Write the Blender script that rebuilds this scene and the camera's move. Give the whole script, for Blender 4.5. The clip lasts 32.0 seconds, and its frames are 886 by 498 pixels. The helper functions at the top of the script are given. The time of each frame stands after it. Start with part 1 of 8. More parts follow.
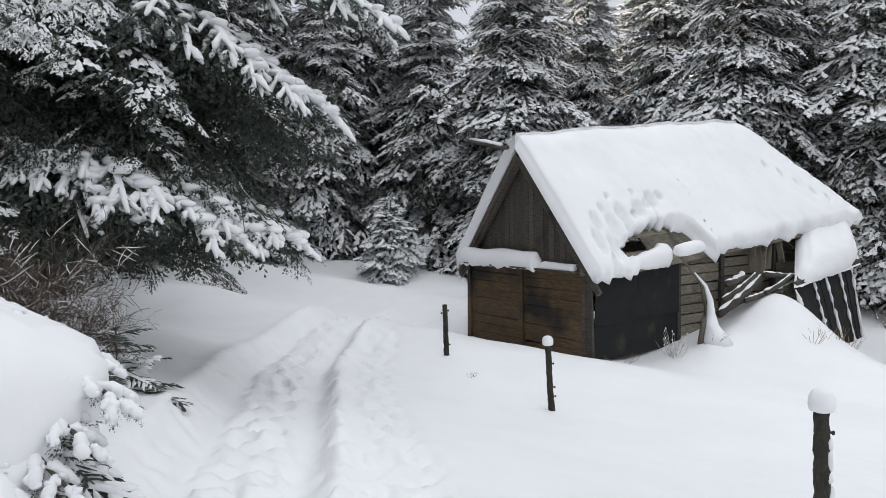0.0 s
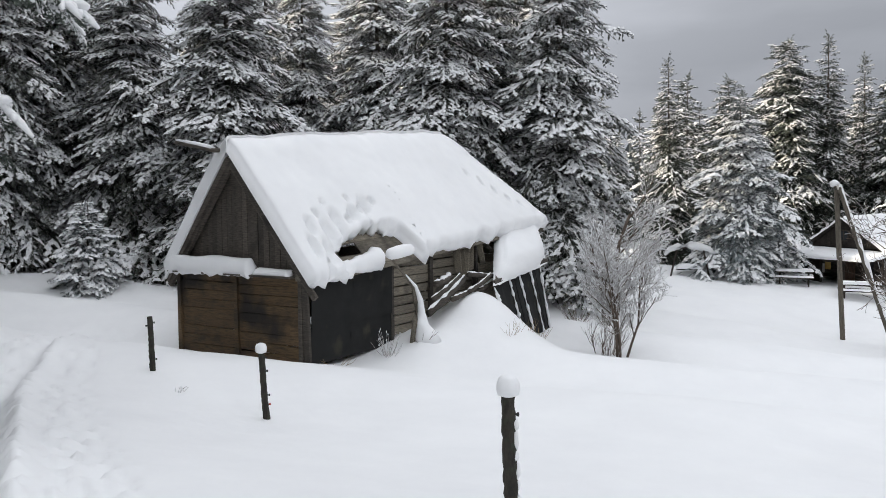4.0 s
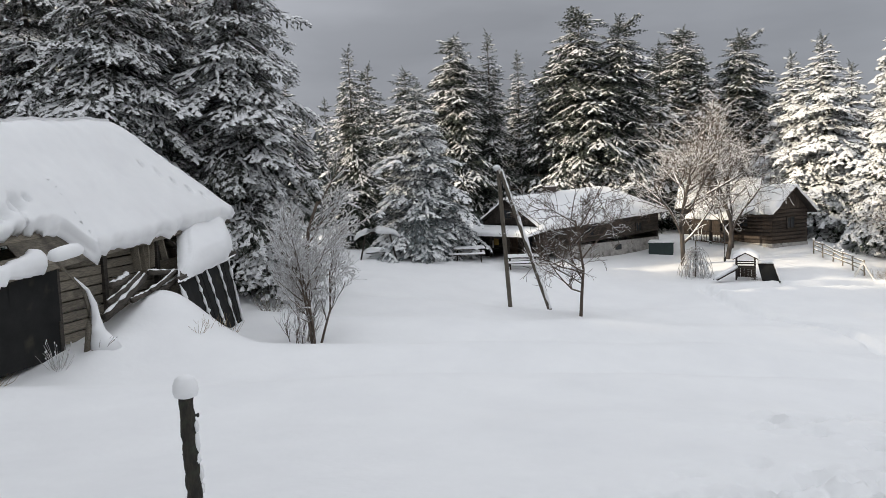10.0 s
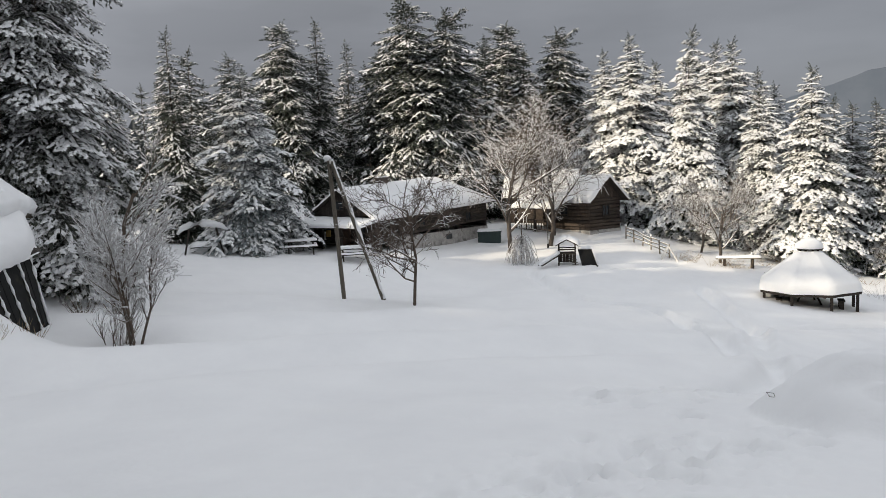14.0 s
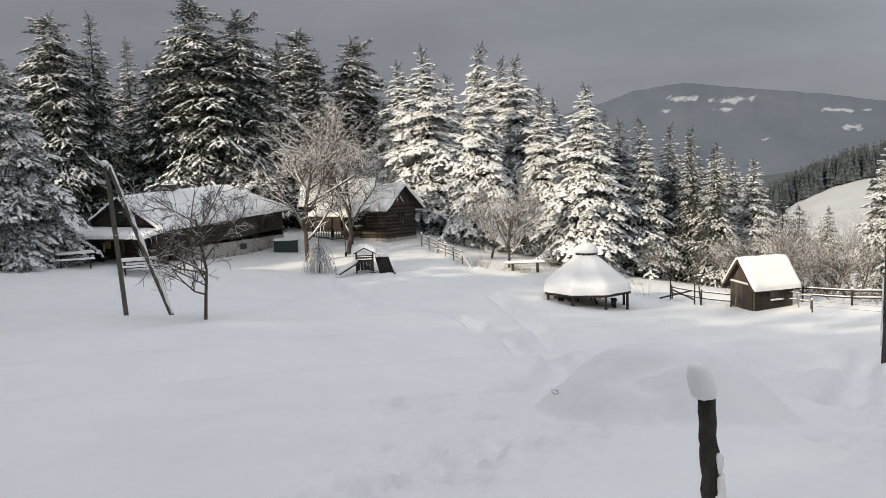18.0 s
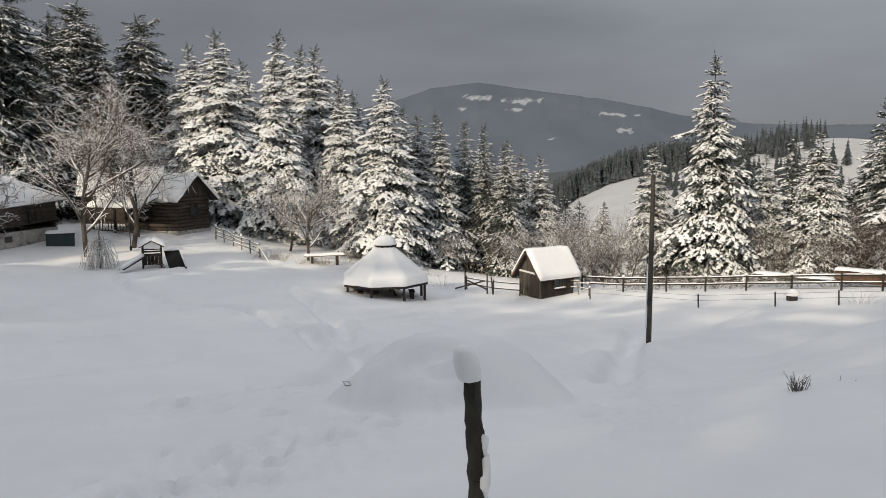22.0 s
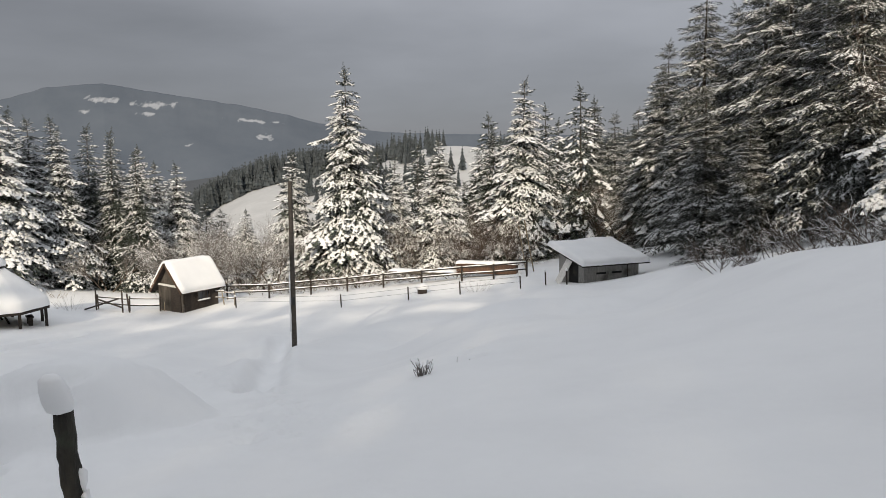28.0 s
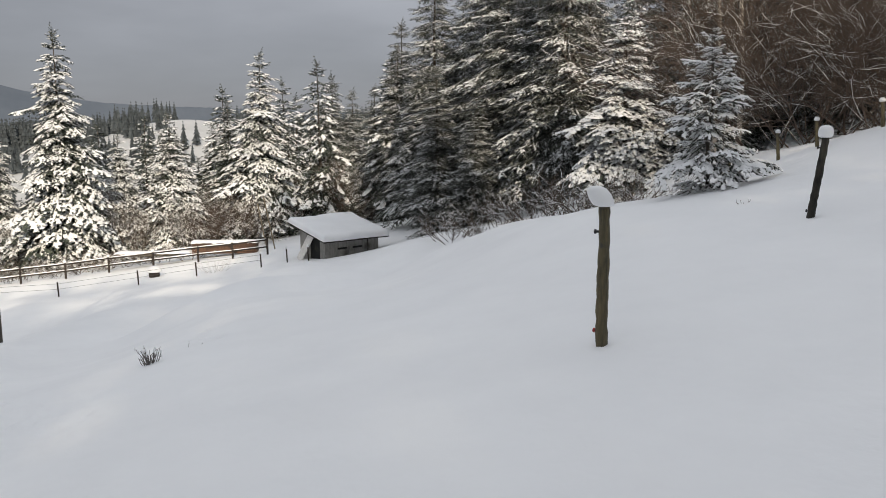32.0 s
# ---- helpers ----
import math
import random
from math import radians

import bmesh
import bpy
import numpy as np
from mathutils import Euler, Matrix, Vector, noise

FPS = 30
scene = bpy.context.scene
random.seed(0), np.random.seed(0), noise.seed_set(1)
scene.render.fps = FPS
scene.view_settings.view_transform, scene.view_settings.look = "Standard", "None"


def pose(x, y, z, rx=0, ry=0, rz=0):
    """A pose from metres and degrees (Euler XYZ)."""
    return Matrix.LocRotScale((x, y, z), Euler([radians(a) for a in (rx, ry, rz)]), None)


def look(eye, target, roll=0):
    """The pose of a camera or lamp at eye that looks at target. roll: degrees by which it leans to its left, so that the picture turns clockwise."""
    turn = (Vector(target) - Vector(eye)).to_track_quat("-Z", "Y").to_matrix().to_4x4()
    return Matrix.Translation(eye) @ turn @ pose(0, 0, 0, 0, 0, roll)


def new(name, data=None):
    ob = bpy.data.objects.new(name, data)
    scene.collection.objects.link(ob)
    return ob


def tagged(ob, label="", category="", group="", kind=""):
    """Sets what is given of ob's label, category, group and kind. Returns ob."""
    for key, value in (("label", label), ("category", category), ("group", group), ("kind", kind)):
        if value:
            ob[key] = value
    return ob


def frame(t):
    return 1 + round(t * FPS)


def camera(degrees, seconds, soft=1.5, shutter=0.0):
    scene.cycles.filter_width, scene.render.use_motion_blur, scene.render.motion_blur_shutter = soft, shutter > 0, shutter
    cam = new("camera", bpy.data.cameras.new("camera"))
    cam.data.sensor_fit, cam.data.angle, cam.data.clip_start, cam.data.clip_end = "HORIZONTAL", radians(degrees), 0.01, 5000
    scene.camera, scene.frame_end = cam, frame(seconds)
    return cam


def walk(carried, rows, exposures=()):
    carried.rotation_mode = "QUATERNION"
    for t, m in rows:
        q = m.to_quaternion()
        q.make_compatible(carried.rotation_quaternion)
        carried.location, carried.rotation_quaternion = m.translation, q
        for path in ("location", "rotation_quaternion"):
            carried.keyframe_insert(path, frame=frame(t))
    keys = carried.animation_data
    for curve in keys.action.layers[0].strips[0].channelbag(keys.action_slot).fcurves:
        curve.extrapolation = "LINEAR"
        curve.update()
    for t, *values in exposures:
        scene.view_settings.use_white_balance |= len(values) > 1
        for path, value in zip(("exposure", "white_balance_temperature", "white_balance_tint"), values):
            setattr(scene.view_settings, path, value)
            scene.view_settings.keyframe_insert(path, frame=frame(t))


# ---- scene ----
cam = camera(60.2, 32.0, soft=0.8)

# seconds, eye, heading to the left of +y, pitch, roll
PATH = [
    (0.0, -0.165, 0.054, 0.100, 0.17, -3.55, -0.66),
    (0.5, -0.147, 0.056, 0.104, -1.97, -3.69, -1.00),
    (1.0, -0.121, 0.053, 0.098, -4.71, -3.75, -0.95),
    (1.5, -0.107, 0.054, 0.091, -7.85, -3.67, -0.76),
    (2.0, -0.087, 0.054, 0.084, -10.81, -3.45, -0.84),
    (2.5, -0.081, 0.063, 0.079, -13.35, -3.30, -0.76),
    (3.0, -0.068, 0.067, 0.078, -15.78, -3.27, -0.66),
    (3.5, -0.048, 0.067, 0.074, -18.17, -3.28, -0.56),
    (5.5, 0.067, 0.057, 0.067, -26.94, -3.59, -0.98),
    (6.0, 0.101, 0.066, 0.069, -28.85, -3.82, -1.25),
    (6.5, 0.123, 0.072, 0.072, -30.92, -4.01, -1.39),
    (7.0, 0.123, 0.073, 0.069, -33.11, -4.13, -1.51),
    (7.5, 0.115, 0.074, 0.063, -35.14, -4.18, -1.57),
    (8.0, 0.105, 0.070, 0.056, -36.72, -4.26, -1.62),
    (8.5, 0.104, 0.053, 0.049, -38.13, -4.42, -1.67),
    (9.0, 0.115, 0.029, 0.055, -39.60, -4.51, -1.85),
    (9.5, 0.121, -0.002, 0.064, -41.18, -4.57, -2.00),
    (10.0, 0.125, -0.023, 0.071, -43.09, -4.69, -2.24),
    (10.5, 0.135, -0.029, 0.071, -44.99, -4.81, -2.41),
    (11.0, 0.154, -0.026, 0.066, -46.60, -4.93, -2.64),
    (11.5, 0.181, -0.012, 0.053, -48.11, -5.04, -2.85),
    (12.0, 0.209, 0.014, 0.043, -49.67, -5.29, -2.87),
    (12.5, 0.234, 0.042, 0.028, -51.24, -5.61, -2.77),
    (13.0, 0.262, 0.067, 0.016, -52.89, -5.87, -2.64),
    (13.5, 0.274, 0.090, 0.013, -54.20, -5.89, -2.53),
    (14.0, 0.293, 0.101, 0.009, -55.56, -5.80, -2.37),
    (14.5, 0.313, 0.107, 0.004, -57.08, -5.72, -2.28),
    (16.5, 0.411, 0.130, 0.004, -63.70, -5.51, -2.12),
    (17.0, 0.440, 0.122, 0.004, -65.82, -5.55, -2.00),
    (17.5, 0.472, 0.123, -0.005, -68.21, -5.55, -1.87),
    (18.0, 0.500, 0.123, -0.013, -70.64, -5.71, -1.84),
    (18.5, 0.523, 0.108, -0.017, -72.70, -5.98, -1.87),
    (19.0, 0.538, 0.091, -0.026, -74.55, -6.17, -1.65),
    (19.5, 0.549, 0.078, -0.038, -76.23, -6.23, -1.45),
    (20.0, 0.564, 0.068, -0.045, -77.99, -6.23, -1.29),
    (20.5, 0.587, 0.057, -0.050, -79.85, -6.28, -1.17),
    (21.0, 0.615, 0.044, -0.059, -81.66, -6.42, -1.18),
    (21.5, 0.635, 0.027, -0.062, -83.56, -6.53, -1.04),
    (22.0, 0.649, 0.012, -0.064, -85.49, -6.53, -0.52),
    (22.5, 0.653, 0.003, -0.066, -87.39, -6.48, -0.14),
    (23.0, 0.649, -0.005, -0.068, -89.28, -6.40, -0.09),
    (23.5, 0.646, -0.029, -0.067, -91.64, -6.39, -0.27),
    (24.0, 0.649, -0.064, -0.068, -94.62, -6.44, -0.40),
    (24.5, 0.660, -0.086, -0.064, -97.49, -6.49, -0.48),
    (25.0, 0.669, -0.098, -0.065, -99.85, -6.54, -0.57),
    (25.5, 0.666, -0.110, -0.062, -101.75, -6.59, -0.62),
    (27.5, 0.612, -0.152, -0.061, -109.37, -6.59, -0.75),
    (28.0, 0.614, -0.157, -0.064, -111.69, -6.36, -0.87),
    (28.5, 0.632, -0.166, -0.073, -113.85, -6.18, -1.14),
    (29.0, 0.654, -0.210, -0.093, -115.99, -6.25, -1.33),
    (29.5, 0.670, -0.250, -0.098, -118.34, -6.54, -1.45),
    (30.0, 0.681, -0.278, -0.098, -120.93, -6.91, -1.51),
    (30.5, 0.678, -0.296, -0.097, -123.58, -7.35, -1.42),
    (31.0, 0.664, -0.305, -0.097, -126.24, -7.76, -1.08),
    (31.5, 0.654, -0.309, -0.099, -128.67, -8.00, -0.62),
    (32.0, 0.648, -0.316, -0.100, -130.87, -8.31, -0.26),
]


def pose_row(x, y, z, yaw, pitch, roll):
    a, b = radians(yaw), radians(pitch)
    ahead = Vector((-math.sin(a) * math.cos(b), math.cos(a) * math.cos(b), math.sin(b)))
    return look((x, y, z), Vector((x, y, z)) + ahead, roll)


EXPOSURES = [(0, 0.51), (1, 0.54), (2, 0.47), (3, 0.44), (6, 0.37), (9, 0.17), (11, 0.0), (13, -0.12), (17, -0.19), (19, -0.26), (20, -0.36), (21, -0.5), (24, -0.5), (28, -0.36), (31, -0.22), (32, -0.24)]
walk(cam, [(row[0], pose_row(*row[1:])) for row in PATH], EXPOSURES)

# ---- world and sun ----
SUN_AZ, SUN_EL = 60.0, 25.0
world = bpy.data.worlds.new("world")
scene.world = world
world.use_nodes = True


def wire_world():
    nt = world.node_tree
    nt.nodes.clear()
    n = nt.nodes.new
    out = n("ShaderNodeOutputWorld")
    sky = n("ShaderNodeTexSky")
    sky.sky_type, sky.sun_disc = "NISHITA", False
    sky.sun_elevation, sky.sun_rotation = radians(SUN_EL), radians(-SUN_AZ)
    b1 = n("ShaderNodeBackground")
    b1.inputs["Strength"].default_value = 0.007
    nt.links.new(sky.outputs[0], b1.inputs["Color"])
    tc = n("ShaderNodeTexCoord")
    sep = n("ShaderNodeSeparateXYZ")
    nt.links.new(tc.outputs["Generated"], sep.inputs[0])
    # an overcast sky: darkest at the horizon, brightest overhead
    up = n("ShaderNodeMapRange")
    up.inputs["From Min"].default_value, up.inputs["From Max"].default_value = 0.0, 1.0
    up.inputs["To Min"].default_value, up.inputs["To Max"].default_value = 0.245, 1.08
    nt.links.new(sep.outputs["Z"], up.inputs["Value"])
    mp = n("ShaderNodeMapping")
    mp.inputs["Scale"].default_value = (1.3, 1.3, 5.0)
    nt.links.new(tc.outputs["Generated"], mp.inputs["Vector"])
    no = n("ShaderNodeTexNoise")
    no.inputs["Scale"].default_value, no.inputs["Detail"].default_value, no.inputs["Roughness"].default_value = 1.7, 5.0, 0.5
    nt.links.new(mp.outputs[0], no.inputs["Vector"])
    cl = n("ShaderNodeMapRange")
    cl.inputs["From Min"].default_value, cl.inputs["From Max"].default_value = 0.3, 0.7
    cl.inputs["To Min"].default_value, cl.inputs["To Max"].default_value = 0.8, 1.2
    nt.links.new(no.outputs["Fac"], cl.inputs["Value"])
    mul = n("ShaderNodeMath")
    mul.operation = "MULTIPLY"
    nt.links.new(up.outputs[0], mul.inputs[0])
    nt.links.new(cl.outputs[0], mul.inputs[1])
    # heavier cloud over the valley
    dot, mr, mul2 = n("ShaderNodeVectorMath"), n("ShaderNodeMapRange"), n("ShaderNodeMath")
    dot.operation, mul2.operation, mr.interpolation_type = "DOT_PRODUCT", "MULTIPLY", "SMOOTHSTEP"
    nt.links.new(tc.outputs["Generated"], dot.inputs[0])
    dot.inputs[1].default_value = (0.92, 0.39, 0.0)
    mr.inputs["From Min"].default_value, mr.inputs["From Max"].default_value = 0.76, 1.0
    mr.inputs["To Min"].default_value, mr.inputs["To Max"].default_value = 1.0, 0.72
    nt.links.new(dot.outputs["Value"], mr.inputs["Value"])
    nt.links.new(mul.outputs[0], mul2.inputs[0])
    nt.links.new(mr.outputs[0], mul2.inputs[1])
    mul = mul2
    b2 = n("ShaderNodeBackground")
    tint, high = n("ShaderNodeMix"), n("ShaderNodeMapRange")
    tint.data_type = "RGBA"
    tint.inputs["A"].default_value, tint.inputs["B"].default_value = (0.95, 0.975, 1.09, 1), (0.945, 0.975, 1.03, 1)
    high.inputs["From Max"].default_value = 0.45
    nt.links.new(sep.outputs["Z"], high.inputs["Value"])
    nt.links.new(high.outputs[0], tint.inputs["Factor"])
    nt.links.new(tint.outputs["Result"], b2.inputs["Color"])
    nt.links.new(mul.outputs[0], b2.inputs["Strength"])
    add = n("ShaderNodeAddShader")
    nt.links.new(b1.outputs[0], add.inputs[0])
    nt.links.new(b2.outputs[0], add.inputs[1])
    nt.links.new(add.outputs[0], out.inputs["Surface"])


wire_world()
sun = new("sun", bpy.data.lights.new("sun", "SUN"))
sun.data.energy, sun.data.angle, sun.data.color = 5.0, radians(0.8), (1.0, 0.87, 0.68)
_a, _e = radians(SUN_AZ), radians(SUN_EL)
sun.matrix_world = look((-math.sin(_a) * 200, math.cos(_a) * 200, math.tan(_e) * 200), (0, 0, 0))


# ---- materials ----
def material(name, low, high, scale=4.0, rough=0.8, bump=0.3, bump_scale=30.0, stretch=(1, 1, 1), metal=0.0, per=0.0, dirt=None, dirt_scale=1.2, dirt_at=(0.55, 0.7), bump_dist=0.02, space="Object"):
    """Two tones by noise, a second noise for stains, fine relief; per: variation from piece to piece."""
    m = bpy.data.materials.new(name)
    m.use_nodes = True
    nt = m.node_tree
    b = nt.nodes["Principled BSDF"]
    n, link = nt.nodes.new, nt.links.new
    tc, mp = n("ShaderNodeTexCoord"), n("ShaderNodeMapping")
    mp.inputs["Scale"].default_value = stretch
    link(tc.outputs[space], mp.inputs["Vector"])
    no = n("ShaderNodeTexNoise")
    no.inputs["Scale"].default_value, no.inputs["Detail"].default_value, no.inputs["Roughness"].default_value = scale, 6.0, 0.65
    link(mp.outputs[0], no.inputs["Vector"])
    ramp = n("ShaderNodeValToRGB")
    ramp.color_ramp.elements[0].position, ramp.color_ramp.elements[1].position = 0.3, 0.7
    ramp.color_ramp.elements[0].color, ramp.color_ramp.elements[1].color = (*low, 1), (*high, 1)
    link(no.outputs["Fac"], ramp.inputs["Fac"])
    col = ramp.outputs["Color"]
    if dirt:
        n2 = n("ShaderNodeTexNoise")
        n2.inputs["Scale"].default_value, n2.inputs["Detail"].default_value = dirt_scale, 4.0
        link(tc.outputs[space], n2.inputs["Vector"])
        r2 = n("ShaderNodeMapRange")
        r2.inputs["From Min"].default_value, r2.inputs["From Max"].default_value = dirt_at
        link(n2.outputs["Fac"], r2.inputs["Value"])
        mx = n("ShaderNodeMix")
        mx.data_type = "RGBA"
        link(r2.outputs[0], mx.inputs["Factor"])
        link(col, mx.inputs["A"])
        mx.inputs["B"].default_value = (*dirt, 1)
        col = mx.outputs["Result"]
    if per:
        oi, mr, mm = n("ShaderNodeObjectInfo"), n("ShaderNodeMapRange"), n("ShaderNodeMix")
        mr.inputs["To Min"].default_value, mr.inputs["To Max"].default_value = 1 - per, 1 + per
        link(oi.outputs["Random"], mr.inputs["Value"])
        mm.data_type, mm.blend_type = "RGBA", "MULTIPLY"
        mm.inputs["Factor"].default_value = 1.0
        link(col, mm.inputs["A"])
        link(mr.outputs[0], mm.inputs["B"])
        col = mm.outputs["Result"]
    link(col, b.inputs["Base Color"])
    b.inputs["Roughness"].default_value, b.inputs["Metallic"].default_value = rough, metal
    if bump:
        n3, bp = n("ShaderNodeTexNoise"), n("ShaderNodeBump")
        n3.inputs["Scale"].default_value, n3.inputs["Detail"].default_value = bump_scale, 5.0
        link(mp.outputs[0], n3.inputs["Vector"])
        bp.inputs["Strength"].default_value, bp.inputs["Distance"].default_value = bump, bump_dist
        link(n3.outputs["Fac"], bp.inputs["Height"])
        link(bp.outputs[0], b.inputs["Normal"])
    return m


def island_tint(m, amount):
    """Lightens or darkens each joined piece of a mesh by chance."""
    nt = m.node_tree
    b = nt.nodes["Principled BSDF"]
    src = b.inputs["Base Color"].links[0].from_socket
    g, mr, mm = nt.nodes.new("ShaderNodeNewGeometry"), nt.nodes.new("ShaderNodeMapRange"), nt.nodes.new("ShaderNodeMix")
    mr.inputs["To Min"].default_value, mr.inputs["To Max"].default_value = 1 - amount, 1 + amount
    nt.links.new(g.outputs["Random Per Island"], mr.inputs["Value"])
    mm.data_type, mm.blend_type = "RGBA", "MULTIPLY"
    mm.inputs["Factor"].default_value = 1.0
    nt.links.new(src, mm.inputs["A"])
    nt.links.new(mr.outputs[0], mm.inputs["B"])
    nt.links.new(mm.outputs["Result"], b.inputs["Base Color"])
    return m


SNOW = material("snow", (0.82, 0.825, 0.835), (0.88, 0.885, 0.89), 0.8, 0.75, 0.25, 6.0, bump_dist=0.03)
SNOW_TREE = material("snow_on_branches", (0.80, 0.805, 0.82), (0.88, 0.885, 0.89), 3.0, 0.8, 0.3, 14.0, bump_dist=0.03)
NEEDLE = island_tint(material("fir_needles", (0.02, 0.028, 0.021), (0.055, 0.066, 0.048), 2.0, 0.75, 0.4, 60.0), 0.45)
NEEDLE_FROST = island_tint(material("frosted_needles", (0.07, 0.088, 0.088), (0.24, 0.265, 0.27), 2.5, 0.8, 0.4, 60.0), 0.4)


def patchy(m, other, scale, at, detail=3.0, soft=0.06):
    """Another surface showing through in small uneven patches."""
    nt = m.node_tree
    b = nt.nodes["Principled BSDF"]
    n, link = nt.nodes.new, nt.links.new
    src = b.inputs["Base Color"].links[0].from_socket
    tc, no, mr, mx = n("ShaderNodeTexCoord"), n("ShaderNodeTexNoise"), n("ShaderNodeMapRange"), n("ShaderNodeMix")
    no.inputs["Scale"].default_value, no.inputs["Detail"].default_value, no.inputs["Roughness"].default_value = scale, detail, 0.7
    link(tc.outputs["Object"], no.inputs["Vector"])
    mr.inputs["From Min"].default_value, mr.inputs["From Max"].default_value = at - soft, at + soft
    link(no.outputs["Fac"], mr.inputs["Value"])
    mx.data_type = "RGBA"
    link(mr.outputs[0], mx.inputs["Factor"])
    link(src, mx.inputs["A"])
    mx.inputs["B"].default_value = (*other, 1)
    link(mx.outputs["Result"], b.inputs["Base Color"])
    return m


# snow with needles poking through, and needles powdered with snow
SNOW_LACE = patchy(material("snow_among_needles", (0.78, 0.785, 0.80), (0.88, 0.885, 0.89), 3.0, 0.85, 0.5, 12.0, bump_dist=0.05), (0.12, 0.13, 0.12), 6.5, 0.625)
SNOW_POWDER = patchy(material("powder_snow_on_needles", (0.55, 0.56, 0.57), (0.82, 0.825, 0.83), 3.0, 0.85, 0.5, 12.0, bump_dist=0.05), (0.08, 0.088, 0.08), 7.0, 0.55)
NEEDLE = patchy(NEEDLE, (0.42, 0.43, 0.44), 8.0, 0.63)
NEEDLE_DEEP = island_tint(material("deep_green_needles", (0.02, 0.03, 0.024), (0.07, 0.085, 0.068), 5.0, 0.75, 0.4, 60.0), 0.5)
NEEDLE_GREY = patchy(island_tint(material("grey_green_needles", (0.03, 0.036, 0.028), (0.085, 0.088, 0.07), 2.5, 0.8, 0.4, 60.0), 0.45), (0.40, 0.405, 0.41), 7.0, 0.585)
BARK = material("fir_bark", (0.045, 0.038, 0.032), (0.12, 0.10, 0.085), 6.0, 0.9, 0.6, 25.0, (1, 1, 0.3))
TWIG = material("bare_twigs", (0.06, 0.045, 0.035), (0.14, 0.105, 0.08), 5.0, 0.9, 0.3, 40.0)
TWIG_FROST = material("frosted_twigs", (0.24, 0.225, 0.215), (0.62, 0.61, 0.605), 6.0, 0.9, 0.3, 40.0)
TWIG_DUST = material("dusted_twigs", (0.10, 0.088, 0.078), (0.30, 0.28, 0.265), 6.0, 0.9, 0.3, 40.0)
TWIG_RUST = material("rusty_brown_twigs", (0.04, 0.03, 0.024), (0.11, 0.08, 0.064), 5.0, 0.9, 0.3, 40.0)
BIRCH = material("birch_bark", (0.35, 0.30, 0.25), (0.62, 0.58, 0.52), 5.0, 0.8, 0.4, 20.0, (1, 1, 3), dirt=(0.08, 0.06, 0.05), dirt_scale=4.0)
WOOD_GREY = material("weathered_grey_wood", (0.03, 0.026, 0.022), (0.115, 0.098, 0.08), 5.0, 0.85, 0.7, 22.0, (1.2, 1.2, 9), per=0.3, dirt=(0.03, 0.026, 0.022))
WOOD_GREY_H = material("weathered_grey_planks", (0.09, 0.078, 0.062), (0.30, 0.265, 0.205), 5.0, 0.85, 0.7, 22.0, (1.0, 9, 9), per=0.3, dirt=(0.035, 0.03, 0.024))
WOOD_BROWN_H = material("stained_brown_planks", (0.04, 0.027, 0.015), (0.16, 0.1, 0.046), 4.0, 0.8, 0.6, 20.0, (8, 1.0, 9), per=0.22, dirt=(0.018, 0.014, 0.011), dirt_scale=0.9, dirt_at=(0.48, 0.66))
WOOD_RED = material("reddish_brown_boards", (0.045, 0.027, 0.018), (0.115, 0.062, 0.038), 5.0, 0.85, 0.6, 20.0, (3, 3, 0.8), per=0.25, dirt=(0.03, 0.02, 0.015))
WOOD_BROWN = material("brown_log_timber", (0.025, 0.019, 0.015), (0.085, 0.062, 0.047), 5.0, 0.85, 0.6, 20.0, (3, 3, 0.8), per=0.3)
WOOD_DARK = material("dark_log_timber", (0.012, 0.010, 0.008), (0.05, 0.037, 0.029), 5.0, 0.85, 0.6, 18.0, (1, 1, 5), per=0.3)
WOOD_LIGHT = material("pale_dry_wood", (0.16, 0.13, 0.09), (0.34, 0.28, 0.20), 5.0, 0.85, 0.5, 20.0, (1, 8, 8), per=0.2)
POST_WOOD = material("mossy_post_bark", (0.010, 0.010, 0.009), (0.05, 0.044, 0.033), 14.0, 0.9, 1.0, 45.0, (1, 1, 0.4), dirt=(0.04, 0.05, 0.032), dirt_scale=6.0)
POST_YELLOW = material("peeled_post_wood", (0.05, 0.046, 0.028), (0.17, 0.135, 0.07), 5.0, 0.8, 0.6, 30.0, (6, 6, 0.7), dirt=(0.06, 0.06, 0.05), dirt_scale=7.0)
POLE_WOOD = material("weathered_pole_wood", (0.06, 0.052, 0.042), (0.17, 0.148, 0.115), 5.0, 0.85, 0.6, 25.0, (6, 6, 0.6))
TARP = material("black_sheet_metal", (0.004, 0.0045, 0.0045), (0.012, 0.0125, 0.012), 2.0, 0.95, 0.25, 8.0, dirt=(0.035, 0.033, 0.022), dirt_scale=1.6, dirt_at=(0.6, 0.75))
STONE = material("whitewashed_foundation", (0.26, 0.25, 0.24), (0.5, 0.48, 0.45), 5.0, 0.9, 0.6, 14.0, dirt=(0.16, 0.15, 0.14), dirt_scale=2.0)
PLASTER = material("grey_weathered_boarding", (0.17, 0.165, 0.155), (0.32, 0.31, 0.29), 4.0, 0.85, 0.5, 18.0, (6, 6, 0.8), per=0.15, dirt=(0.10, 0.095, 0.085))
GLASS = material("dark_window_pane", (0.02, 0.024, 0.028), (0.04, 0.045, 0.05), 2.0, 0.08, 0.0)
PAINT_WHITE = material("chipped_white_paint", (0.55, 0.54, 0.52), (0.75, 0.74, 0.72), 6.0, 0.7, 0.3, 30.0)
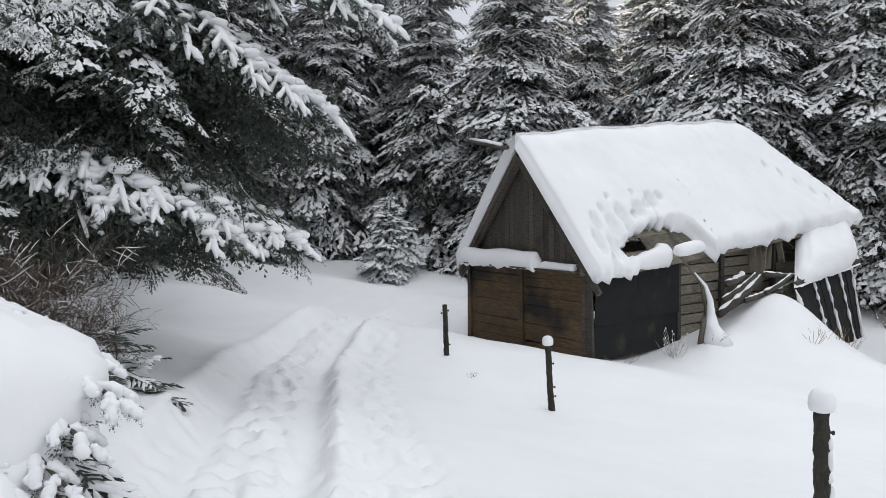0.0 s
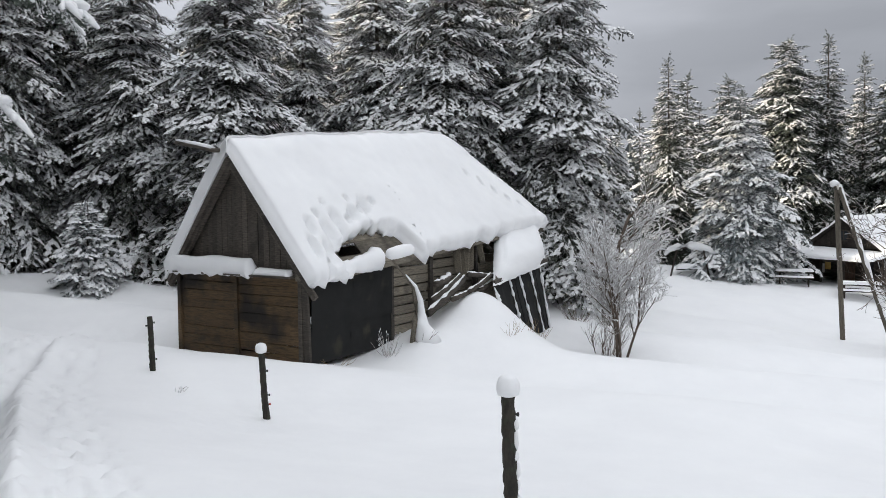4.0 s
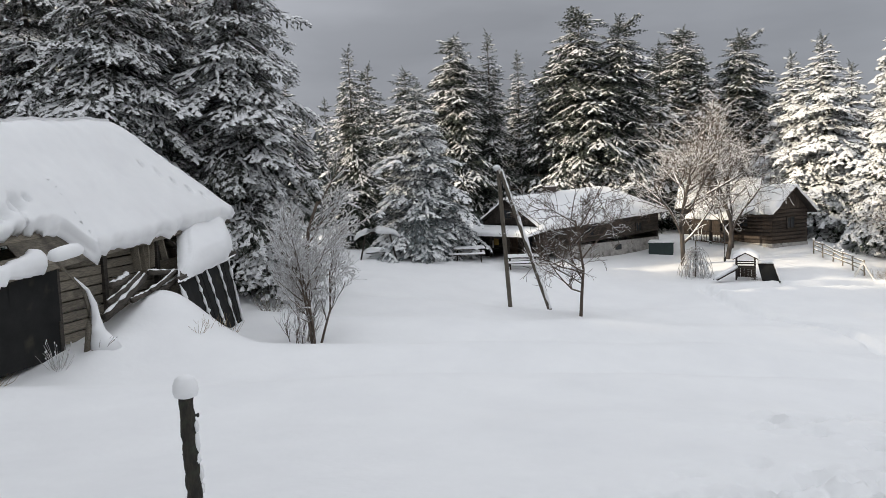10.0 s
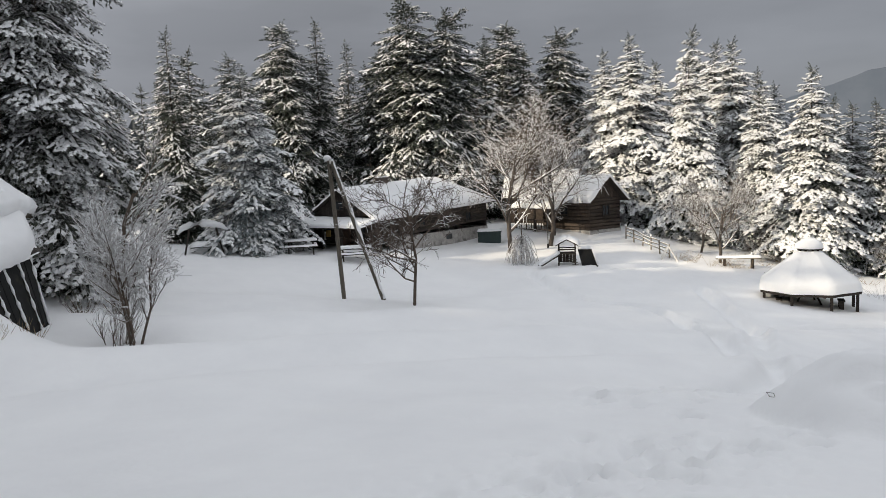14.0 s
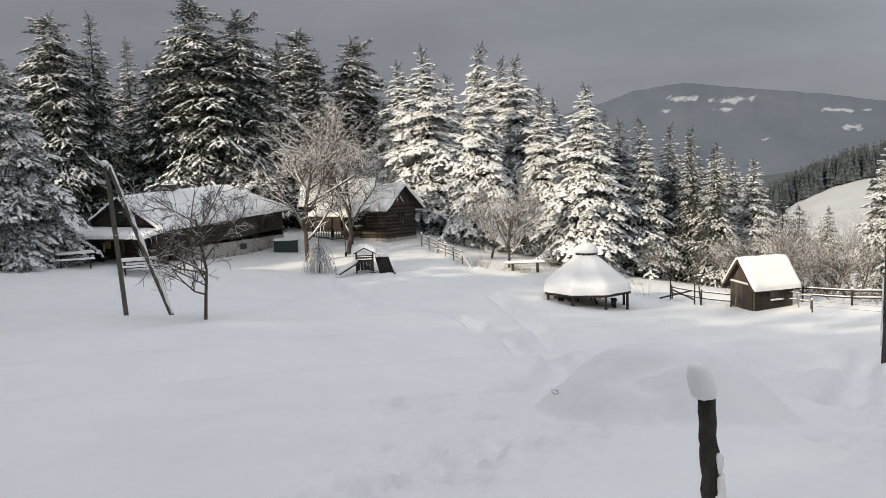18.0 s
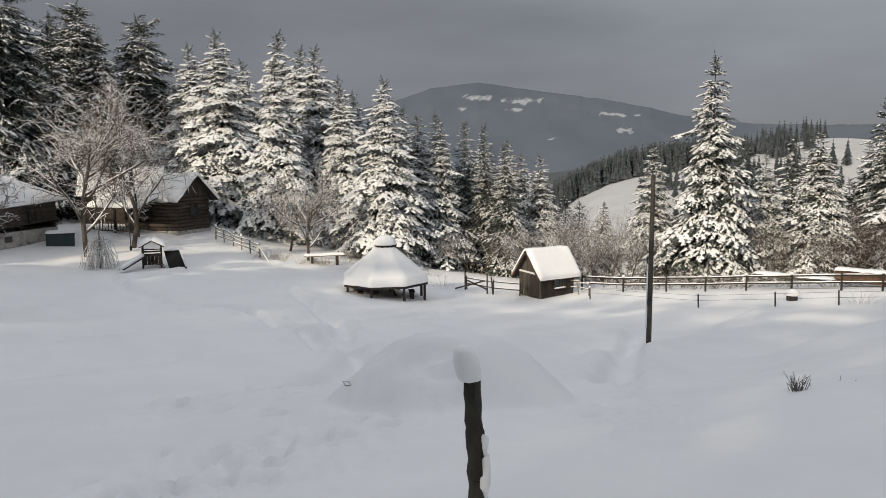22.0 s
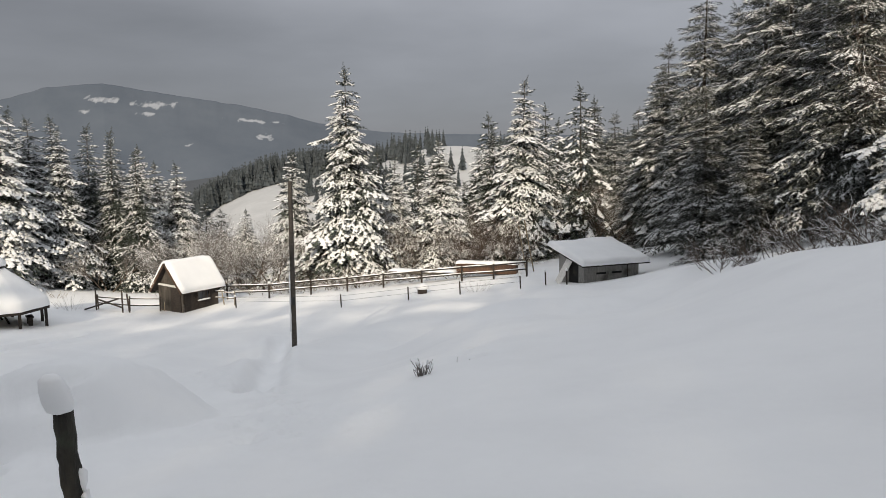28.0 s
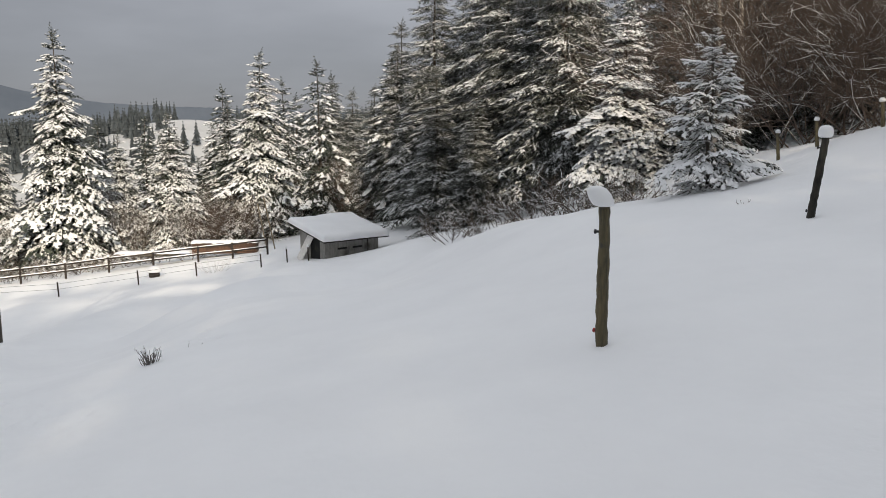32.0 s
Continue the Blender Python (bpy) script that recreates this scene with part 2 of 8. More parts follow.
YELLOW_SIGN = material("faded_yellow_board", (0.30, 0.20, 0.05), (0.42, 0.28, 0.08), 6.0, 0.7, 0.2, 30.0)
GREEN_BIN = material("dark_green_plastic", (0.012, 0.028, 0.027), (0.02, 0.042, 0.04), 3.0, 0.5, 0.15, 20.0)
BRICK = material("sooty_brick", (0.06, 0.05, 0.045), (0.15, 0.12, 0.105), 8.0, 0.9, 0.6, 18.0)
RED_PLASTIC = material("red_plastic", (0.30, 0.03, 0.03), (0.42, 0.05, 0.04), 6.0, 0.5, 0.1, 30.0)
BLACK_PLASTIC = material("black_plastic", (0.012, 0.012, 0.012), (0.03, 0.03, 0.03), 6.0, 0.45, 0.1, 30.0)
CABLE = material("black_cable", (0.02, 0.02, 0.02), (0.05, 0.05, 0.05), 6.0, 0.6, 0.0)
CERAMIC = material("insulator_ceramic", (0.5, 0.48, 0.44), (0.65, 0.62, 0.58), 6.0, 0.3, 0.0)
GRASS_DRY = material("dry_grass", (0.16, 0.12, 0.07), (0.34, 0.26, 0.15), 6.0, 0.9, 0.0)


def ground_material():
    """Snow all over; far off, greyed in place of cloud shadow, then dark with woods."""
    m = material("snow_ground", (0.82, 0.825, 0.835), (0.88, 0.885, 0.89), 0.5, 0.75, 0.35, 3.5, bump_dist=0.035)
    nt = m.node_tree
    b = nt.nodes["Principled BSDF"]
    n, link = nt.nodes.new, nt.links.new
    src = b.inputs["Base Color"].links[0].from_socket
    at = n("ShaderNodeAttribute")
    at.attribute_name = "woods"
    tc = n("ShaderNodeTexCoord")
    no, mr, mu = n("ShaderNodeTexNoise"), n("ShaderNodeMapRange"), n("ShaderNodeMath")
    no.inputs["Scale"].default_value, no.inputs["Detail"].default_value, no.inputs["Roughness"].default_value = 0.05, 8.0, 0.7
    link(tc.outputs["Object"], no.inputs["Vector"])
    mr.inputs["To Min"].default_value, mr.inputs["To Max"].default_value = 0.75, 1.35
    link(no.outputs["Fac"], mr.inputs["Value"])
    mu.operation, mu.use_clamp = "MULTIPLY", True
    link(at.outputs["Fac"], mu.inputs[0])
    link(mr.outputs[0], mu.inputs[1])
    mx = n("ShaderNodeMix")
    mx.data_type = "RGBA"
    link(mu.outputs[0], mx.inputs["Factor"])
    link(src, mx.inputs["A"])
    mx.inputs["B"].default_value = (0.05, 0.056, 0.064, 1)
    link(mx.outputs["Result"], b.inputs["Base Color"])
    return m


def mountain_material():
    """Woods tinted grey-blue for haze, and open ground, where nothing grows tall, greyed for cloud shadow."""
    m = material("hazy_mountain_woods", (0.07, 0.087, 0.115), (0.095, 0.113, 0.142), 0.006, 0.95, 0.0)
    nt = m.node_tree
    b = nt.nodes["Principled BSDF"]
    n, link = nt.nodes.new, nt.links.new
    src = b.inputs["Base Color"].links[0].from_socket
    at, tc, no, mr = n("ShaderNodeAttribute"), n("ShaderNodeTexCoord"), n("ShaderNodeTexNoise"), n("ShaderNodeMapRange")
    at.attribute_name = "woods"
    no.inputs["Scale"].default_value, no.inputs["Detail"].default_value = 0.02, 5.0
    link(tc.outputs["Object"], no.inputs["Vector"])
    add = n("ShaderNodeMath")
    add.operation = "ADD"
    link(at.outputs["Fac"], add.inputs[0])
    link(no.outputs["Fac"], add.inputs[1])
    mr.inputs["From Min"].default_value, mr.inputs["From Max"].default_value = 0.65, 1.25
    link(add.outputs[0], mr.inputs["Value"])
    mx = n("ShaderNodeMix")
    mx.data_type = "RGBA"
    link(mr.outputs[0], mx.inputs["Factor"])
    # clearing snow kept grey, with the cloud shadow put into its colour
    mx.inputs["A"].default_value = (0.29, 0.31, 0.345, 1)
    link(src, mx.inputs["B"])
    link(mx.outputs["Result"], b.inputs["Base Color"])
    return m


GROUND = ground_material()
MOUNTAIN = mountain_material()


# ---- mesh tools ----
class Geo:
    """Gathers vertices and faces of one mesh."""

    def __init__(self):
        self.v, self.f, self.n = [], [], 0

    def add(self, verts, faces):
        verts = np.asarray(verts, float).reshape(-1, 3)
        self.v.append(verts)
        k = self.n
        if isinstance(faces, np.ndarray):
            self.f.extend((faces + k).tolist())
        else:
            self.f.extend([tuple(i + k for i in f) for f in faces])
        self.n += len(verts)
        return self

    def box(self, lo, hi, jit=0.0):
        (a, b, c), (d, e, f) = lo, hi
        v = np.array([(a, b, c), (d, b, c), (d, e, c), (a, e, c), (a, b, f), (d, b, f), (d, e, f), (a, e, f)], float)
        if jit:
            v += np.random.uniform(-jit, jit, v.shape)
        return self.add(v, [(3, 2, 1, 0), (4, 5, 6, 7), (0, 1, 5, 4), (1, 2, 6, 5), (2, 3, 7, 6), (3, 0, 4, 7)])

    def beam(self, a, b, w, h, up=(0, 0, 1), jit=0.0):
        """A squared timber from a to b, w wide and h high."""
        a, b, up = np.array(a, float), np.array(b, float), np.array(up, float)
        d = (b - a) / np.linalg.norm(b - a)
        s = np.cross(d, up)
        s = s / (np.linalg.norm(s) + 1e-9) * w / 2
        t = np.cross(s, d)
        t = t / (np.linalg.norm(t) + 1e-9) * h / 2
        v = np.array([p + i * s + j * t for p in (a, b) for i, j in ((-1, -1), (1, -1), (1, 1), (-1, 1))])
        if jit:
            v += np.random.uniform(-jit, jit, v.shape)
        return self.add(v, [(0, 1, 2, 3), (7, 6, 5, 4), (0, 4, 5, 1), (1, 5, 6, 2), (2, 6, 7, 3), (3, 7, 4, 0)])

    def tube(self, pts, radii, n=8, wob=0.0, caps=True):
        pts = np.asarray(pts, float)
        radii = np.broadcast_to(np.asarray(radii, float), (len(pts),))
        tang = np.gradient(pts, axis=0)
        tang /= np.linalg.norm(tang, axis=1)[:, None] + 1e-9
        ref = np.array((1.0, 0, 0)) if abs(tang[0][2]) > 0.7 else np.array((0, 0, 1.0))
        s = np.cross(tang, ref)
        s /= np.linalg.norm(s, axis=1)[:, None] + 1e-9
        t = np.cross(s, tang)
        ang = np.linspace(0, 2 * np.pi, n, endpoint=False)
        r = radii[:, None] * (1 + np.random.uniform(-wob, wob, (len(pts), n)) if wob else np.ones((len(pts), n)))
        v = pts[:, None] + r[..., None] * (np.cos(ang)[None, :, None] * s[:, None] + np.sin(ang)[None, :, None] * t[:, None])
        f = []
        for i in range(len(pts) - 1):
            for j in range(n):
                k = (j + 1) % n
                f.append((i * n + j, i * n + k, (i + 1) * n + k, (i + 1) * n + j))
        if caps:
            f.append(tuple(range(n))[::-1])
            f.append(tuple(range((len(pts) - 1) * n, len(pts) * n)))
        return self.add(v.reshape(-1, 3), f)

    def blob(self, c, r, nu=10, nv=7, wob=0.08, flat=-1.0):
        """A lumpy ball; below flat (in radii) it is cut level."""
        u = np.linspace(0, 2 * np.pi, nu, endpoint=False)
        w = np.linspace(0, np.pi, nv)
        uu, ww = np.meshgrid(u, w)
        k = 1 + np.random.uniform(-wob, wob, uu.shape)
        k[0], k[-1] = k[0, 0], k[-1, 0]
        x, y, z = np.sin(ww) * np.cos(uu) * k, np.sin(ww) * np.sin(uu) * k, np.maximum(np.cos(ww) * k, flat)
        v = np.stack([x, y, z], -1).reshape(-1, 3) * np.array(r) + np.array(c)
        f = [(i * nu + j, (i + 1) * nu + j, (i + 1) * nu + (j + 1) % nu, i * nu + (j + 1) % nu) for i in range(nv - 1) for j in range(nu)]
        return self.add(v, f)

    def mesh(self, name, mat, smooth=False):
        me = bpy.data.meshes.new(name)
        me.from_pydata(np.concatenate(self.v).tolist() if self.v else [], [], self.f)
        me.materials.append(mat)
        if smooth:
            me.polygons.foreach_set("use_smooth", np.ones(len(me.polygons), bool))
        me.update()
        return me


def part(name, geo, mat, parent, label="", smooth=False):
    """One mesh under a thing or part; its coordinates are those of the thing."""
    ob = new(name, geo if isinstance(geo, bpy.types.Mesh) else geo.mesh(name, mat, smooth))
    ob.parent = parent
    if label:
        ob["label"] = label
    return ob


def thing(name, m, label, category, group="", kind=""):
    ob = new(name)
    ob.empty_display_size = 0.2
    ob.matrix_world = m
    return tagged(ob, label, category, group, kind)


def solid(name, geo, mat, m, label, category, group="", kind="", smooth=False):
    ob = new(name, geo.mesh(name, mat, smooth))
    ob.matrix_world = m
    return tagged(ob, label, category, group, kind)


def axes(o, a):
    """A frame at o with its x along a (level) and z up."""
    a = Vector((a[0], a[1], 0)).normalized()
    b = Vector((-a.y, a.x, 0))
    return Matrix(((a.x, b.x, 0, o[0]), (a.y, b.y, 0, o[1]), (0, 0, 1, o[2]), (0, 0, 0, 1)))


def wave(x, y, s=1.0, seed=0.0):
    return noise.noise((x * s + seed, y * s - seed, seed * 1.7))


def snow_quad(geo, c, thick, nu=24, nv=14, round_=0.22, over=0.08, rough=0.05, hang=0.0, seed=1.0, sag=0.0):
    """A pillow of snow on a quad c (four corners in order), a little over its edges, with a rounded and ragged rim."""
    c = [np.array(p, float) for p in c]
    lu = (np.linalg.norm(c[1] - c[0]) + np.linalg.norm(c[2] - c[3])) / 2
    lv = (np.linalg.norm(c[3] - c[0]) + np.linalg.norm(c[2] - c[1])) / 2
    nrm = np.cross(c[1] - c[0], c[3] - c[0]) if lu > 0.05 else np.cross(c[2] - c[0], c[3] - c[0])
    nrm /= np.linalg.norm(nrm)
    if nrm[2] < 0:
        nrm = -nrm
    top, low = np.zeros((nu + 1, nv + 1, 3)), np.zeros((nu + 1, nv + 1, 3))
    for i in range(nu + 1):
        for j in range(nv + 1):
            u, v = i / nu, j / nv
            # crowd the grid towards the rim
            u, v = 0.5 - 0.5 * math.cos(math.pi * u), 0.5 - 0.5 * math.cos(math.pi * v)
            uu, vv = -over / lu + u * (1 + 2 * over / lu), -over / lv + v * (1 + 2 * over / lv)
            p = (c[0] * (1 - uu) + c[1] * uu) * (1 - vv) + (c[3] * (1 - uu) + c[2] * uu) * vv
            du, dv = min(1.0, min(u, 1 - u) * lu / round_), min(1.0, min(v, 1 - v) * lv / round_)
            k = 1.0 - min(1.0, math.hypot(1 - du, 1 - dv))
            h = thick * math.sqrt(max(0.0, 1 - (1 - k) ** 2))
            w = wave(p[0] * 1.3 + p[2], p[1] * 1.3 - p[2], 1.0, seed)
            h *= 1 + 0.25 * w
            rim = 1 - k
            jag = rough * wave(p[0] + 3.3 * p[2], p[1] * 1.0, 4.0, seed + 5)
            side = np.array((jag, jag, -abs(jag) * 1.5 - hang * rim * (0.5 + abs(w)))) * (1 if rim > 0.5 else 0)
            low[i, j] = p + nrm * 0.006 + side
            top[i, j] = p + nrm * (h + 0.006) + side + np.array((0, 0, -sag * math.sin(math.pi * u)))
    w_ = nv + 1
    f = []
    for i in range(nu):
        for j in range(nv):
            q = (i * w_ + j, (i + 1) * w_ + j, (i + 1) * w_ + j + 1, i * w_ + j + 1)
            f.append(q)
    k = (nu + 1) * w_
    rim = [(i, 0) for i in range(nu)] + [(nu, j) for j in range(nv)] + [(i, nv) for i in range(nu, 0, -1)] + [(0, j) for j in range(nv, 0, -1)]
    for a, b in zip(rim, rim[1:] + rim[:1]):
        f.append((a[0] * w_ + a[1], k + a[0] * w_ + a[1], k + b[0] * w_ + b[1], b[0] * w_ + b[1]))
    f += [tuple(x + k for x in q[::-1]) for q in f[:nu * nv]]
    return geo.add(np.concatenate([top.reshape(-1, 3), low.reshape(-1, 3)]), f)


def plank_row(parent, a, b, z0, z1, n, thick, mat, name="plank", gap=0.008, jit=0.008, skip=()):
    """Level planks, one above the other, from a to b (level ends); each is a piece of its own."""
    a, b = np.array(a, float), np.array(b, float)
    h = (z1 - z0) / n
    for i in range(n):
        if i in skip:
            continue
        g = Geo()
        z = z0 + (i + 0.5) * h
        off = np.random.uniform(-0.012, 0.012)
        d = (b - a) / np.linalg.norm(b - a)
        s = np.array((-d[1], d[0])) * off
        tilt = np.random.uniform(-0.012, 0.012)
        g.beam((a[0] + s[0], a[1] + s[1], z - tilt), (b[0] + s[0], b[1] + s[1], z + tilt), thick, h - gap, jit=jit)
        part(name, g, mat, parent)


def board_row(parent, a, b, z0, top, n, thick, mat, name="board", gap=0.008, jit=0.006, ragged=0.0):
    """Upright boards side by side from a to b; top(s) gives the height at s metres from a."""
    a, b = np.array(a, float), np.array(b, float)
    length = np.linalg.norm(b - a)
    d = (b - a) / length
    nrm = np.array((-d[1], d[0])) * thick / 2
    w = length / n
    for i in range(n):
        s0, s1 = i * w + gap / 2, (i + 1) * w - gap / 2
        off = np.random.uniform(-0.012, 0.012) * nrm / (thick / 2)
        lo = z0 - random.uniform(0, ragged)
        q = []
        for z_of in (lambda s: lo, top):
            for s in (s0, s1):
                for k in (-1, 1):
                    p = a + d * s + nrm * k + off
                    q.append((p[0], p[1], z_of(s)))
        v = np.array(q) + np.random.uniform(-jit, jit, (8, 3))
        g = Geo().add(v, [(0, 2, 3, 1), (4, 5, 7, 6), (0, 1, 5, 4), (2, 6, 7, 3), (1, 3, 7, 5), (0, 4, 6, 2)])
        part(name, g, mat, parent)


def window(parent, o, d, w, h, frame_mat, depth=0.07, bars=(1, 1), name="window"):
    """A window in a wall: o lower left corner, d level direction; frame, sill and panes."""
    d = Vector((d[0], d[1], 0)).normalized()
    nn = Vector((d.y, -d.x, 0))
    o = Vector(o)
    t = 0.06
    g = Geo()
    for p, q in (((0, 0), (w, 0)), ((0, h), (w, h)), ((0, 0), (0, h)), ((w, 0), (w, h))):
        a, b = o + d * p[0] + Vector((0, 0, p[1])), o + d * q[0] + Vector((0, 0, q[1]))
        g.beam(a + nn * 0.02, b + nn * 0.02, depth if p[0] != q[0] else t, t if p[0] != q[0] else depth, up=(0, 0, 1) if p[0] != q[0] else tuple(d))
    for i in range(1, bars[0] + 1):
        x = w * i / (bars[0] + 1)
        g.beam(o + d * x, o + d * x + Vector((0, 0, h)), 0.03, 0.03, up=tuple(d))
    fr = part(name, g, frame_mat, parent)
    pane = Geo()
    pane.beam(o + d * (w / 2) + Vector((0, 0, 0.03)) + nn * -0.01, o + d * (w / 2) + Vector((0, 0, h - 0.03)) + nn * -0.01, w - 0.06, 0.012, up=tuple(nn))
    part("pane", pane, GLASS, fr)
    sill = Geo()
    sill.beam(o + nn * 0.06 + Vector((0, 0, -0.05)) - d * 0.05, o + nn * 0.06 + d * (w + 0.05) + Vector((0, 0, -0.05)), 0.12, 0.04)
    part("window_sill", sill, frame_mat, fr)
    return fr


# ---- the lie of the land: levels of the snow at places in the clearing ----
NEAR = [(0, 0, -1.65), (3.5, 0.1, -2.0), (2.7, 5.8, -2.6), (4.35, -5.15, -1.81), (4.7, -9.86, -1.07), (0, -8, -1.0), (-6, -4, -1.2), (-2.0, 6.3, -1.95),
        (-2.4, 11.8, -2.4), (-3.2, 21.8, -2.75), (-5, 7.5, -1.45), (-9, 14, -1.7), (12.1, -4.3, -3.4), (9.5, 0.5, -3.05), (8.0, 8.0, -3.3), (-6, 0, -1.5)]
BARN_YARD = [(1.43, 11.45, -3.09), (-0.17, 14.4, -2.8), (0.5, 19.8, -3.15), (2.9, 16.5, -3.25), (11.4, 21.2, -3.85), (12, 18.8, -4.1), (14, 24, -3.95),
             (-2.3, 30, -2.6), (-6, 32.5, -2.35), (8, 30, -3.4), (-14, 26, -1.6), (7, 13, -3.5)]
HOUSE_YARD = [(25.4, 22.7, -5.4), (24.5, 18.2, -5.25), (31.5, 32, -4.35), (28, 34.5, -3.95), (36.3, 29, -4.6), (46.6, 27.7, -4.5), (40.6, 22, -5.75), (41, 18.8, -5.6),
              (53, 20.5, -4.8), (47.5, 15, -6.1), (51, 10, -6.7), (26.2, 20.6, -5.66), (41, 6.5, -7.2), (44.5, -2.1, -8.15), (36, 36, -4.4), (20, 8, -5.0)]
LOWER_FIELD = [(24.5, -4.5, -5.95), (47, -4.6, -7.9), (44.7, -13.2, -7.5), (38, -19.5, -6.35), (36.5, -12.5, -6.85), (31.2, -19.3, -5.75), (31.2, -23, -5.5), (17, -16, -3.2),
               (13.5, -15.4, -2.12), (7.7, -12, -1.05), (8, -16.2, -0.62), (5.9, -14.5, -0.15), (24, -14, -4.75), (0, -16, 0.6), (12, -24, -0.4), (24, -27, -2.8)]
EDGES = [(60, -5, -9.5), (62, 10, -7.6), (70, 32, -5.5), (55, 48, -4.3), (30, 60, -3), (0, 55, -2), (-25, 40, -0.5), (-30, 5, 0.5), (-20, -25, 2.5), (5, -40, 3.5),
         (35, -42, -3), (52, -25, -7.6), (55, -40, -6.5), (80, -8, -14)]
LEVELS = np.array(NEAR + BARN_YARD + HOUSE_YARD + LOWER_FIELD + EDGES, float)


def _kernel(d):
    return np.where(d > 1e-9, d * d * np.log(d + 1e-9), 0.0)


def _solve():
    p = LEVELS[:, :2]
    n = len(p)
    k = _kernel(np.linalg.norm(p[:, None] - p[None], axis=2)) + np.eye(n) * 2.0
    q = np.c_[np.ones(n), p]
    a = np.block([[k, q], [q.T, np.zeros((3, 3))]])
    return np.linalg.solve(a, np.r_[LEVELS[:, 2], 0, 0, 0])


_W = _solve()


def _ease(x):
    x = np.clip(x, 0, 1)
    return x * x * (3 - 2 * x)


def _bump(x, y, cx, cy, sx, sy, turn=0.0):
    c, s = math.cos(turn), math.sin(turn)
    dx, dy = x - cx, y - cy
    return np.exp(-(((c * dx + s * dy) / sx) ** 2 + ((-s * dx + c * dy) / sy) ** 2))


def level(x, y):
    """Height of the snow, without fine relief."""
    x, y = np.atleast_1d(np.asarray(x, float)), np.atleast_1d(np.asarray(y, float))
    r = np.hypot(x, y)
    k = np.minimum(1.0, 85.0 / np.maximum(r, 1e-6))
    px, py = x * k, y * k
    z = np.zeros(x.shape)
    for (a, b, _), w in zip(LEVELS, _W):
        z = z + w * _kernel(np.hypot(px - a, py - b))
    z = z + _W[-3] + _W[-2] * px + _W[-1] * py
    az = np.degrees(np.arctan2(x, y))
    # beyond the clearing: a valley to the east, then a ridge with an open slope, then the mountain
    east = _ease((az - 72) / 16) * _ease((172 - az) / 30)
    z = z - east * 26 * _ease((r - 62) / 120)
    ridge = _ease((az - 88) / 16) * _ease((175 - az) / 25)
    z = z + ridge * (42 + 6 * np.sin(az * 0.35)) * _ease((r - 190) / 230)
    z = z + (1 - east) * 10 * _ease((r - 90) / 300)
    return z


ROAD_Y = (-4, 2, 5.4, 8.8, 12, 14.5, 17.1, 20.2, 22.8, 25)
ROAD_X = (-0.6, -1.25, -1.66, -2.15, -2.62, -2.82, -2.6, -1.87, -0.36, 2.2)


def track_offset(x, y):
    """Distance to the right of the middle of the trodden road, and how far along it is."""
    mid = lambda q: sum(np.interp(q + k, ROAD_Y, ROAD_X) for k in (-1.4, -0.7, 0, 0.7, 1.4)) / 5
    slope = mid(y + 0.3) - mid(y - 0.3)
    return (x - mid(y)) / np.sqrt(1 + (slope / 0.6) ** 2), y


PATHS = [[(37.5, 20), (32.6, 15), (31.9, 11.9), (30.2, 9.3), (25.7, 6.7), (21, 4.2), (18, 3.4), (14.3, 3.7), (11.5, 4.4)],
         [(39.7, 11.4), (38.2, 10.4), (33.4, 8.1), (30.1, 6.4), (25.5, 5.4)], [(30.6, 8.4), (31, 6.5), (32.8, 5.4), (38.3, 2.6)], [(13.5, -1.9), (22, -3.5), (30, -5.0)], [(37, 19), (42, 16), (47, 13.5)]]


def _along(x, y, pts):
    """Distance to a line of points, and the way along it."""
    best, way, run = np.full(x.shape, 1e9), np.zeros(x.shape), 0.0
    for (x0, y0), (x1, y1) in zip(pts, pts[1:]):
        dx, dy = x1 - x0, y1 - y0
        ln = math.hypot(dx, dy)
        s = np.clip(((x - x0) * dx + (y - y0) * dy) / ln, 0, ln)
        d = np.hypot(x - x0 - dx * s / ln, y - y0 - dy * s / ln)
        way = np.where(d < best, run + s, way)
        best = np.minimum(best, d)
        run += ln
    return best, way


def _n(x, y, fx, fy, seed):
    return np.array([noise.noise((a * fx, b * fy, seed)) for a, b in zip(x, y)])


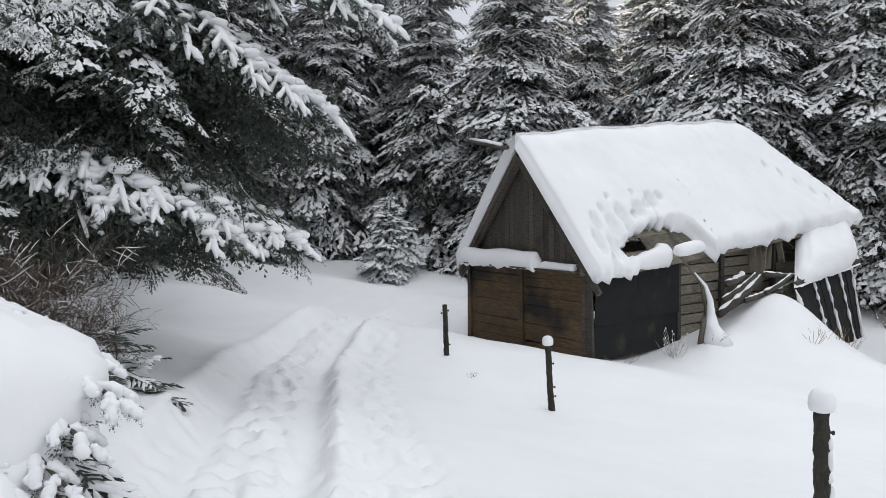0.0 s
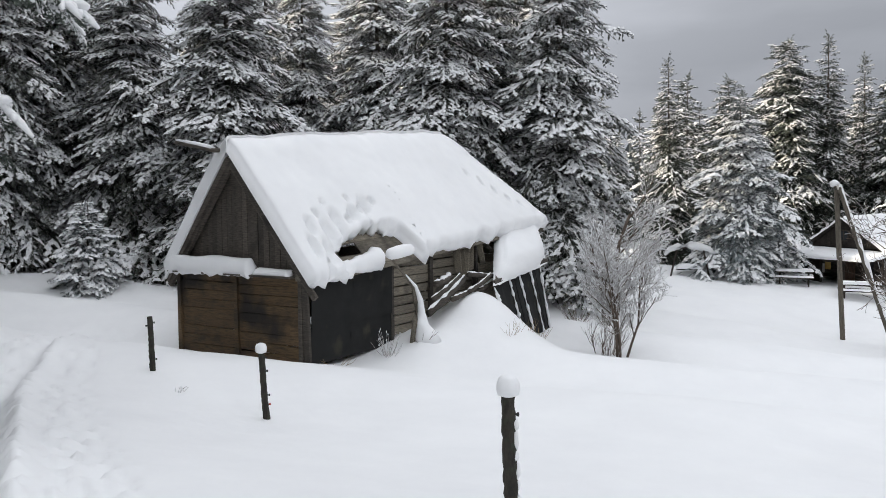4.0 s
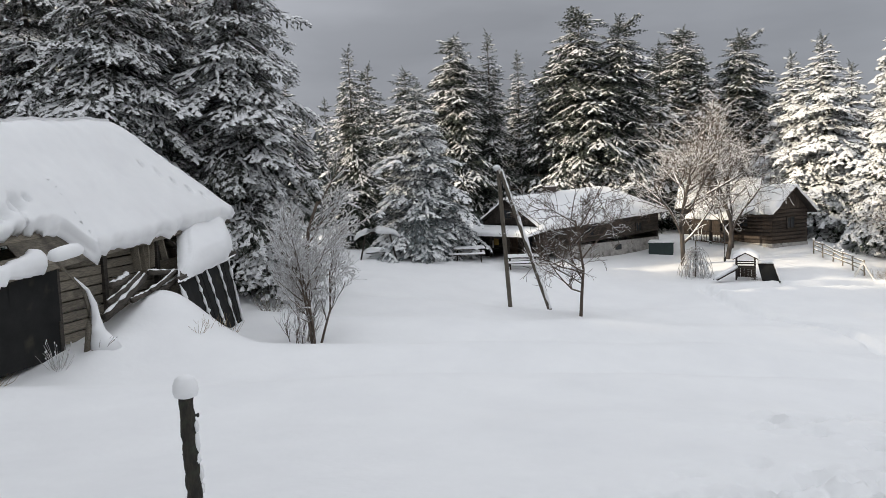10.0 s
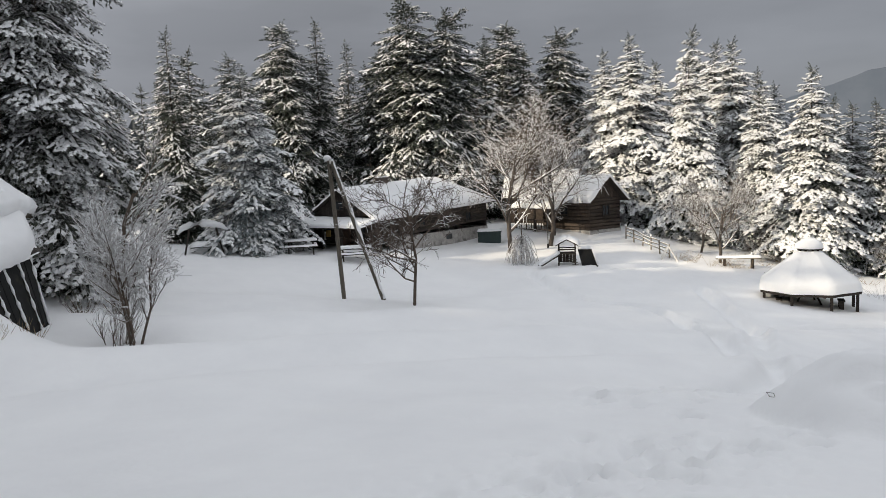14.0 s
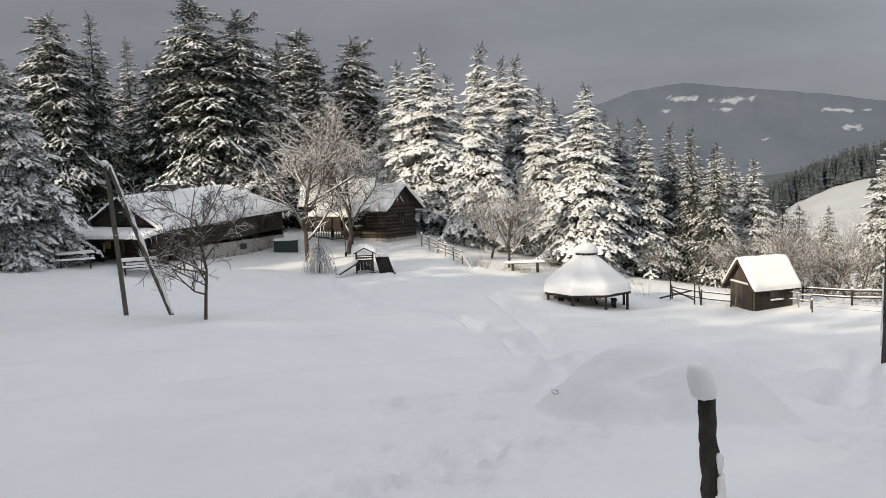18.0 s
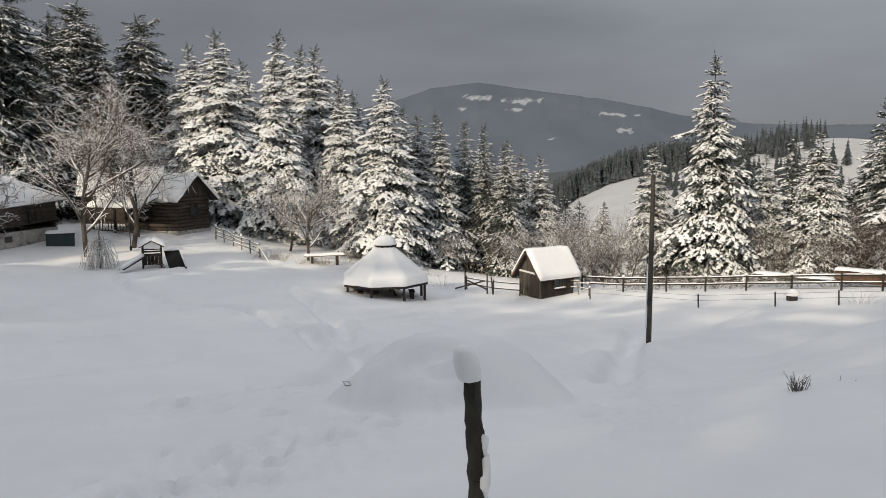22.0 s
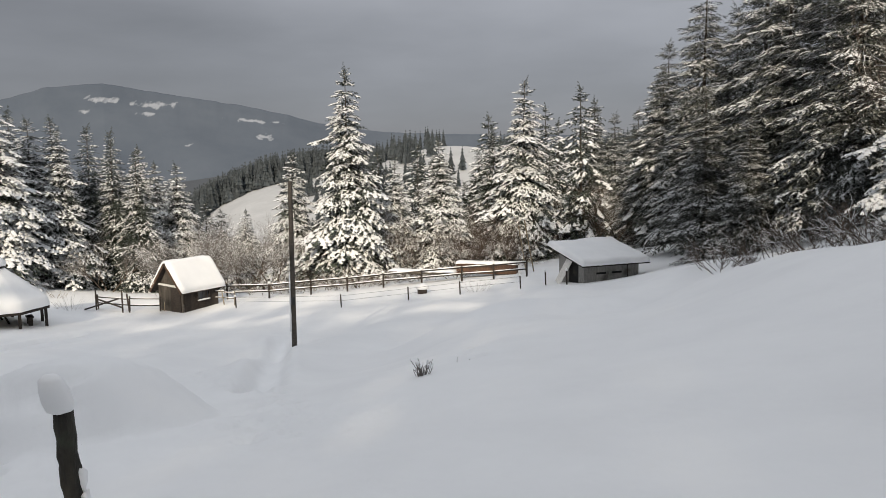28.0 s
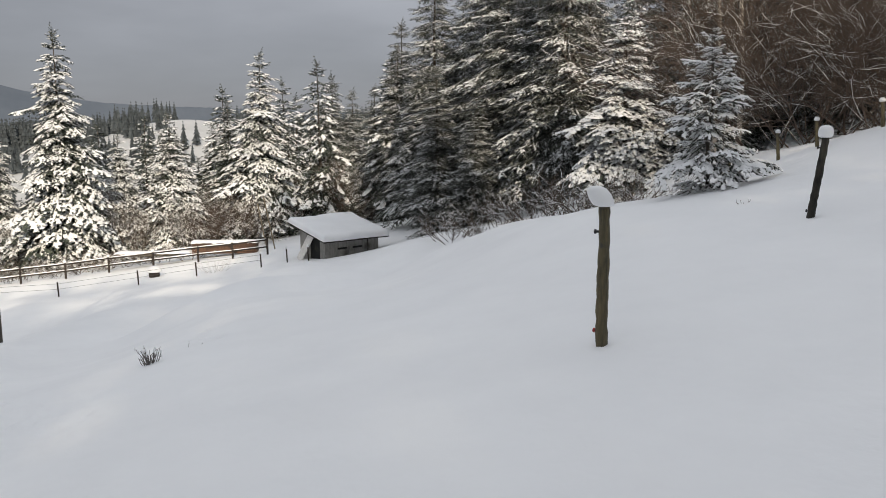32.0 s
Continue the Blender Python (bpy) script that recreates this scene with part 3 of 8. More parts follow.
def fine(x, y):
    """Drifts, ruts, footprints and the mound."""
    z = np.zeros(x.shape)
    r = np.hypot(x, y)
    near = _ease((70 - r) / 40)
    z += near * (0.13 * _n(x, y, 0.22, 0.22, 0) + 0.03 * _n(x, y, 0.9, 0.9, 4))
    # road: two ruts, a strip of footprints between them, a rough edge to the right
    d, t = track_offset(x, y)
    on = _ease((t + 3) / 3) * _ease((24.5 - t) / 5)
    here = (np.abs(d) < 2.6) & (on > 0)
    if here.any():
        X, Y, D, O = x[here], y[here], d[here], on[here]
        lump = _n(X, Y, 4.6, 4.0, 9) + 0.7 * _n(X, Y, 9, 8, 3)
        prints = np.maximum(0, _n(X, Y, 6.0, 4.6, 12)) ** 0.7
        D = D + 0.07 * _n(X, Y, 0.6, 0.5, 7)
        q = -0.10 * _ease((0.85 - np.abs(D + 0.08)) / 0.25)
        q -= 0.085 * (np.exp(-((D + 0.47) / 0.13) ** 2) + np.exp(-((D - 0.42) / 0.15) ** 2)) * (1 + 0.6 * lump)
        q += 0.07 * np.exp(-((D + 0.86) / 0.2) ** 2) * (1 + 0.3 * lump) + 0.06 * np.exp(-((D - 0.72) / 0.16) ** 2) * (1 + 0.8 * lump)
        q -= 0.17 * prints * np.exp(-((D + 0.02) / 0.36) ** 4)
        q -= (0.04 + 0.10 * lump) * _ease((D - 0.7) / 0.3) * _ease((1.85 - D) / 0.5)
        q += 0.075 * lump * _ease((1.0 - np.abs(D)) / 0.3)
        z[here] += O * q
    # heap of cleared snow
    p = 1.7 * np.clip(1 - np.hypot((x - 11.0) / 1.5, (y - 0.72) / 1.75), 0, 1)
    m = p > 0
    if m.any():
        hp = p[m] / (1 + p[m] ** 4) ** 0.25
        z[m] += 0.98 * hp * (1 + 0.08 * _n(x[m], y[m], 1.1, 1.1, 2)) + 0.07 * hp * _n(x[m], y[m], 2.4, 2.4, 5) + 0.03 * _n(x[m], y[m], 6, 6, 1)
    z -= 0.2 * _bump(x, y, 10.3, 0.9, 0.14, 0.42, 0.2) + 0.18 * _bump(x, y, 10.0, 0.75, 0.12, 0.36, -0.1) + 0.17 * _bump(x, y, 9.7, 0.5, 0.13, 0.28) + 0.1 * _bump(x, y, 10.6, 1.5, 0.15, 0.25)
    # drift against the barn and the bank by the young fir
    z += 1.25 * _bump(x, y, 8.2, 19.3, 1.4, 1.4, 0.64) + 0.25 * _bump(x, y, 8.0, 18.6, 3.0, 1.8, 0.64) + 0.2 * _bump(x, y, 6.0, 17.4, 0.9, 0.6, 0.64)
    z += 0.55 * _bump(x, y, -4.4, 5.6, 1.3, 2.2) + 0.4 * _bump(x, y, -6.5, 9.5, 1.6, 3)
    # trampled snow round the mound and footpaths across the field
    tr = _bump(x, y, 7.4, 2.4, 2.6, 1.2, -0.3) + _bump(x, y, 9.2, -1.6, 1.6, 1.0) + 0.8 * _bump(x, y, 15, -1.6, 3.0, 0.9, 0.2) + _bump(x, y, 11.5, 4.2, 2.4, 0.9, -0.3)
    m = tr > 0.05
    if m.any():
        z[m] -= np.minimum(tr[m], 1) * (0.03 + 0.10 * np.maximum(0, _n(x[m], y[m], 4.4, 4.4, 6)) ** 0.7 + 0.06 * _n(x[m], y[m], 8, 8, 8) + 0.04 * _n(x[m], y[m], 14, 14, 2))
    for pts in PATHS:
        o, w = _along(x, y, pts)
        m = o < 1.5
        if m.any():
            o, w = o[m] + 0.08 * _n(x[m], y[m], 0.7, 0.7, 3), w[m]
            z[m] -= (0.27 + 0.08 * _n(x[m], y[m], 1.1, 1.1, 13)) * np.exp(-(o / 0.36) ** 4)
            z[m] += 0.09 * np.exp(-((o - 0.62) / 0.24) ** 2) + 0.07 * np.exp(-(o / 0.8) ** 2) * _n(x[m], y[m], 1.8, 1.8, 11)
    # the edge of an old bench across the slope
    o, w = _along(x, y, [(20.6, -5.0), (19.2, -8.0), (18.9, -11.0), (19.6, -14.0), (20.0, -18.5)])
    z += 0.36 * np.exp(-(o / 1.1) ** 2) * _ease(w / 3) * _ease((13.5 - w) / 3)
    # single footprints
    rng = np.random.default_rng(14)
    for (x0, y0), (x1, y1), n, spread in (((5.2, 3.3), (9.2, 1.6), 26, 0.35), ((8.4, 2.6), (13.5, 4.6), 22, 0.35), ((10.6, 4.2), (14.5, 3.6), 14, 0.4), ((5.2, 1.9), (8.2, 3.2), 20, 0.6), ((8.6, -1.3), (16, -2.4), 22, 0.35), ((14, 0.8), (22, 3.4), 16, 0.3), ((16, -1.0), (24, -3.8), 16, 0.3), ((11.0, -4.6), (13.2, -5.4), 5, 0.2)):
        for k in range(n):
            f = (k + rng.uniform(-0.3, 0.3)) / n
            cx, cy = x0 + (x1 - x0) * f + rng.normal(0, spread), y0 + (y1 - y0) * f + rng.normal(0, spread)
            near_it = (np.abs(x - cx) < 0.8) & (np.abs(y - cy) < 0.8)
            if near_it.any():
                d2 = (x[near_it] - cx) ** 2 + (y[near_it] - cy) ** 2
                z[near_it] += -0.15 * np.exp(-(d2 / 0.13 ** 2) ** 1.5) + 0.03 * np.exp(-d2 / 0.26 ** 2)
    # low steps across the meadow where the wind laid the snow
    z += near * 0.23 * np.sin(0.55 * x + 0.9 * y + 1.5 * np.array([noise.noise((a * 0.08, b * 0.08, 1)) for a, b in zip(x, y)])) * _ease((r - 9) / 10) * _ease((40 - r) / 15)
    return z


def build_ground():
    az = np.r_[np.arange(-42, 176.01, 0.33), np.arange(180, 316.1, 4.0)]
    rr = [0.5]
    while rr[-1] < 4900:
        rr.append(rr[-1] * (1.013 if rr[-1] < 5 else 1.010 if rr[-1] < 22 else 1.008 if rr[-1] < 42 else 1.012 if rr[-1] < 48 else 1.024 if rr[-1] < 90 else (1.05 if rr[-1] < 1400 else 1.06)) + 0.004)
    rr = np.array(rr)
    a, r = np.meshgrid(np.radians(az), rr)
    x, y = (np.sin(a) * r).ravel(), (np.cos(a) * r).ravel()
    z = level(x, y)
    inner = np.hypot(x, y) < 75
    z[inner] += fine(x[inner], y[inner])
    na, nr = len(az), len(rr)
    i, j = np.meshgrid(np.arange(nr - 1), np.arange(na), indexing="ij")
    k = (j + 1) % na
    f = np.stack([i * na + j, (i + 1) * na + j, (i + 1) * na + k, i * na + k], -1).reshape(-1, 4)
    v = np.stack([x, y, z], -1)
    hub = len(v)
    f = f.tolist() + [(hub, j, (j + 1) % na) for j in range(na)]
    v = np.concatenate([v, [[0, 0, level(0, 0)[0]]]])
    me = bpy.data.meshes.new("ground")
    me.from_pydata(v.tolist(), [], f)
    me.polygons.foreach_set("use_smooth", np.ones(len(me.polygons), bool))
    # far off the snow colour is greyed to stand for cloud shadow, then woods
    woods = me.attributes.new("woods", "FLOAT", "POINT")
    dist = np.hypot(v[:, 0], v[:, 1])
    w = 0.5 * _ease((dist - 150) / 60) + 0.5 * _ease((dist - 480) / 80)
    woods.data.foreach_set("value", w.astype(np.float32))
    me.materials.append(GROUND)
    me.update()
    return tagged(new("ground", me), "smooth deep snow over a sloping mountain clearing", "ground", kind="structure")


build_ground()


def build_mountain():
    """The wooded mountain across the valley, with clearings under its top."""
    az = np.arange(62, 128.01, 0.09)
    v = np.r_[np.linspace(0, 1, 70), np.linspace(1.02, 1.6, 8)]
    A, V = np.meshgrid(az, v)
    A, V = A.ravel(), V.ravel()
    top = np.interp(A, (60, 74, 80, 82.7, 84.7, 88.2, 92.2, 97.1, 100.7, 102.6, 105, 107.5, 112, 120, 130), (2.6, 3.3, 4.0, 4.65, 5.35, 5.74, 5.1, 4.4, 3.65, 3.1, 2.7, 2.4, 2.2, 2.0, 1.6))
    rough = np.array([noise.fractal((a * 0.9, u * 2.2, 3.0), 0.8, 2.1, 5) for a, u in zip(A, V)])
    fold = np.array([noise.noise((a * 0.22 + u * 0.9, u * 1.3, 8.0)) for a, u in zip(A, V)])
    r = 1650 + 450 * V + (60 * fold + 3 * rough) * np.clip(1 - V, 0, 1)
    lift = np.where(V < 1, V, 1 - 0.7 * (V - 1))
    z = r * np.tan(np.radians(-1.6 + (top + 1.6 + 0.05 * rough) * lift))
    me = bpy.data.meshes.new("mountain")
    na, nv = len(az), len(v)
    i, j = np.meshgrid(np.arange(nv - 1), np.arange(na - 1), indexing="ij")
    f = np.stack([i * na + j, i * na + j + 1, (i + 1) * na + j + 1, (i + 1) * na + j], -1).reshape(-1, 4)
    rad = np.radians(A)
    me.from_pydata(np.stack([np.sin(rad) * r, np.cos(rad) * r, z], -1).tolist(), [], f.tolist())
    me.polygons.foreach_set("use_smooth", np.ones(len(me.polygons), bool))
    el = np.degrees(np.arctan2(z, r))
    w = np.ones(A.shape)
    edge = np.array([noise.fractal((a * 1.6, e * 3.4, 5.0), 0.7, 2.0, 5) for a, e in zip(A, el)])
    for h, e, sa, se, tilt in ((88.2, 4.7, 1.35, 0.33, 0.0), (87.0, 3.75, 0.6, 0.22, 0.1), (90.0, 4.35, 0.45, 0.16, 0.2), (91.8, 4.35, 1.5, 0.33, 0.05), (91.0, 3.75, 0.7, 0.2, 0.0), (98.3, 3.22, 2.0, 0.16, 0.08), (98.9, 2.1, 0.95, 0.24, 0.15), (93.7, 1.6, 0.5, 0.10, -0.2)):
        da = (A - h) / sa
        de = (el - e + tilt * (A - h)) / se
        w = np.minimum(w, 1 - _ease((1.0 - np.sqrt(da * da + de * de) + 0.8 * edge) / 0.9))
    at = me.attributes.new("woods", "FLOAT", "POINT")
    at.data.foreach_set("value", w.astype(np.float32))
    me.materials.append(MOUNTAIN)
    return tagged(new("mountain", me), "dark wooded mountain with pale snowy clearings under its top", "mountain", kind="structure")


build_mountain()


def zt(x, y):
    """Height of the snow at a place."""
    a, b = np.array([float(x)]), np.array([float(y)])
    return float(level(a, b)[0] + fine(a, b)[0])


# ---- conifers ----
def spray_set(rng, lets, shoots, w, snow_p=0.65, reach=0.42, fat=0.9, hang=0.3, flare=1.0, lobes=0.0):
    """One bough of unit length along +x: branchlets with needle shoots, and the snow lying on them in clumps."""
    nv, nf, sv, sf = [], [], [], []
    up = np.array((0, 0, 1.0))

    def shoot(b, d, ln, wd):
        d = d / np.linalg.norm(d)
        side = np.cross(d, up)
        side /= np.linalg.norm(side) + 1e-9
        roll = rng.uniform(-0.7, 0.7)
        side = side * math.cos(roll) + np.cross(side, d) * math.sin(roll)
        m = b + d * ln * rng.uniform(0.4, 0.6)
        k = len(nv)
        nv.extend([b, m + side * wd - up * wd * 0.45, b + d * ln - up * ln * 0.12, m - side * wd - up * wd * 0.45])
        nf.extend([(k, k + 1, k + 2), (k, k + 2, k + 3)])

    def pad(pts, half):
        """A soft ridge of snow along a few points."""
        d = pts[-1] - pts[0]
        side = np.cross(d, up)
        side /= np.linalg.norm(side) + 1e-9
        k = len(sv)
        sv.append(pts[0])
        for p, h in zip(pts[1:-1], half):
            a, b = h * rng.uniform(0.75, 1.2), h * rng.uniform(0.75, 1.2)
            sv.extend([p + side * a - up * 0.4 * a, p + up * fat * h * rng.uniform(0.6, 1.0), p - side * b - up * 0.4 * b])
        sv.append(pts[-1])
        n = len(pts) - 2
        sf.extend([(k, k + 1, k + 2), (k, k + 2, k + 3)])
        for i in range(n - 1):
            q = k + 1 + 3 * i
            sf.extend([(q, q + 3, q + 4), (q, q + 4, q + 1), (q + 1, q + 4, q + 5), (q + 1, q + 5, q + 2)])
        q = k + 1 + 3 * (n - 1)
        sf.extend([(q, q + 3, q + 1), (q + 1, q + 3, q + 2)])

    axis = lambda x: np.array((x, 0.0, -hang * x ** 1.8 + 0.05 * x))
    for i in range(lets + 1):
        tip = i == lets
        x = 0.93 if tip else 0.1 + 0.85 * (i + rng.uniform(0.1, 0.9)) / lets
        ang = 0.0 if tip else radians(rng.uniform(42, 66)) * (1 if i % 2 else -1)
        ln = 0.14 if tip else (reach * (1.04 - x) ** 0.7 + 0.08) * rng.uniform(0.75, 1.25)
        d = np.array((math.cos(ang), math.sin(ang), rng.uniform(-0.45, 0.05)))
        d /= np.linalg.norm(d)
        o = axis(x)
        clump = rng.random() < snow_p
        wide = flare * 0.6 / lets * rng.uniform(0.7, 1.25) * (0.6 + 0.5 * x)
        n = max(2, int(round(shoots * (0.45 + 0.75 * ln / reach))))
        for j in range(n + 1):
            f = 0.05 + 0.9 * j / n
            a2 = radians(rng.uniform(30, 58)) * (1 if j % 2 else -1) if j < n else 0.0
            c, s = math.cos(a2), math.sin(a2)
            sd = np.array((d[0] * c - d[1] * s, d[0] * s + d[1] * c, d[2] + rng.uniform(-0.4, 0.1)))
            l2 = (0.36 * ln * (1.15 - f) + 0.035) * rng.uniform(0.8, 1.3)
            q = o + d * ln * f - up * 0.22 * ln * f * f
            shoot(q, sd, l2, w * rng.uniform(0.7, 1.3))
            if clump and rng.random() < lobes and f > 0.2:
                sd = sd / np.linalg.norm(sd)
                pad([q, q + sd * l2 * 0.5 + up * 0.006, q + sd * l2 * rng.uniform(0.8, 1.1) - up * l2 * 0.1], (wide * rng.uniform(0.7, 1.1),))
        if clump:
            across = np.array((-d[1], d[0], 0.0))
            for f0 in (rng.uniform(0.05, 0.3), rng.uniform(0.3, 0.55), rng.uniform(0.6, 0.8)):
                shift, f1 = across * wide * rng.uniform(-0.6, 0.6), f0 + rng.uniform(0.25, 0.42)
                pad([o + shift + d * ln * f - up * (0.22 * ln * f * f - 0.01) for f in (f0, (f0 + f1) / 2, f1)], (wide * rng.uniform(0.75, 1.15),))
        # shoots standing along the bough itself
        if not tip:
            shoot(o, np.array((1.0, rng.uniform(-0.5, 0.5), rng.uniform(-0.2, 0.3))), 0.14, w)
    if snow_p:
        x0 = rng.uniform(0.55, 0.72)
        wide = flare * 0.5 / lets
        pad([axis(x) + up * 0.012 for x in (x0, x0 + 0.12, 0.9, 1.04)], (wide, wide * 1.1))
    return np.array(nv), np.array(nf), np.array(sv).reshape(-1, 3), np.array(sf, int).reshape(-1, 3)


def crown_fir(seed, height, radius, whorls, per, lets, shoots, w, snow_p=0.65, snowiness=0.85, droop=(8, -26), shape=0.75, clear=0.05, needle=None, name="fir", blunt=0.0, hang=0.3, fat=0.9, flare=1.0, lobes=0.0, snow_mat=None):
    """A fir of many sprays in whorls; blunt: how far the old top is rounded."""
    rng = np.random.default_rng(seed)
    temps = [spray_set(rng, lets, shoots, w, snow_p, 0.42, fat, hang, flare, lobes) for _ in range(6)]
    small = [spray_set(rng, max(4, lets // 2), max(3, shoots - 1), w * 2.0, snow_p, 0.5, fat, hang, flare * 0.8, lobes) for _ in range(4)]
    nv, nf, sv, sf = [], [], [], []
    cn = cs = 0
    gaps = rng.uniform(0, 2 * np.pi, 3)
    for wi in range(whorls):
        h = clear + (0.985 - clear) * max(0.0, (wi + rng.uniform(-0.35, 0.35)) / whorls) ** 0.8
        h = min(max(h, clear), 0.985)
        cone = (1 - h) ** shape
        round_ = math.sqrt(max(0.0, 1 - h ** 3.0))
        full = radius * (cone * (1 - blunt) + 0.8 * round_ * blunt) * (0.7 + 0.3 * min(1, (h + 0.03) / 0.14)) + 0.16
        k = max(6, int(round(per * (0.8 + 0.35 * (1 - h)))))
        turn = rng.uniform(0, 2 * np.pi)
        ragged = rng.uniform(0.86, 1.1)
        for b in range(k):
            a = turn + 2 * np.pi * (b + rng.uniform(-0.3, 0.3)) / k
            lobe = 1 + 0.13 * math.sin(3 * a + gaps[0] + 6 * h) + 0.08 * math.sin(5 * a + gaps[1] - 11 * h)
            ln = full * ragged * lobe * (rng.uniform(0.8, 1.15) if rng.random() < 0.72 else rng.uniform(0.45, 0.75))
            pitch = radians(droop[1] + (droop[0] - droop[1]) * h + rng.uniform(-11, 11)) if h < 0.9 else radians(rng.uniform(5, 50))
            V1, F1, V2, F2 = temps[rng.integers(6)] if ln > 1.1 else small[rng.integers(4)]
            ca, sa, cp, sp = math.cos(a), math.sin(a), math.cos(pitch), math.sin(pitch)
            rot = np.array([[ca * cp, -sa, -ca * sp], [sa * cp, ca, -sa * sp], [sp, 0, cp]])
            sc = np.array((ln, ln * rng.uniform(0.9, 1.3), ln))
            base = np.array((0, 0, h * height + rng.uniform(-0.012, 0.012) * height))
            nv.append((V1 * sc) @ rot.T + base)
            nf.append(F1 + cn)
            cn += len(V1)
            if rng.random() < snowiness and len(V2):
                sv.append((V2 * sc) @ rot.T + base + np.array((0, 0, 0.012)))
                sf.append(F2 + cs)
                cs += len(V2)
    # the leader and the young shoots round it
    for k in range(9):
        V1, F1, V2, F2 = small[k % 4]
        a, pitch = k * 2.4, radians(84 if k == 0 else rng.uniform(52, 74))
        ln = height * (0.05 if k == 0 else rng.uniform(0.022, 0.04))
        ca, sa, cp, sp = math.cos(a), math.sin(a), math.cos(pitch), math.sin(pitch)
        rot = np.array([[ca * cp, -sa, -ca * sp], [sa * cp, ca, -sa * sp], [sp, 0, cp]])
        base = np.array((0, 0, height * (0.968 if k == 0 else 0.94 + 0.004 * k)))
        nv.append((V1 * np.array((ln, ln * 0.45, ln))) @ rot.T + base)
        nf.append(F1 + cn)
        cn += len(V1)
    trunk = Geo()
    zz = np.linspace(-0.6, height * 0.99, 9)
    trunk.tube(np.c_[rng.normal(0, 0.02, 9), rng.normal(0, 0.02, 9), zz], np.interp(zz, [-0.6, 0.3, height], [height * 0.017, height * 0.0135, 0.012]), 8, 0.08)
    crown, snow = Geo(), Geo()
    crown.v, crown.f = [np.concatenate(nv)], np.concatenate(nf).tolist()
    snow.v, snow.f = [np.concatenate(sv)], np.concatenate(sf).tolist()
    return trunk.mesh(name + "_trunk", BARK, True), crown.mesh(name + "_crown", needle or NEEDLE, False), snow.mesh(name + "_snow", snow_mat or SNOW_LACE, True)


def finger_set(rng, fingers, ns, snow_n, fat, lean=False, w0=0.05, bare=0.16, reach=0.5):
    """One branch of unit length along +x, with side shoots: needle fans and the snow lying on them."""
    nv, nf, sv, sf = [], [], [], []
    cn = cs = 0

    def shoot(b, d, ln, w, snow):
        nonlocal cn, cs
        d = d / np.linalg.norm(d)
        side = np.cross(d, (0, 0, 1.0))
        side /= np.linalg.norm(side)
        t = np.linspace(0, 1, ns)
        mid = b + d * (t * ln)[:, None] + np.array((0, 0, -1.0)) * (0.30 * ln * t ** 1.8)[:, None]
        prof = w * (0.55 + 0.9 * t) * (1.02 - t) ** 0.55
        tooth = np.where(np.arange(ns) % 2 == 1, 1.35, 0.75) * rng.uniform(0.8, 1.2, ns)
        hw = prof * tooth
        hw[-1] = 0.008
        back = np.where(np.arange(ns) % 2 == 1, 0.25, 0.0) * w
        l = mid + side * hw[:, None] + d * back[:, None] + np.array((0, 0, -1.0)) * (hw * 0.55)[:, None]
        r = mid - side * hw[:, None] + d * back[:, None] + np.array((0, 0, -1.0)) * (hw * 0.55)[:, None]
        nv.append(np.stack([l, mid, r], 1).reshape(-1, 3))
        for i in range(ns - 1):
            a = cn + 3 * i
            nf.extend([(a, a + 1, a + 4, a + 3), (a + 1, a + 2, a + 5, a + 4)])
        cn += 3 * ns
        if snow > 0:
            t = np.linspace(rng.uniform(0.02, 0.42), 1.0, snow_n)
            mid = b + d * (t * ln)[:, None] + np.array((0, 0, -1.0)) * (0.30 * ln * t ** 1.8)[:, None]
            k = np.sqrt(np.clip(1 - (2 * np.linspace(0, 1, snow_n) - 1) ** 4, 0.0, 1)) * rng.uniform(0.75, 1.25, snow_n)
            hw = snow * w * k * (0.6 + 0.75 * t)
            hw[0] *= 0.4
            hw[-1] = 0.01
            hh = fat * hw
            rows = [(1.0, -0.35), (0.0, 1.0), (-1.0, -0.35)] if lean else [(1.0, -0.35), (0.72, 0.62), (0.0, 1.0), (-0.72, 0.62), (-1.0, -0.35)]
            sv.append(np.stack([mid + side * (hw * p)[:, None] + np.array((0, 0, 1.0)) * (hh * q + 0.01)[:, None] for p, q in rows], 1).reshape(-1, 3))
            m = len(rows)
            for i in range(snow_n - 1):
                for j in range(m - 1):
                    a = cs + m * i + j
                    sf.append((a, a + 1, a + m + 1, a + m))
            cs += m * snow_n

    shoot(np.array((0.12, 0, 0.0)), np.array((1.0, 0, 0.0)), 0.88, w0 * 1.1, 1.0)
    for i in range(fingers):
        x = 0.2 + 0.74 * (i + rng.uniform(0.1, 0.9)) / fingers
        sgn = 1 if i % 2 else -1
        ang = radians(rng.uniform(38, 62)) * sgn
        ln = (reach * (1.05 - x) ** 0.7 + 0.07) * rng.uniform(0.75, 1.25)
        d = np.array((math.cos(ang), math.sin(ang), rng.uniform(-0.22, 0.12)))
        shoot(np.array((x, 0, -0.30 * 0.88 * ((x - 0.12) / 0.88) ** 1.8 - 0.01)), d, ln, rng.uniform(0.75, 1.25) * w0, 0 if rng.random() < bare else rng.choice([0.7, 0.9, 1.1, 1.3]))
    return np.concatenate(nv), np.array(nf), np.concatenate(sv), np.array(sf)


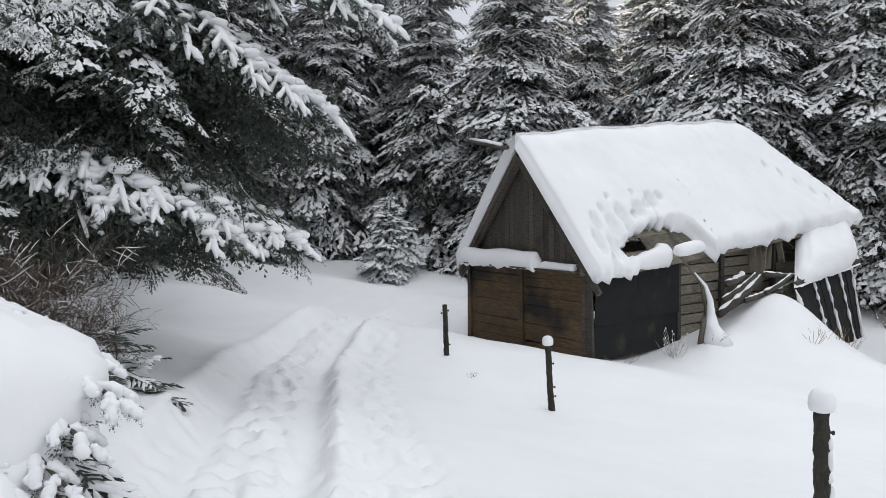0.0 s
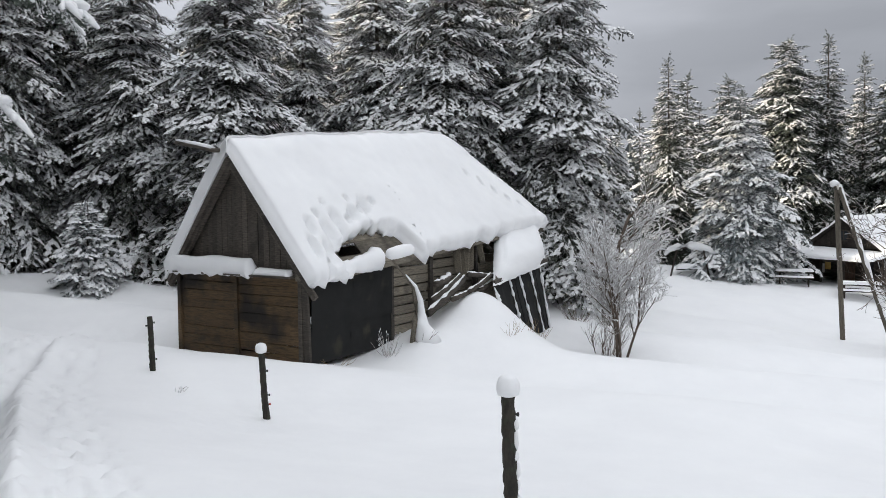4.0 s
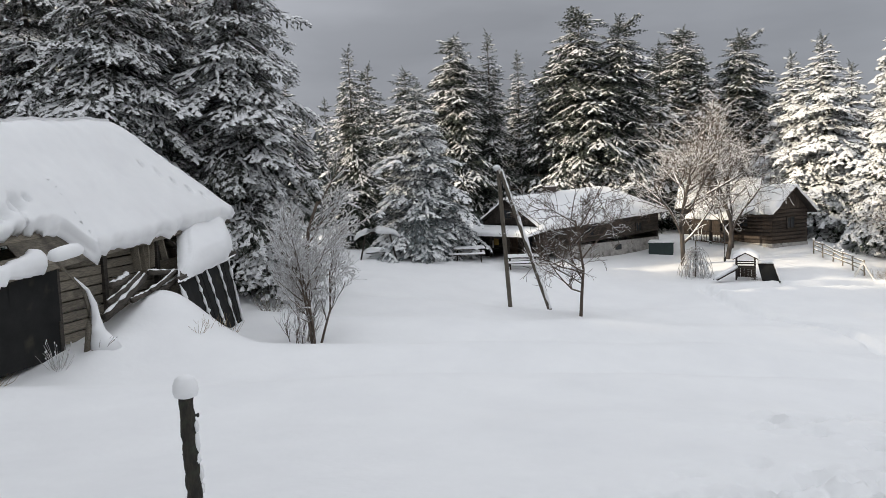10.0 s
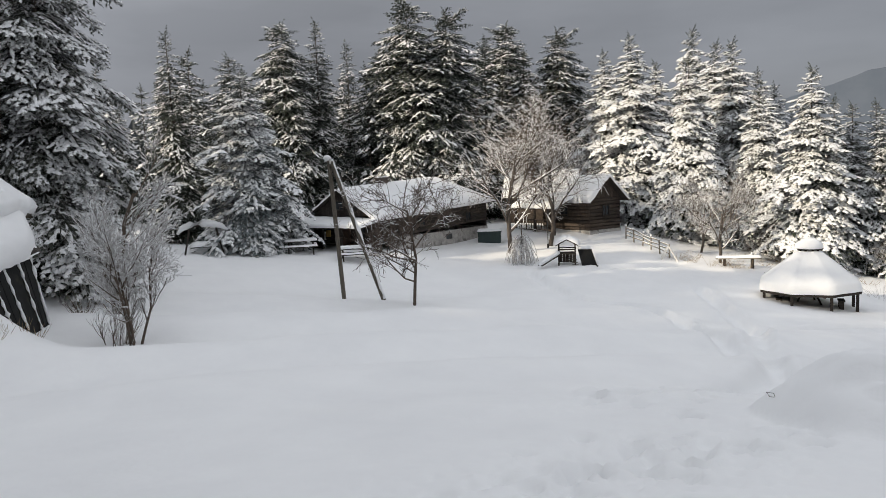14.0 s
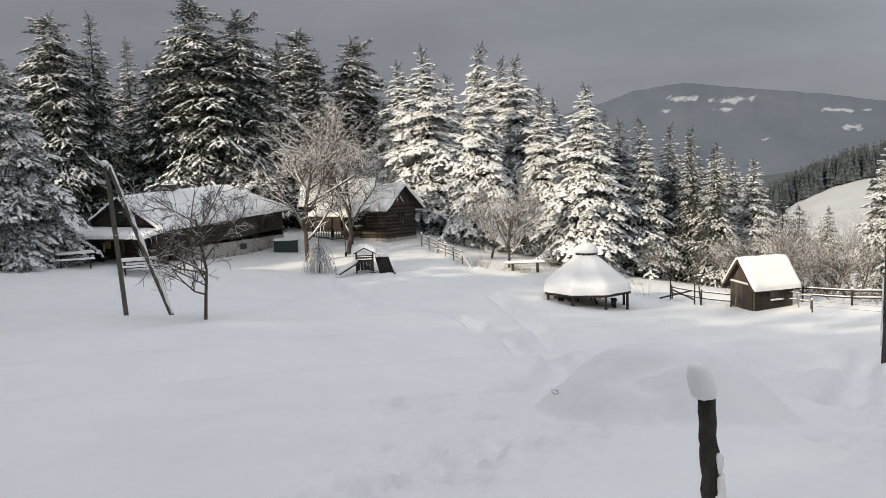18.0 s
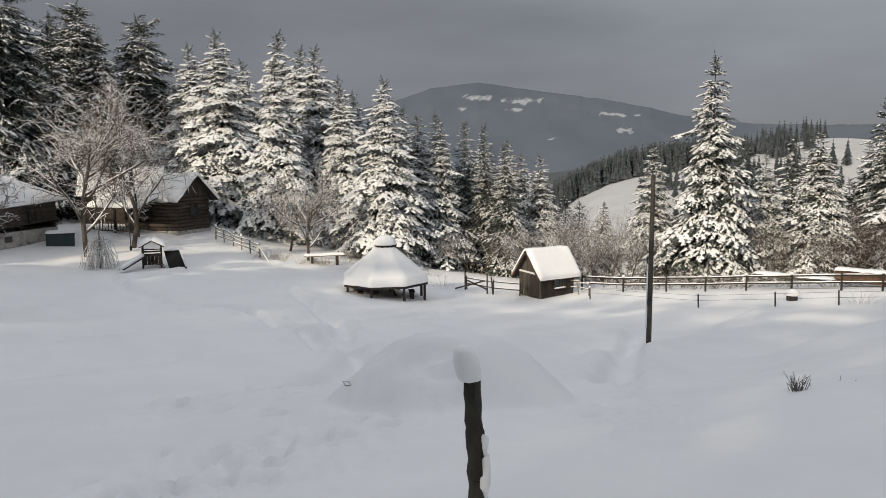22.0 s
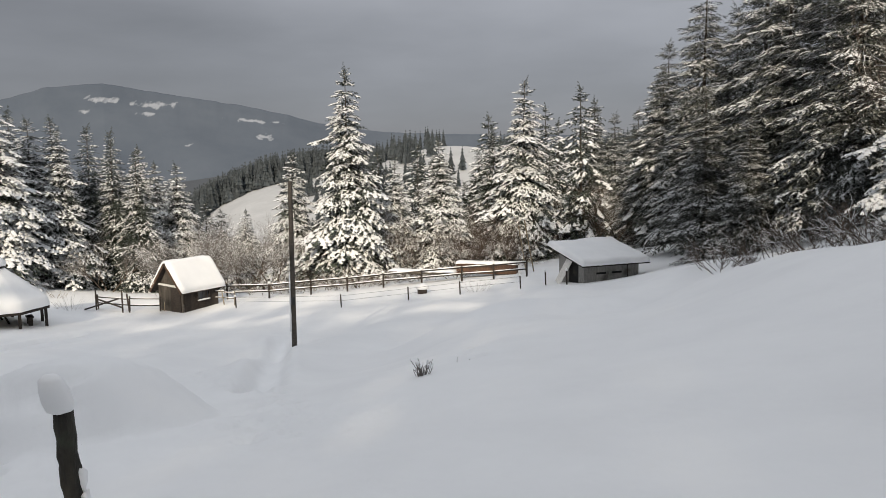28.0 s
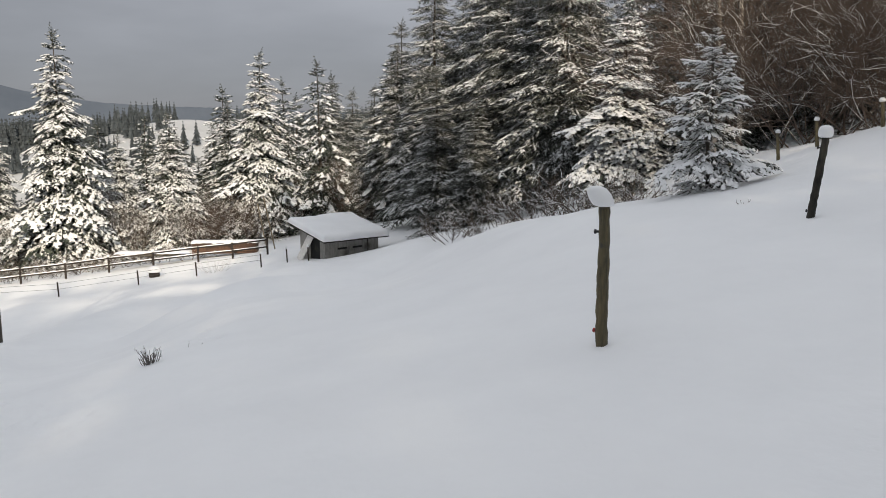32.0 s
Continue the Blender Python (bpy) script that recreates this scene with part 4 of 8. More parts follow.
def fir_meshes(seed, height, radius, whorls, per, fingers, ns=5, snow_n=4, fat=0.75, droop=(8, -28), shape=0.8, snowiness=1.0, clear=0.06, needle=NEEDLE, name="fir", thin=0.0, lean=True, w0=0.05, bare=0.25, reach=0.38):
    rng = np.random.default_rng(seed)
    temps = [finger_set(rng, fingers, ns, snow_n, fat, lean, w0, bare, reach) for _ in range(5)]
    nv, nf, sv, sf = [], [], [], []
    cn = cs = 0
    for wi in range(whorls):
        h = clear + (1 - clear) * (max(0.0, wi + rng.uniform(-0.3, 0.3)) / whorls) ** 0.84
        h = min(max(h, clear), 0.985)
        ln0 = radius * (1 - h) ** shape * (0.6 + 0.4 * min(1, (h + 0.04) / 0.16)) + 0.30
        k = max(4, int(round(per * (0.7 + 0.5 * (1 - h)))))
        turn = rng.uniform(0, 2 * np.pi)
        for b in range(k):
            if rng.random() < thin:
                continue
            a = turn + 2 * np.pi * (b + rng.uniform(-0.25, 0.25)) / k
            ln = ln0 * rng.uniform(0.62, 1.18)
            pitch = radians(droop[1] + (droop[0] - droop[1]) * h + rng.uniform(-9, 9)) if h < 0.88 else radians(rng.uniform(10, 45))
            V1, F1, V2, F2 = temps[rng.integers(5)]
            ca, sa, cp, sp = math.cos(a), math.sin(a), math.cos(pitch), math.sin(pitch)
            rot = np.array([[ca * cp, -sa, -ca * sp], [sa * cp, ca, -sa * sp], [sp, 0, cp]])
            wide = rng.uniform(0.85, 1.3)
            sc = np.array((ln, ln * wide, ln))
            base = np.array((0, 0, h * height + rng.uniform(-0.022, 0.022) * height))
            # keep the fans of long boughs from growing coarse
            nv.append((V1 * sc) @ rot.T + base)
            nf.append(F1 + cn)
            cn += len(V1)
            if rng.random() < snowiness:
                sc2 = sc * np.array((0.97, 1, rng.uniform(0.8, 1.3)))
                sv.append((V2 * sc2) @ rot.T + base + np.array((0, 0, 0.012)))
                sf.append(F2 + cs)
                cs += len(V2)
    trunk = Geo()
    n = 9
    zz = np.linspace(-0.6, height * 0.99, n)
    trunk.tube(np.c_[rng.normal(0, 0.02, n), rng.normal(0, 0.02, n), zz], np.interp(zz, [-0.6, 0.3, height], [height * 0.017, height * 0.0135, 0.012]), 8, 0.08)
    # leader shoot on top with its snow
    nv.append(np.array([(-0.05, 0, height * 0.965), (0.05, 0, height * 0.965), (0, 0, height * 1.01), (0, -0.05, height * 0.965), (0, 0.05, height * 0.965)]))
    nf.append(np.array([(0, 1, 2, 2), (3, 4, 2, 2)]) + cn)
    crown = Geo()
    crown.v, crown.f = [np.concatenate(nv)], [tuple(dict.fromkeys(q)) for q in np.concatenate(nf).tolist()]
    snow = Geo()
    snow.v, snow.f = [np.concatenate(sv)], np.concatenate(sf).tolist()
    return trunk.mesh(name + "_trunk", BARK, True), crown.mesh(name + "_crown", needle, False), snow.mesh(name + "_snow", SNOW_TREE, True)


def fir_thing(meshes, m, label, group="firs round the clearing", category="fir tree", name="fir_tree"):
    t = thing(name, m, label, category, group)
    for n, me in zip(("trunk", "crown", "snow_cover"), meshes):
        tagged(part(n, me, None, t, {"snow_cover": "thick white snow on the boughs"}.get(n, "")), kind="stuff" if n == "snow_cover" else "")
    return t


KIND = {
    "a": (crown_fir(11, 15.0, 3.9, 48, 7.8, 12, 4, 0.028, 0.5, 0.75, shape=0.7, blunt=0.6, flare=0.55, lobes=0.7, name="fir_a"), 15.0),
    "b": (crown_fir(12, 15.0, 3.6, 46, 7.6, 12, 4, 0.028, 0.38, 0.6, shape=0.75, blunt=0.4, flare=0.55, lobes=0.7, name="fir_b"), 15.0),
    "c": (crown_fir(13, 15.0, 3.3, 46, 7.2, 11, 4, 0.03, 0.42, 0.65, droop=(12, -22), shape=0.85, flare=0.55, lobes=0.7, name="fir_c"), 15.0),
    "D": (crown_fir(19, 13.0, 3.8, 40, 7.6, 12, 4, 0.028, 0.9, 0.97, shape=0.82, flare=0.95, lobes=0.85, fat=1.0, name="fir_lit"), 13.0),
    "d": (crown_fir(14, 13.0, 3.7, 40, 7.4, 12, 4, 0.028, 0.75, 0.9, shape=0.85, flare=0.75, lobes=0.75, name="fir_d"), 13.0),
    "A": (crown_fir(111, 15.0, 3.7, 42, 7.4, 17, 5, 0.016, 0.86, 0.95, droop=(6, -22), shape=0.72, hang=0.36, flare=0.8, lobes=0.7, needle=NEEDLE_GREY, name="fir_near_a"), 15.0),
    "B": (crown_fir(112, 15.0, 3.4, 41, 7.2, 17, 5, 0.016, 0.8, 0.88, droop=(6, -24), shape=0.7, hang=0.37, flare=0.8, lobes=0.7, needle=NEEDLE_GREY, name="fir_near_b"), 15.0),
    "s": (crown_fir(15, 10.5, 4.3, 34, 8.4, 15, 5, 0.018, 0.66, 0.85, droop=(8, -24), shape=0.85, needle=NEEDLE_FROST, flare=0.85, lobes=0.9, hang=0.38, name="spruce"), 10.5),
    "e": (crown_fir(16, 15.0, 3.2, 46, 7.6, 15, 5, 0.017, 0.5, 0.62, droop=(6, -16), shape=0.7, hang=0.28, needle=NEEDLE_GREY, flare=0.55, lobes=0.7, snow_mat=SNOW_POWDER, name="fir_e"), 15.0),
    "t": (crown_fir(20, 14.0, 2.6, 24, 6.4, 5, 2, 0.06, 0.3, 0.5, shape=0.6, clear=0.49, flare=0.7, name="fir_t"), 14.0),
    "g": (crown_fir(18, 14.0, 2.8, 19, 5.4, 4, 2, 0.05, 0.3, 0.5, shape=0.75, flare=0.6, name="fir_g"), 14.0),
    "f": (crown_fir(17, 14.0, 3.0, 26, 6.4, 5, 2, 0.06, 0.45, 0.65, shape=0.8, blunt=0.2, flare=0.7, name="fir_f"), 14.0),
}
LABEL = {
    "A": "tall dark green fir heavily loaded with snow",
    "B": "tall dark fir with snow on its boughs",
    "a": "tall dark green fir heavily loaded with snow",
    "b": "tall dark fir with snow on its boughs",
    "c": "slender dark fir dusted with snow",
    "D": "fir almost white with snow, lit warm by low sun",
    "d": "snow-laden fir lit warm by low sun",
    "s": "broad frosted blue spruce bent under snow",
    "t": "tall fir with a bare trunk and a high crown, added unseen to shape the sunlight",
    "g": "sparse fir added out of view to dapple the sunlight",
    "f": "fir of the back wood and the added shade rows, dusted with snow",
    "e": "dark fir with brownish needles and patchy snow",
}
BARN_FIRS = [
    ("A", 2.6, 30.5, 12.6),
    ("B", -1.0, 34.6, 13.6),
    ("B", 2.6, 36.0, 13.1),
    ("A", 5.3, 39.7, 13.0),
    ("B", 6.7, 36.4, 12.7),
    ("A", 10.0, 40.9, 12.0),
    ("B", 9.9, 34.7, 13.9),
    ("A", 10.8, 29.1, 13.3),
    ("B", 13.5, 30.2, 13.4),
    ("A", 15.5, 28.1, 13.3),
    ("B", 17.2, 34.0, 13.6),
    ("B", -5.7, 34.6, 13.5),
    ("A", -4.0, 37.8, 18.2),
    ("B", -8.5, 35.0, 15.9),
    ("A", -10.4, 31.4, 15.7),
    ("B", 3.2, 39.9, 13.0),
]
YARD_FIRS = [
    ("c", 41.4, 62.6, 7.0),
    ("c", 31.4, 41.5, 9.5),
    ("b", 40.5, 47.0, 9.6),
    ("s", 31.0, 34.6, 6.3),
    ("b", 34.7, 42.8, 2.3),
    ("a", 42.9, 43.5, 11.8),
    ("c", 46.1, 43.0, 12.4),
    ("c", 53.1, 45.7, 11.7),
    ("b", 51.6, 41.3, 10.3),
    ("a", 49.9, 36.8, 13.3),
    ("a", 51.8, 34.2, 12.6),
    ("b", 63.8, 37.8, 12.5),
    ("a", 61.3, 34.2, 12.9),
    ("a", 65.2, 31.1, 12.4),
    ("D", 63.2, 25.7, 9.7),
    ("D", 60.3, 22.0, 10.2),
    ("D", 66.5, 22.5, 8.7),
]
LIT_FIRS = [
    ("D", 55.9, 16.3, 7.4), ("d", 58.5, 6.4, 3.4), ("d", 57.0, 4.6, 2.6), ("c", 59.0, 1.5, 1.8), ("c", 56.8, -0.2, 1.2), ("D", 58.2, 9.2, 4.0), ("c", 62.0, 7.8, 4.2), ("D", 57.6, 12.0, 5.0),
    ("D", 77.0, 22.5, 12.8),
    ("D", 71.7, 19.0, 10.5),
    ("D", 60.5, 14.7, 8.8),
    ("D", 68.8, 14.3, 7.3),
    ("D", 71.0, 13.4, 6.2),
    ("D", 54.0, 8.2, 5.7),
    ("c", 60.4, 5.1, 3.6),
    ("c", 62.5, 3.1, 3.1),
    ("c", 66.6, 1.7, 3.0),
    ("d", 64.6, -0.3, 1.6),
    ("d", 60.5, -2.8, 0.3),
    ("d", 64.6, -1.6, 0.4),
    ("d", 54.6, -10.3, 0.9),
    ("d", 51.8, -13.7, 6.6),
    ("d", 53.7, -17.7, 0.3),
    ("d", 51.7, -20.4, 1.7),
    ("c", 53.8, -25.6, 2.6),
    ("d", 49.3, -25.7, 5.8),
    ("c", 52.8, -29.8, 0.9),
    ("c", 60.6, -27.6, 1.2),
    ("c", 57.0, -17.0, -1.0), ("c", 57.5, -22.0, 0.2), ("c", 60.0, -24.0, 0.4), ("c", 56.0, -28.5, 0.8), ("d", 59.0, -7.5, -3.2),
]
RIGHT_FIRS = [
    # the five farthest firs take this dark kind in place of shade on them
    ("e", 51.0, -32.6, 4.2),
    ("e", 50.0, -34.1, 3.6),
    ("e", 45.9, -33.1, 3.6),
    ("e", 41.7, -31.9, 6.0),
    ("e", 35.0, -29.3, 10.0),
    ("e", 43.3, -33.4, 7.8),
    ("e", 33.0, -30.0, 8.0),
    ("e", 29.3, -28.1, 10.6),
    ("e", 25.7, -26.0, 10.1),
    ("e", 23.4, -25.4, 9.0),
    ("e", 20.6, -23.9, 9.1),
    ("e", 21.1, -26.1, 9.9),
    ("D", 14.7, -19.7, 3.7),
    ("e", 17.0, -25.3, 8.4),
    ("e", 14.9, -24.3, 8.4),
    ("e", 29.5, -25.0, 3.3),
    ("e", 24.6, -22.9, 1.6),
    ("e", 14.6, -26.8, 9.7),
    ("e", 12.4, -26.8, 9.5),
    ("e", 10.6, -25.2, 8.8),
    ("e", 8.4, -26.0, 9.4),
    ("e", 6.2, -24.8, 9.2),
]
# firs behind and beside the road, mostly out of view, added to keep the meadow in shade
SHADE_FIRS = [
    ("f", -13.5, 22.0, 16.5), ("f", -12.0, 16.5, 17.0), ("g", -15.5, 11.0, 7.6), ("f", -14.2, 11.9, 7.2), ("g", -11.5, 6.5, 5.4), ("g", -16.0, 3.0, 31.0), ("f", -19.0, 18.0, 18.0),
    ("f", -18.5, 26.5, 17.5), ("f", -20.0, 8.0, 9.0), ("f", -14.0, -3.0, 13.0), ("g", -17.5, -9.0, 27.0), ("f", -11.5, -12.0, 19.0), ("f", -6.0, -20.0, 15.5), ("f", 0.0, -25.0, 15.0),
    ("f", -16.0, 34.0, 17.0), ("b", -13.0, 28.0, 17.0), ("b", -16.5, 30.0, 18.0), ("f", -20.5, 37.0, 18.0), ("f", -22.0, 31.0, 18.0), ("f", -10.0, 30.5, 15.5), ("f", 5.0, -29.0, 12.0), ("f", -11.5, 12.2, 6.4), ("g", -17.5, 14.5, 8.6), ("f", -13.0, 1.0, 29.0), ("g", -17.0, 22.0, 17.5),
    ("f", -21.0, 13.0, 9.0), ("g", -15.0, 25.0, 16.5), ("f", -12.0, 36.5, 16.5), ("f", 16.6, 44.7, 17.0), ("f", 14.8, 41.7, 16.5),
]

# a row of firs out of sight to the west, added so that shade ends at the rail fence; p: across the light, s: along it
for _k in range(18):
    _p, _s = 3.0 + 1.55 * _k, -34.0 - 1.6 * (_k % 2)
    _end = 42.5 if _p < 21 else 40.5
    SHADE_FIRS.append(("f", 0.866 * _s + 0.5 * _p, -0.5 * _s + 0.866 * _p, -7.5 + 0.466 * (_end - _s) + 0.8 * math.sin(_k * 2.3)))
# unseen tall firs set to shade the right wood and leave slits of sun
for _kind, _p, _s, _top in (("t", -3.2, -34, 37.0), ("t", -1.0, -35, 38.0), ("t", 1.2, -34, 38.0), ("f", -5.5, -24, 35.0), ("f", -9.0, -24, 21.5), ("f", -3.7, -32, 19.3), ("f", -1.5, -32, 19.0), ("f", 0.8, -32, 19.6)):
    SHADE_FIRS.append((_kind, 0.866 * _s + 0.5 * _p, -0.5 * _s + 0.866 * _p, _top))

_rt = random.Random(5)


def plant(rows, category="fir tree"):
    for kind, x, y, top in rows:
        meshes, h0 = KIND[kind]
        z = zt(x, y)
        s = max(2.0, top - z) / h0
        wide = (s ** 0.75) * _rt.uniform(0.92, 1.1)
        m = Matrix.Translation((x, y, z)) @ pose(0, 0, 0, _rt.uniform(-1.2, 1.2), _rt.uniform(-1.2, 1.2), _rt.uniform(0, 360)) @ Matrix.Diagonal((wide, wide, s, 1))
        fir_thing(meshes, m, LABEL[kind], category=category)


for rows in (BARN_FIRS, YARD_FIRS, LIT_FIRS, RIGHT_FIRS, SHADE_FIRS):
    plant(rows)


def back_wood():
    """More firs behind the first row, so that the wood closes."""
    rr = random.Random(17)
    rows = []
    for az0, az1, r0, r1, n, h0, h1 in ((24, 62, 62, 92, 56, 11, 15), (60, 86, 70, 100, 60, 11, 16), (84, 96, 66, 95, 34, 6, 10), (106, 124, 62, 100, 46, 8, 13), (120, 150, 48, 70, 16, 9, 13), (-12, 28, 42, 56, 16, 9.5, 11.5), (150, 172, 32, 48, 8, 9, 12)):
        for _ in range(n):
            a, r = radians(rr.uniform(az0, az1)), rr.uniform(r0, r1)
            x, y = math.sin(a) * r, math.cos(a) * r
            rows.append(("f", x, y, float(level(x, y)[0]) + rr.uniform(h0, h1)))
    return rows


for rows in (back_wood(),):
    plant(rows)


# ---- far woods on the ridges ----
def far_woods():
    rng = np.random.default_rng(8)
    g = Geo()
    spots = []
    for _ in range(1500):      # the wood left of the open slope and along its crest
        az = rng.uniform(84, 130)
        r = rng.uniform(225, 445)
        left = az < 93.3 + max(0.0, r - 330) * 0.045
        crest = r > 412
        if left or (crest and rng.random() < (0.95 if az < 105 else 0.07)):
            spots.append((az, r, rng.uniform(9, 16)))
    for _ in range(520):      # plantation along the crest
        spots.append((rng.uniform(92, 105.5), rng.uniform(396, 430), rng.uniform(12, 17)))
    for _ in range(46):      # copses on the right half of the slope and its crest
        caz, cr = rng.uniform(100.5, 128), rng.uniform(255, 430)
        for _ in range(9):
            spots.append((caz + rng.normal(0, 0.7), cr + rng.normal(0, 9), rng.uniform(7, 14)))
    for _ in range(9):
        caz = rng.uniform(104.5, 126)
        for _ in range(7):
            spots.append((caz + rng.normal(0, 0.6), rng.uniform(408, 438), rng.uniform(7, 14)))
    for _ in range(240):      # behind the clearing's edge
        az, r = rng.uniform(30, 94), rng.uniform(105, 210)
        spots.append((az, r, rng.uniform(10, 15)))
    for _ in range(420):      # foot of the open slope
        az, r = rng.uniform(93, 135), rng.uniform(105, 225)
        if az > 105 or r < 140:
            spots.append((az, r, rng.uniform(7, 12)))
    for az, r, h in spots:
        a = radians(az)
        x, y = math.sin(a) * r, math.cos(a) * r
        z = float(level(x, y)[0])
        rad = h * rng.uniform(0.13, 0.2)
        tiers, sides = 8, 9
        for t in range(tiers):
            f = t / tiers
            rr = rad * (1 - f) ** 0.9
            z0, z1 = z + h * (0.05 + 0.95 * f), z + h * (0.05 + 0.95 * f) + h * 0.24 * (1.15 - f)
            ang = np.linspace(0, 2 * np.pi, sides, endpoint=False) + rng.uniform(0, 1)
            k = np.where(np.arange(sides) % 2, 1.15, 0.6) * rng.uniform(0.7, 1.2, sides)
            ring = np.stack([x + rr * k * np.cos(ang), y + rr * k * np.sin(ang), z0 - 0.1 * rr * k + 0 * ang], -1)
            g.add(np.concatenate([ring, [[x, y, z1]]]), [(i, (i + 1) % sides, sides) for i in range(sides)])
    solid("far_forest", g, FAR_NEEDLE, Matrix(), "distant dark fir woods dusted with snow", "forest", kind="stuff")


FAR_NEEDLE = island_tint(material("far_firs", (0.02, 0.028, 0.032), (0.07, 0.08, 0.088), 0.6, 0.85, 0.0), 0.35)
far_woods()


# ---- bare trees and bushes ----
def bare_meshes(seed, height, trunk_r, spread, levels, kids, twig_mat, bark_mat, snow=0.5, lean=(0, 0), stems=1, upright=0.35, base_spread=0.1, shrink=0.66, first=0.3, min_r=0.006):
    rng = np.random.default_rng(seed)
    wood, twigs, snowg = Geo(), Geo(), Geo()

    def grow(p, d, ln, r, lv):
        n = 4 if lv < 2 else 3
        pts = [p]
        dd = d.copy()
        for _ in range(n):
            dd = dd + rng.normal(0, 0.16, 3) + np.array((0, 0, upright * 0.12))
            dd /= np.linalg.norm(dd)
            pts.append(pts[-1] + dd * ln / n)
        pts = np.array(pts)
        rad = np.linspace(r, max(r * 0.55, min_r), n + 1)
        (wood if lv < 2 else twigs).tube(pts, rad, 6 if lv < 1 else (5 if lv < 2 else 3), 0.0, caps=lv == 0)
        if snow and lv >= 1 and abs(dd[2]) < 0.85 and rng.random() < snow:
            sr = np.maximum(rad * 0.9, min_r * 1.4)
            q = pts + np.array((0, 0, 1.0)) * (rad * 0.7 + sr * 0.3)[:, None]
            snowg.tube(q, sr * np.r_[0.5, np.ones(n - 1), 0.4], 4, 0.15, caps=False)
        if lv < levels:
            for i in range(kids[lv]):
                f = first + (1 - first) * (i + rng.uniform(0.1, 1)) / kids[lv] if lv == 0 else rng.uniform(0.25, 1.0)
                k = min(int(f * n), n - 1)
                b = pts[k] + (pts[k + 1] - pts[k]) * (f * n - k)
                a = rng.uniform(0, 2 * np.pi)
                ref = np.cross(dd, (math.cos(a), math.sin(a), 0.3))
                ref /= np.linalg.norm(ref) + 1e-9
                nd = dd * math.cos(spread) + ref * math.sin(spread)
                grow(b, nd / np.linalg.norm(nd), ln * shrink * rng.uniform(0.7, 1.15), max(rad[k] * 0.55, min_r), lv + 1)

    for s in range(stems):
        a = 2 * np.pi * s / stems + rng.uniform(0, 1)
        o = np.array((math.cos(a), math.sin(a), 0)) * base_spread * (stems > 1)
        d = np.array((lean[0], lean[1], 1.0)) + (o * 2.5 if stems > 1 else 0)
        grow(o + np.array((0, 0, -0.15)), d / np.linalg.norm(d), height * 0.55 * rng.uniform(0.8, 1.1), trunk_r, 0)
    return wood.mesh("stem", bark_mat, True), twigs.mesh("twigs", twig_mat, True), (snowg.mesh("snow_on_twigs", SNOW_TREE, True) if snowg.v else None)


def bare_thing(name, meshes, m, label, category, group=""):
    t = thing(name, m, label, category, group)
    for n, me in zip(("trunk", "crown", "snow_cover"), meshes):
        if me:
            tagged(part(n, me, None, t), kind="" if n == "trunk" and t.name.find("tree") >= 0 else "stuff")
    return t


def put(x, y, rz=0.0, s=1.0, sz=None, dz=0.0):
    return Matrix.Translation((x, y, zt(x, y) + dz)) @ pose(0, 0, 0, 0, 0, rz) @ Matrix.Diagonal((s, s, sz or s, 1))


bare_thing("frosted_shrub", bare_meshes(201, 4.9, 0.04, 0.6, 4, (9, 7, 4, 4), TWIG_FROST, TWIG, 0.85, lean=(0.05, 0.0), stems=5, base_spread=0.14, upright=1.1, first=0.25, min_r=0.0065, shrink=0.47), put(12.27, 18.5, 0, 0.95), "bare frosted shrub with several stems in the snow", "shrub")
bare_thing("frosted_tree", bare_meshes(205, 8.4, 0.11, 0.6, 4, (8, 6, 4, 3), TWIG_FROST, TWIG, 1.0, stems=2, base_spread=0.1, upright=0.75, first=0.3, min_r=0.013, shrink=0.46), put(14.6, 22.9, 40, 0.82), "crooked bare tree thickly coated with hoarfrost", "bare tree")
bare_thing("frosted_bush", bare_meshes(23, 3.2, 0.05, 0.7, 3, (6, 5, 4), TWIG_FROST, TWIG, 0.7, stems=5, base_spread=0.3), put(16.8, 26.5, 40), "low frosted bush beside the barn", "shrub")
bare_thing("apple_tree", bare_meshes(204, 7.2, 0.075, 0.9, 4, (14, 7, 4, 3), TWIG, TWIG, 0.22, upright=0.55, first=0.26, min_r=0.0075, shrink=0.54), put(24.7, 18.35, 0), "young bare fruit tree with thin dark twigs", "bare tree")
bare_thing("stem_clump", bare_meshes(29, 1.5, 0.014, 0.3, 2, (5, 4), TWIG_FROST, TWIG, 0.4, stems=9, base_spread=0.2, upright=1.2, first=0.3, min_r=0.004), put(11.9, 18.75, 0), "clump of thin upright frosted stems", "shrub")
_orch = bare_meshes(202, 11.5, 0.17, 0.9, 4, (9, 7, 4, 4), TWIG, BARK, 0.75, upright=0.22, first=0.2, min_r=0.0085)
bare_thing("orchard_tree", _orch, put(42.6, 23.9, 0), "old bare orchard tree with frosted branches", "bare tree", "orchard trees")
bare_thing("orchard_tree", _orch, put(45.6, 22.6, 130, 0.92), "old bare orchard tree with frosted branches", "bare tree", "orchard trees")
bare_thing("orchard_tree", _orch, put(49.5, 24.5, 230, 0.9), "old bare orchard tree with frosted branches", "bare tree", "orchard trees")
_brush = bare_meshes(26, 8.6, 0.07, 0.62, 3, (8, 7, 5), TWIG_DUST, TWIG, 0.4, stems=3, base_spread=0.4, upright=0.7, first=0.3)
_brown = bare_meshes(27, 6.5, 0.024, 0.55, 3, (9, 8, 6), TWIG_RUST, TWIG_RUST, 0.1, stems=4, base_spread=0.5, upright=0.5, first=0.12, min_r=0.004)
